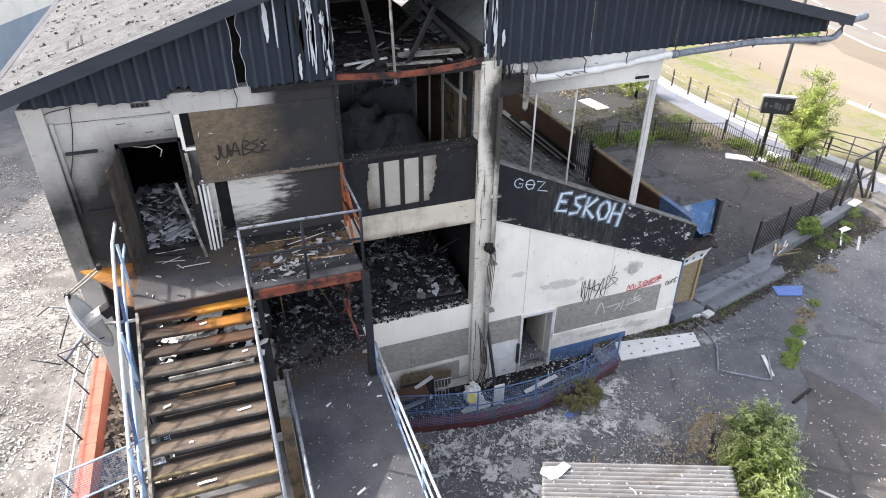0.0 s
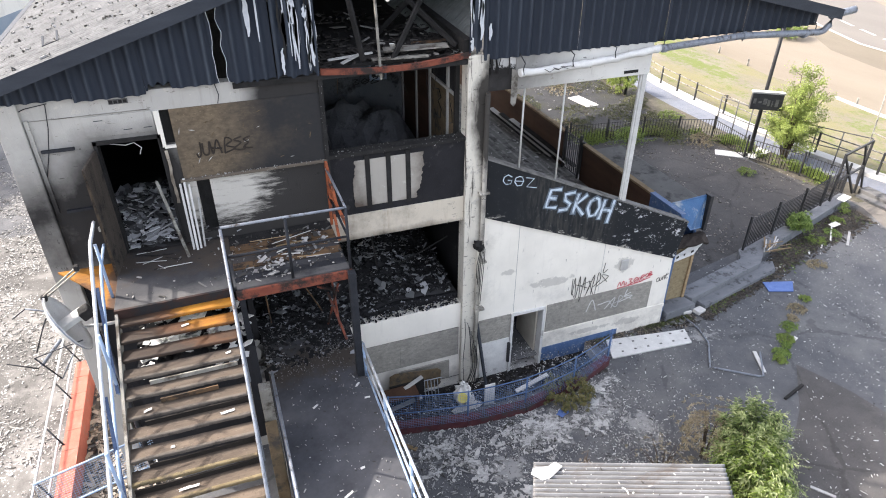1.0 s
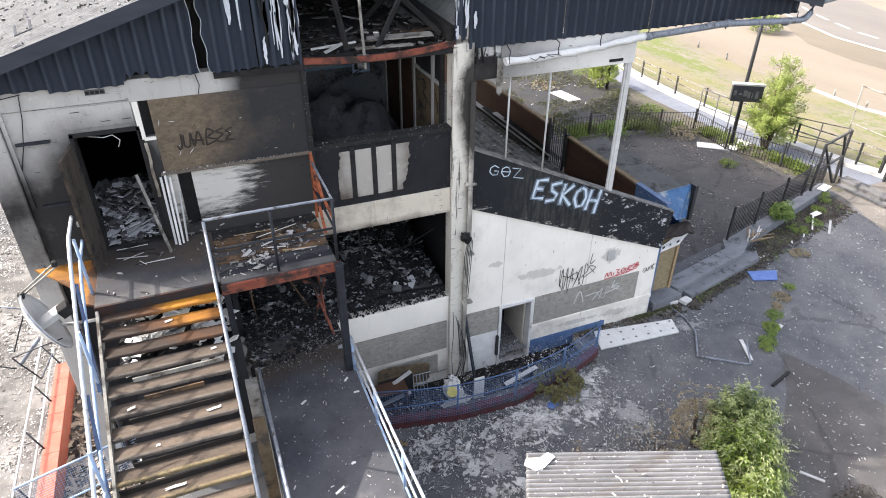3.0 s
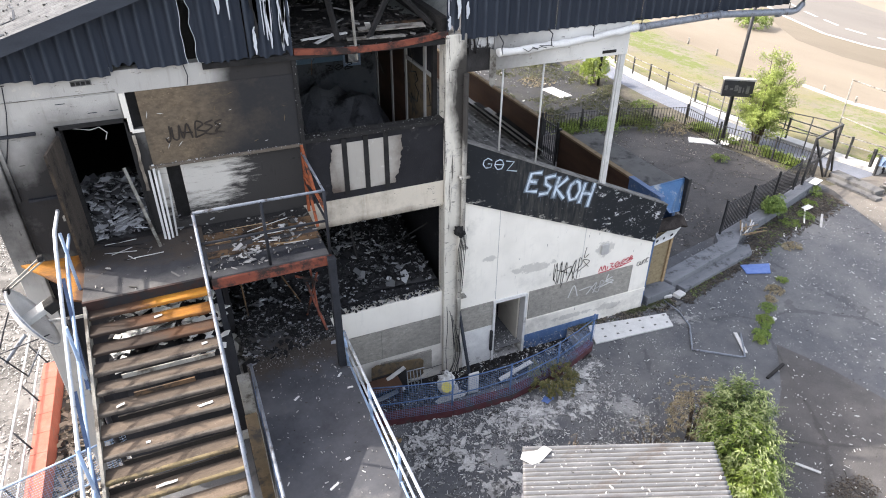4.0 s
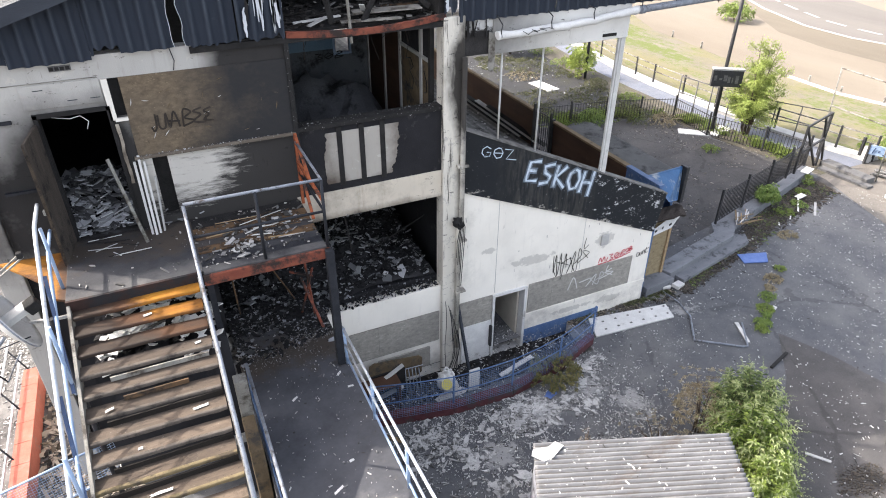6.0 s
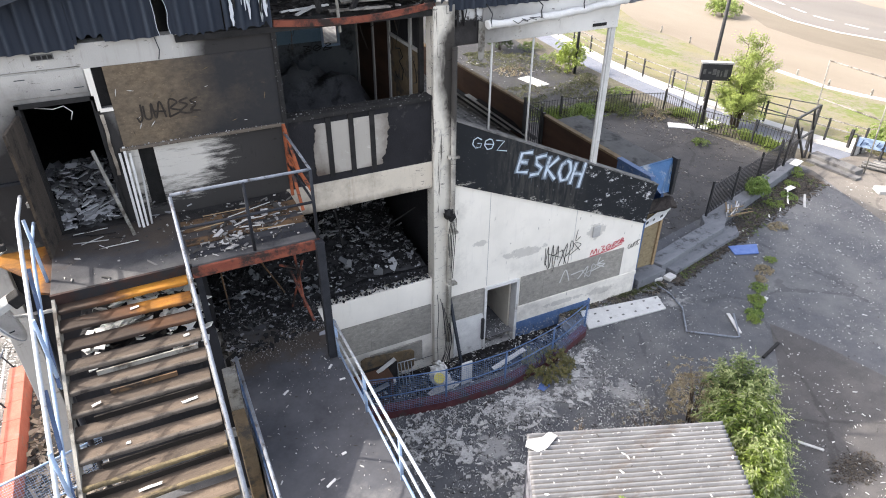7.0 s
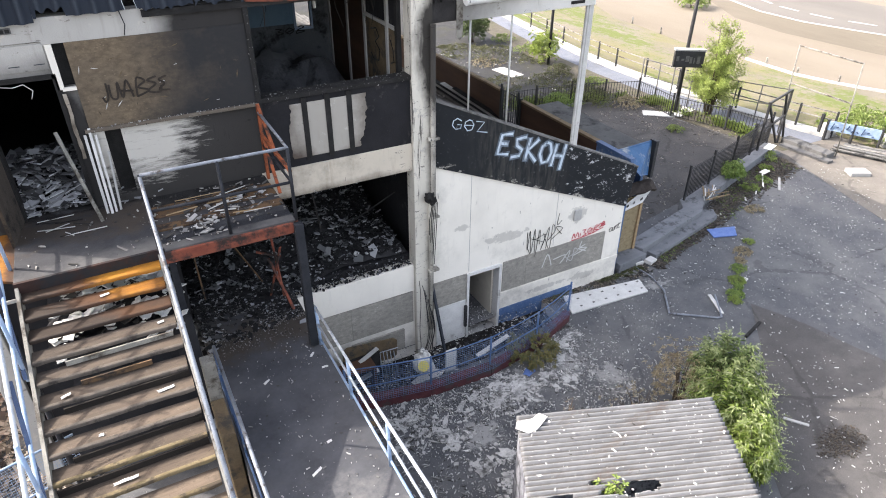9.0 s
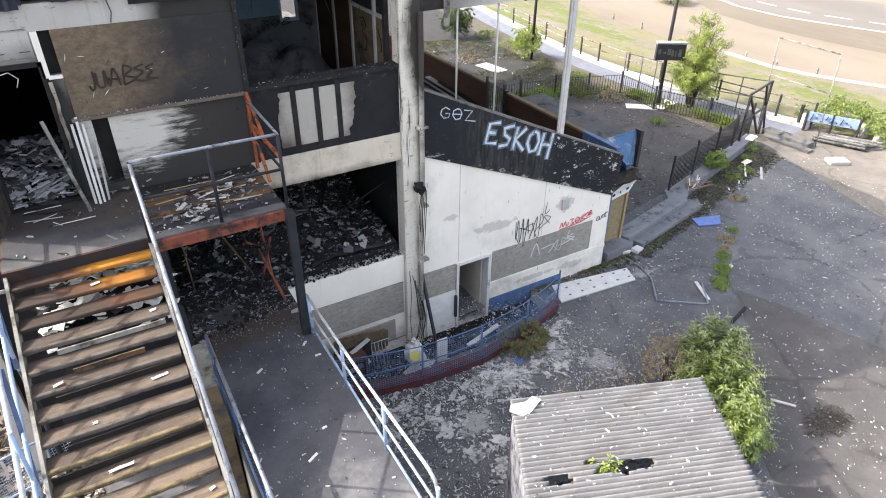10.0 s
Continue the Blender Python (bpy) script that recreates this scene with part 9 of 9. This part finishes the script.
scatter("soil_drift", "dark crumbled soil and bark along the kerb", "soil", 9000, 12.8, 22.8, -0.9, 3.2, 0.006, M_SOIL, lambda x, y: max(0.0, 1 - abs(y - (-0.12 + 0.30 * (x - 13.0) + 0.22 * min(1, max(0, (x - 16) / 2)))) / (0.40 + 0.09 * max(0, x - 15))) ** 2, size=(0.012, 0.075), long=3.0, tilt=0.3)
scatter("soil_patch", "dark crumbled patch of soil on the asphalt", "soil", 900, 10.6, 12.6, -7.6, -6.2, 0.008, M_SOIL, lambda x, y: max(0.0, 1 - ((x - 11.5) / 0.75) ** 2 - ((y + 6.95) / 0.42) ** 2), size=(0.005, 0.026), long=3.0, tilt=0.2)
scatter("wall_foot_soil", "brown soil, bark and splinters along the foot of the stand wall", "soil", 2400, 8.9, 12.6, -0.5, 0.0, 0.006, m_flakes("brown_soil_bits", (0.028, 0.023, 0.018), (0.22, 0.19, 0.15), 0.45), lambda x, y: clump(x, y, 1.3, 0.30, 0.55) * max(0.0, 1 + y / 0.45), size=(0.006, 0.045), long=3.5, tilt=0.3)
sprigs = []
while len(sprigs) < 150:
    x, y = wr.uniform(9.0, 12.4), -0.22 * wr.random() ** 1.5 - 0.02
    if wr.random() < clump(x, y, 1.5, 0.42, 0.6):
        sprigs.append((Vector((x, y, 0.01)), Vector((wr.gauss(0, 0.5), wr.gauss(-0.2, 0.4), 1))))
tagged(new("wall_foot_weeds", foliage("wall_foot_weeds", sprigs, m_leaf("dull_weed_leaf", (0.05, 0.065, 0.022), (0.15, 0.17, 0.07)), 7, 0.08, 0.014, 87)), "small dull weeds along the foot of the stand wall", "weeds", kind="stuff")
for x, y, w, d, turn in ((12.0, -0.22, 0.30, 0.18, 20), (12.25, -0.45, 0.26, 0.14, -30), (11.95, -0.55, 0.2, 0.15, 65), (12.55, -0.30, 0.28, 0.14, 5), (11.75, -0.15, 0.22, 0.12, -10), (12.35, -0.75, 0.18, 0.1, 40)):
    scrap(x, y, 0.02, w, d, turn, M_TERRACE, "dark broken slate at the corner of the stand", group="slates at the corner", tilt=(rnd.gauss(0, 0.1), rnd.gauss(0, 0.1)), thick=0.025)
for a, b, w in (((20.0, 1.75, 0.03), (20.9, 2.55, 0.16), 0.05), ((20.75, 2.45, 0.12), (21.15, 2.50, 0.14), 0.22), ((22.3, 3.52, 0.36), (22.9, 3.72, 0.37), 0.30), ((19.3, 1.5, 0.02), (19.5, 1.65, 0.03), 0.05), ((18.6, 1.35, 0.02), (18.75, 1.5, 0.02), 0.06)):
    bm = B()
    bar(bm, a, b, w, 0.02)
    one("white_batten", bm, M_PAPER, "white painted batten thrown down by the kerb", "batten", "white battens by the kerb")
shrub("dry_weeds", "dry seed heads standing at the edge of the shed roof", tuple(shed_at(0.95, -0.12, -0.35)), 0.09, 0.55, 12, 6, 0.045, 0.012, M_TWIGS, 61, 4, "weeds")

# rusted struts by the deck opening
for p, q in (((1.98, -0.35, DECK), (1.90, -0.30, 4.3)), ((1.75, -0.20, DECK), (2.02, -0.45, 4.0)), ((2.02, -0.9, DECK), (1.80, -0.25, 3.7)), ((1.60, -0.25, 3.9), (2.04, -0.30, 3.7))):
    bm = B()
    bar(bm, p, q, 0.05, 0.03)
    one("rusted_strut", bm, M_BEAM, "rusted orange steel strut leaning by the burnt opening", "strut", "rusted struts")

scatter("deck_crumbs", "fine ash and plaster crumbs by the burnt opening", "ash", 3400, 0.3, 2.15, -2.6, 0.35, DECK, m_flakes("ash_crumbs", (0.03, 0.028, 0.026), (0.30, 0.29, 0.28), 0.35), lambda x, y: clump(x, y, 1.1, 0.36, 0.6) * max(0.03, 1 - abs(y + 0.5) / 1.2), size=(0.003, 0.016), long=2.5, tilt=0.2)
scatter("weedy_bits", "pale scraps and gravel among the weeds", "litter", 520, 15.0, 22.6, 12.8, 24.0, 0.012, M_FLAKE, lambda x, y: clump(x, y, 0.8, 0.42, 0.6), size=(0.012, 0.07), long=3.0, tilt=0.15, power=2.6)
scatter("yard_bits", "leaf bits and dust on the railed yard", "litter", 2200, 13.0, 23.0, 2.0, 12.6, 0.008, m_flakes("yard_bits", (0.060, 0.054, 0.046), (0.30, 0.28, 0.25), 0.12), lambda x, y: clump(x, y, 0.7, 0.40, 0.62) if y > 0.30 * x - 2.3 else 0, size=(0.010, 0.05), long=3.0, tilt=0.15)
# pale crumbs along the burnt window sill and the parapet's coping
scatter("sill_crumbs", "pale crumbs of plaster along the charred sill", "debris", 120, 2.2, 5.0, -0.05, 0.22, 6.765, m_flakes("sooty_crumbs", (0.03, 0.03, 0.03), (0.26, 0.26, 0.255), 0.3), size=(0.003, 0.016), long=3.0, tilt=0.2)
scatter("board_sill_crumbs", "pale crumbs along the sill of the boarded window", "debris", 70, -0.5, 2.1, -0.065, -0.02, 6.70, M_FLAKE, size=(0.003, 0.014), long=3.0, tilt=0.2)

M_ASHFLECK = m_flakes('grey_ash_flecks', (0.06, 0.06, 0.06), (0.42, 0.42, 0.41), 0.3)
for x0, x1, y0, y1, z0, z1, count in ((2.08, 2.18, -0.07, -0.05, 6.8, 8.3, 40), (2.17, 5.0, -0.06, -0.05, 6.66, 6.77, 45), (-0.55, 2.1, -0.08, -0.06, 6.63, 6.72, 40), (5.0, 5.06, -0.06, -0.03, 6.8, 8.3, 34), (2.3, 5.0, -0.045, -0.03, 4.74, 4.80, 40)):
    spots = [(rnd.uniform(x0, x1), rnd.uniform(y0, y1), rnd.uniform(z0, z1)) for k in range(count)]
    tagged(new("ash_flecks", chip_mesh("ash_flecks", spots, M_ASHFLECK, (0.002, 0.013), 0.003, 3.0, 1.2)), "pale ash flecks clinging to the burnt frame", "ash", kind="stuff")

# panels and joints round the burnt upper door
part("panel", boxed(-1.90, -0.80, -0.018, -0.001, 7.68, 8.05), M_WALL_L, wall_gable, "pale panel over the door", 0.004)
part("joint", boxed(XL + 0.4, -0.82, -0.016, -0.001, 8.07, 8.078), M_STRINGER, wall_gable, "thin horizontal joint")
for x in (-1.72, -1.30, -0.98):
    part("slot", boxed(x, x + 0.14, -0.022, -0.018, 7.96 - 0.2 * (x > -1.4), 7.972 - 0.2 * (x > -1.4)), M_TRIM, wall_gable)
trnd = random.Random(12)
pts = [(-0.72 + trnd.uniform(-0.012, 0.012) + 0.015 * (i == 3), 7.30 - 1.05 * i / 9) for i in range(10)]
bm = B()
slab(bm, [(p[0] - 0.012 - trnd.uniform(0, 0.02), p[1]) for p in pts] + [(p[0] + 0.03, p[1]) for p in pts[::-1]], -0.045, -0.031)
part("torn_trim", bm, M_BAND, wall_gable, "chipped white door trim")
# open carcass, rounded board and doorstep in the sunken strip
carcass = thing("cabinet_carcass", "dark brown empty cabinet carcass dumped against the wall base", "cabinet", (3.2, -0.5, -0.3))
for x0, x1, z0, z1 in ((2.72, 2.78, -0.28, 0.50), (3.62, 3.68, -0.28, 0.42), (2.72, 3.68, 0.44, 0.50), (2.72, 3.68, -0.30, -0.24)):
    part("side", boxed(x0, x1, -0.78, -0.38, z0, z1), M_BROWN, carcass)
part("back", boxed(2.78, 3.62, -0.40, -0.38, -0.24, 0.44), M_CHAR, carcass)
bm = B()
slab(bm, [(3.05, 0.30), (3.12, 0.24), (4.30, 0.10), (4.40, 0.18), (4.42, 0.62), (4.34, 0.70), (3.20, 0.86), (3.08, 0.80)], -0.30, -0.27)
one("rounded_board", bm, M_OCHRE, "brown stained board with rounded corners leaning on the wall base", "board")
part("threshold", boxed(6.53, 7.39, -0.02, 0.26, -0.36, -0.285), M_CONC, door_1, "worn concrete threshold")
bm = B()
bar(bm, (5.42, -0.14, 1.9), (5.62, -0.55, -0.28), 0.07, 0.05)
one("leaning_post", bm, M_TRIM, "dark post leaning against the column", "post")

frnd = random.Random(14)
for k in range(26):
    x, z = frnd.uniform(-0.48, 1.9), frnd.uniform(6.75, 7.98)
    l, a = frnd.uniform(0.02, 0.07), frnd.uniform(0, 3.14)
    bm = B()
    dx, dz = math.cos(a) * l, math.sin(a) * l
    slab(bm, [(x - dx, z - dz), (x + dz * 0.12, z - dx * 0.12), (x + dx, z + dz), (x - dz * 0.12, z + dx * 0.12)], -0.027, -0.018)
    part("lifted_strand", bm, M_OCHRE if k % 3 else M_GREYBOARD, window_boarded, "lifted pale wood strand")
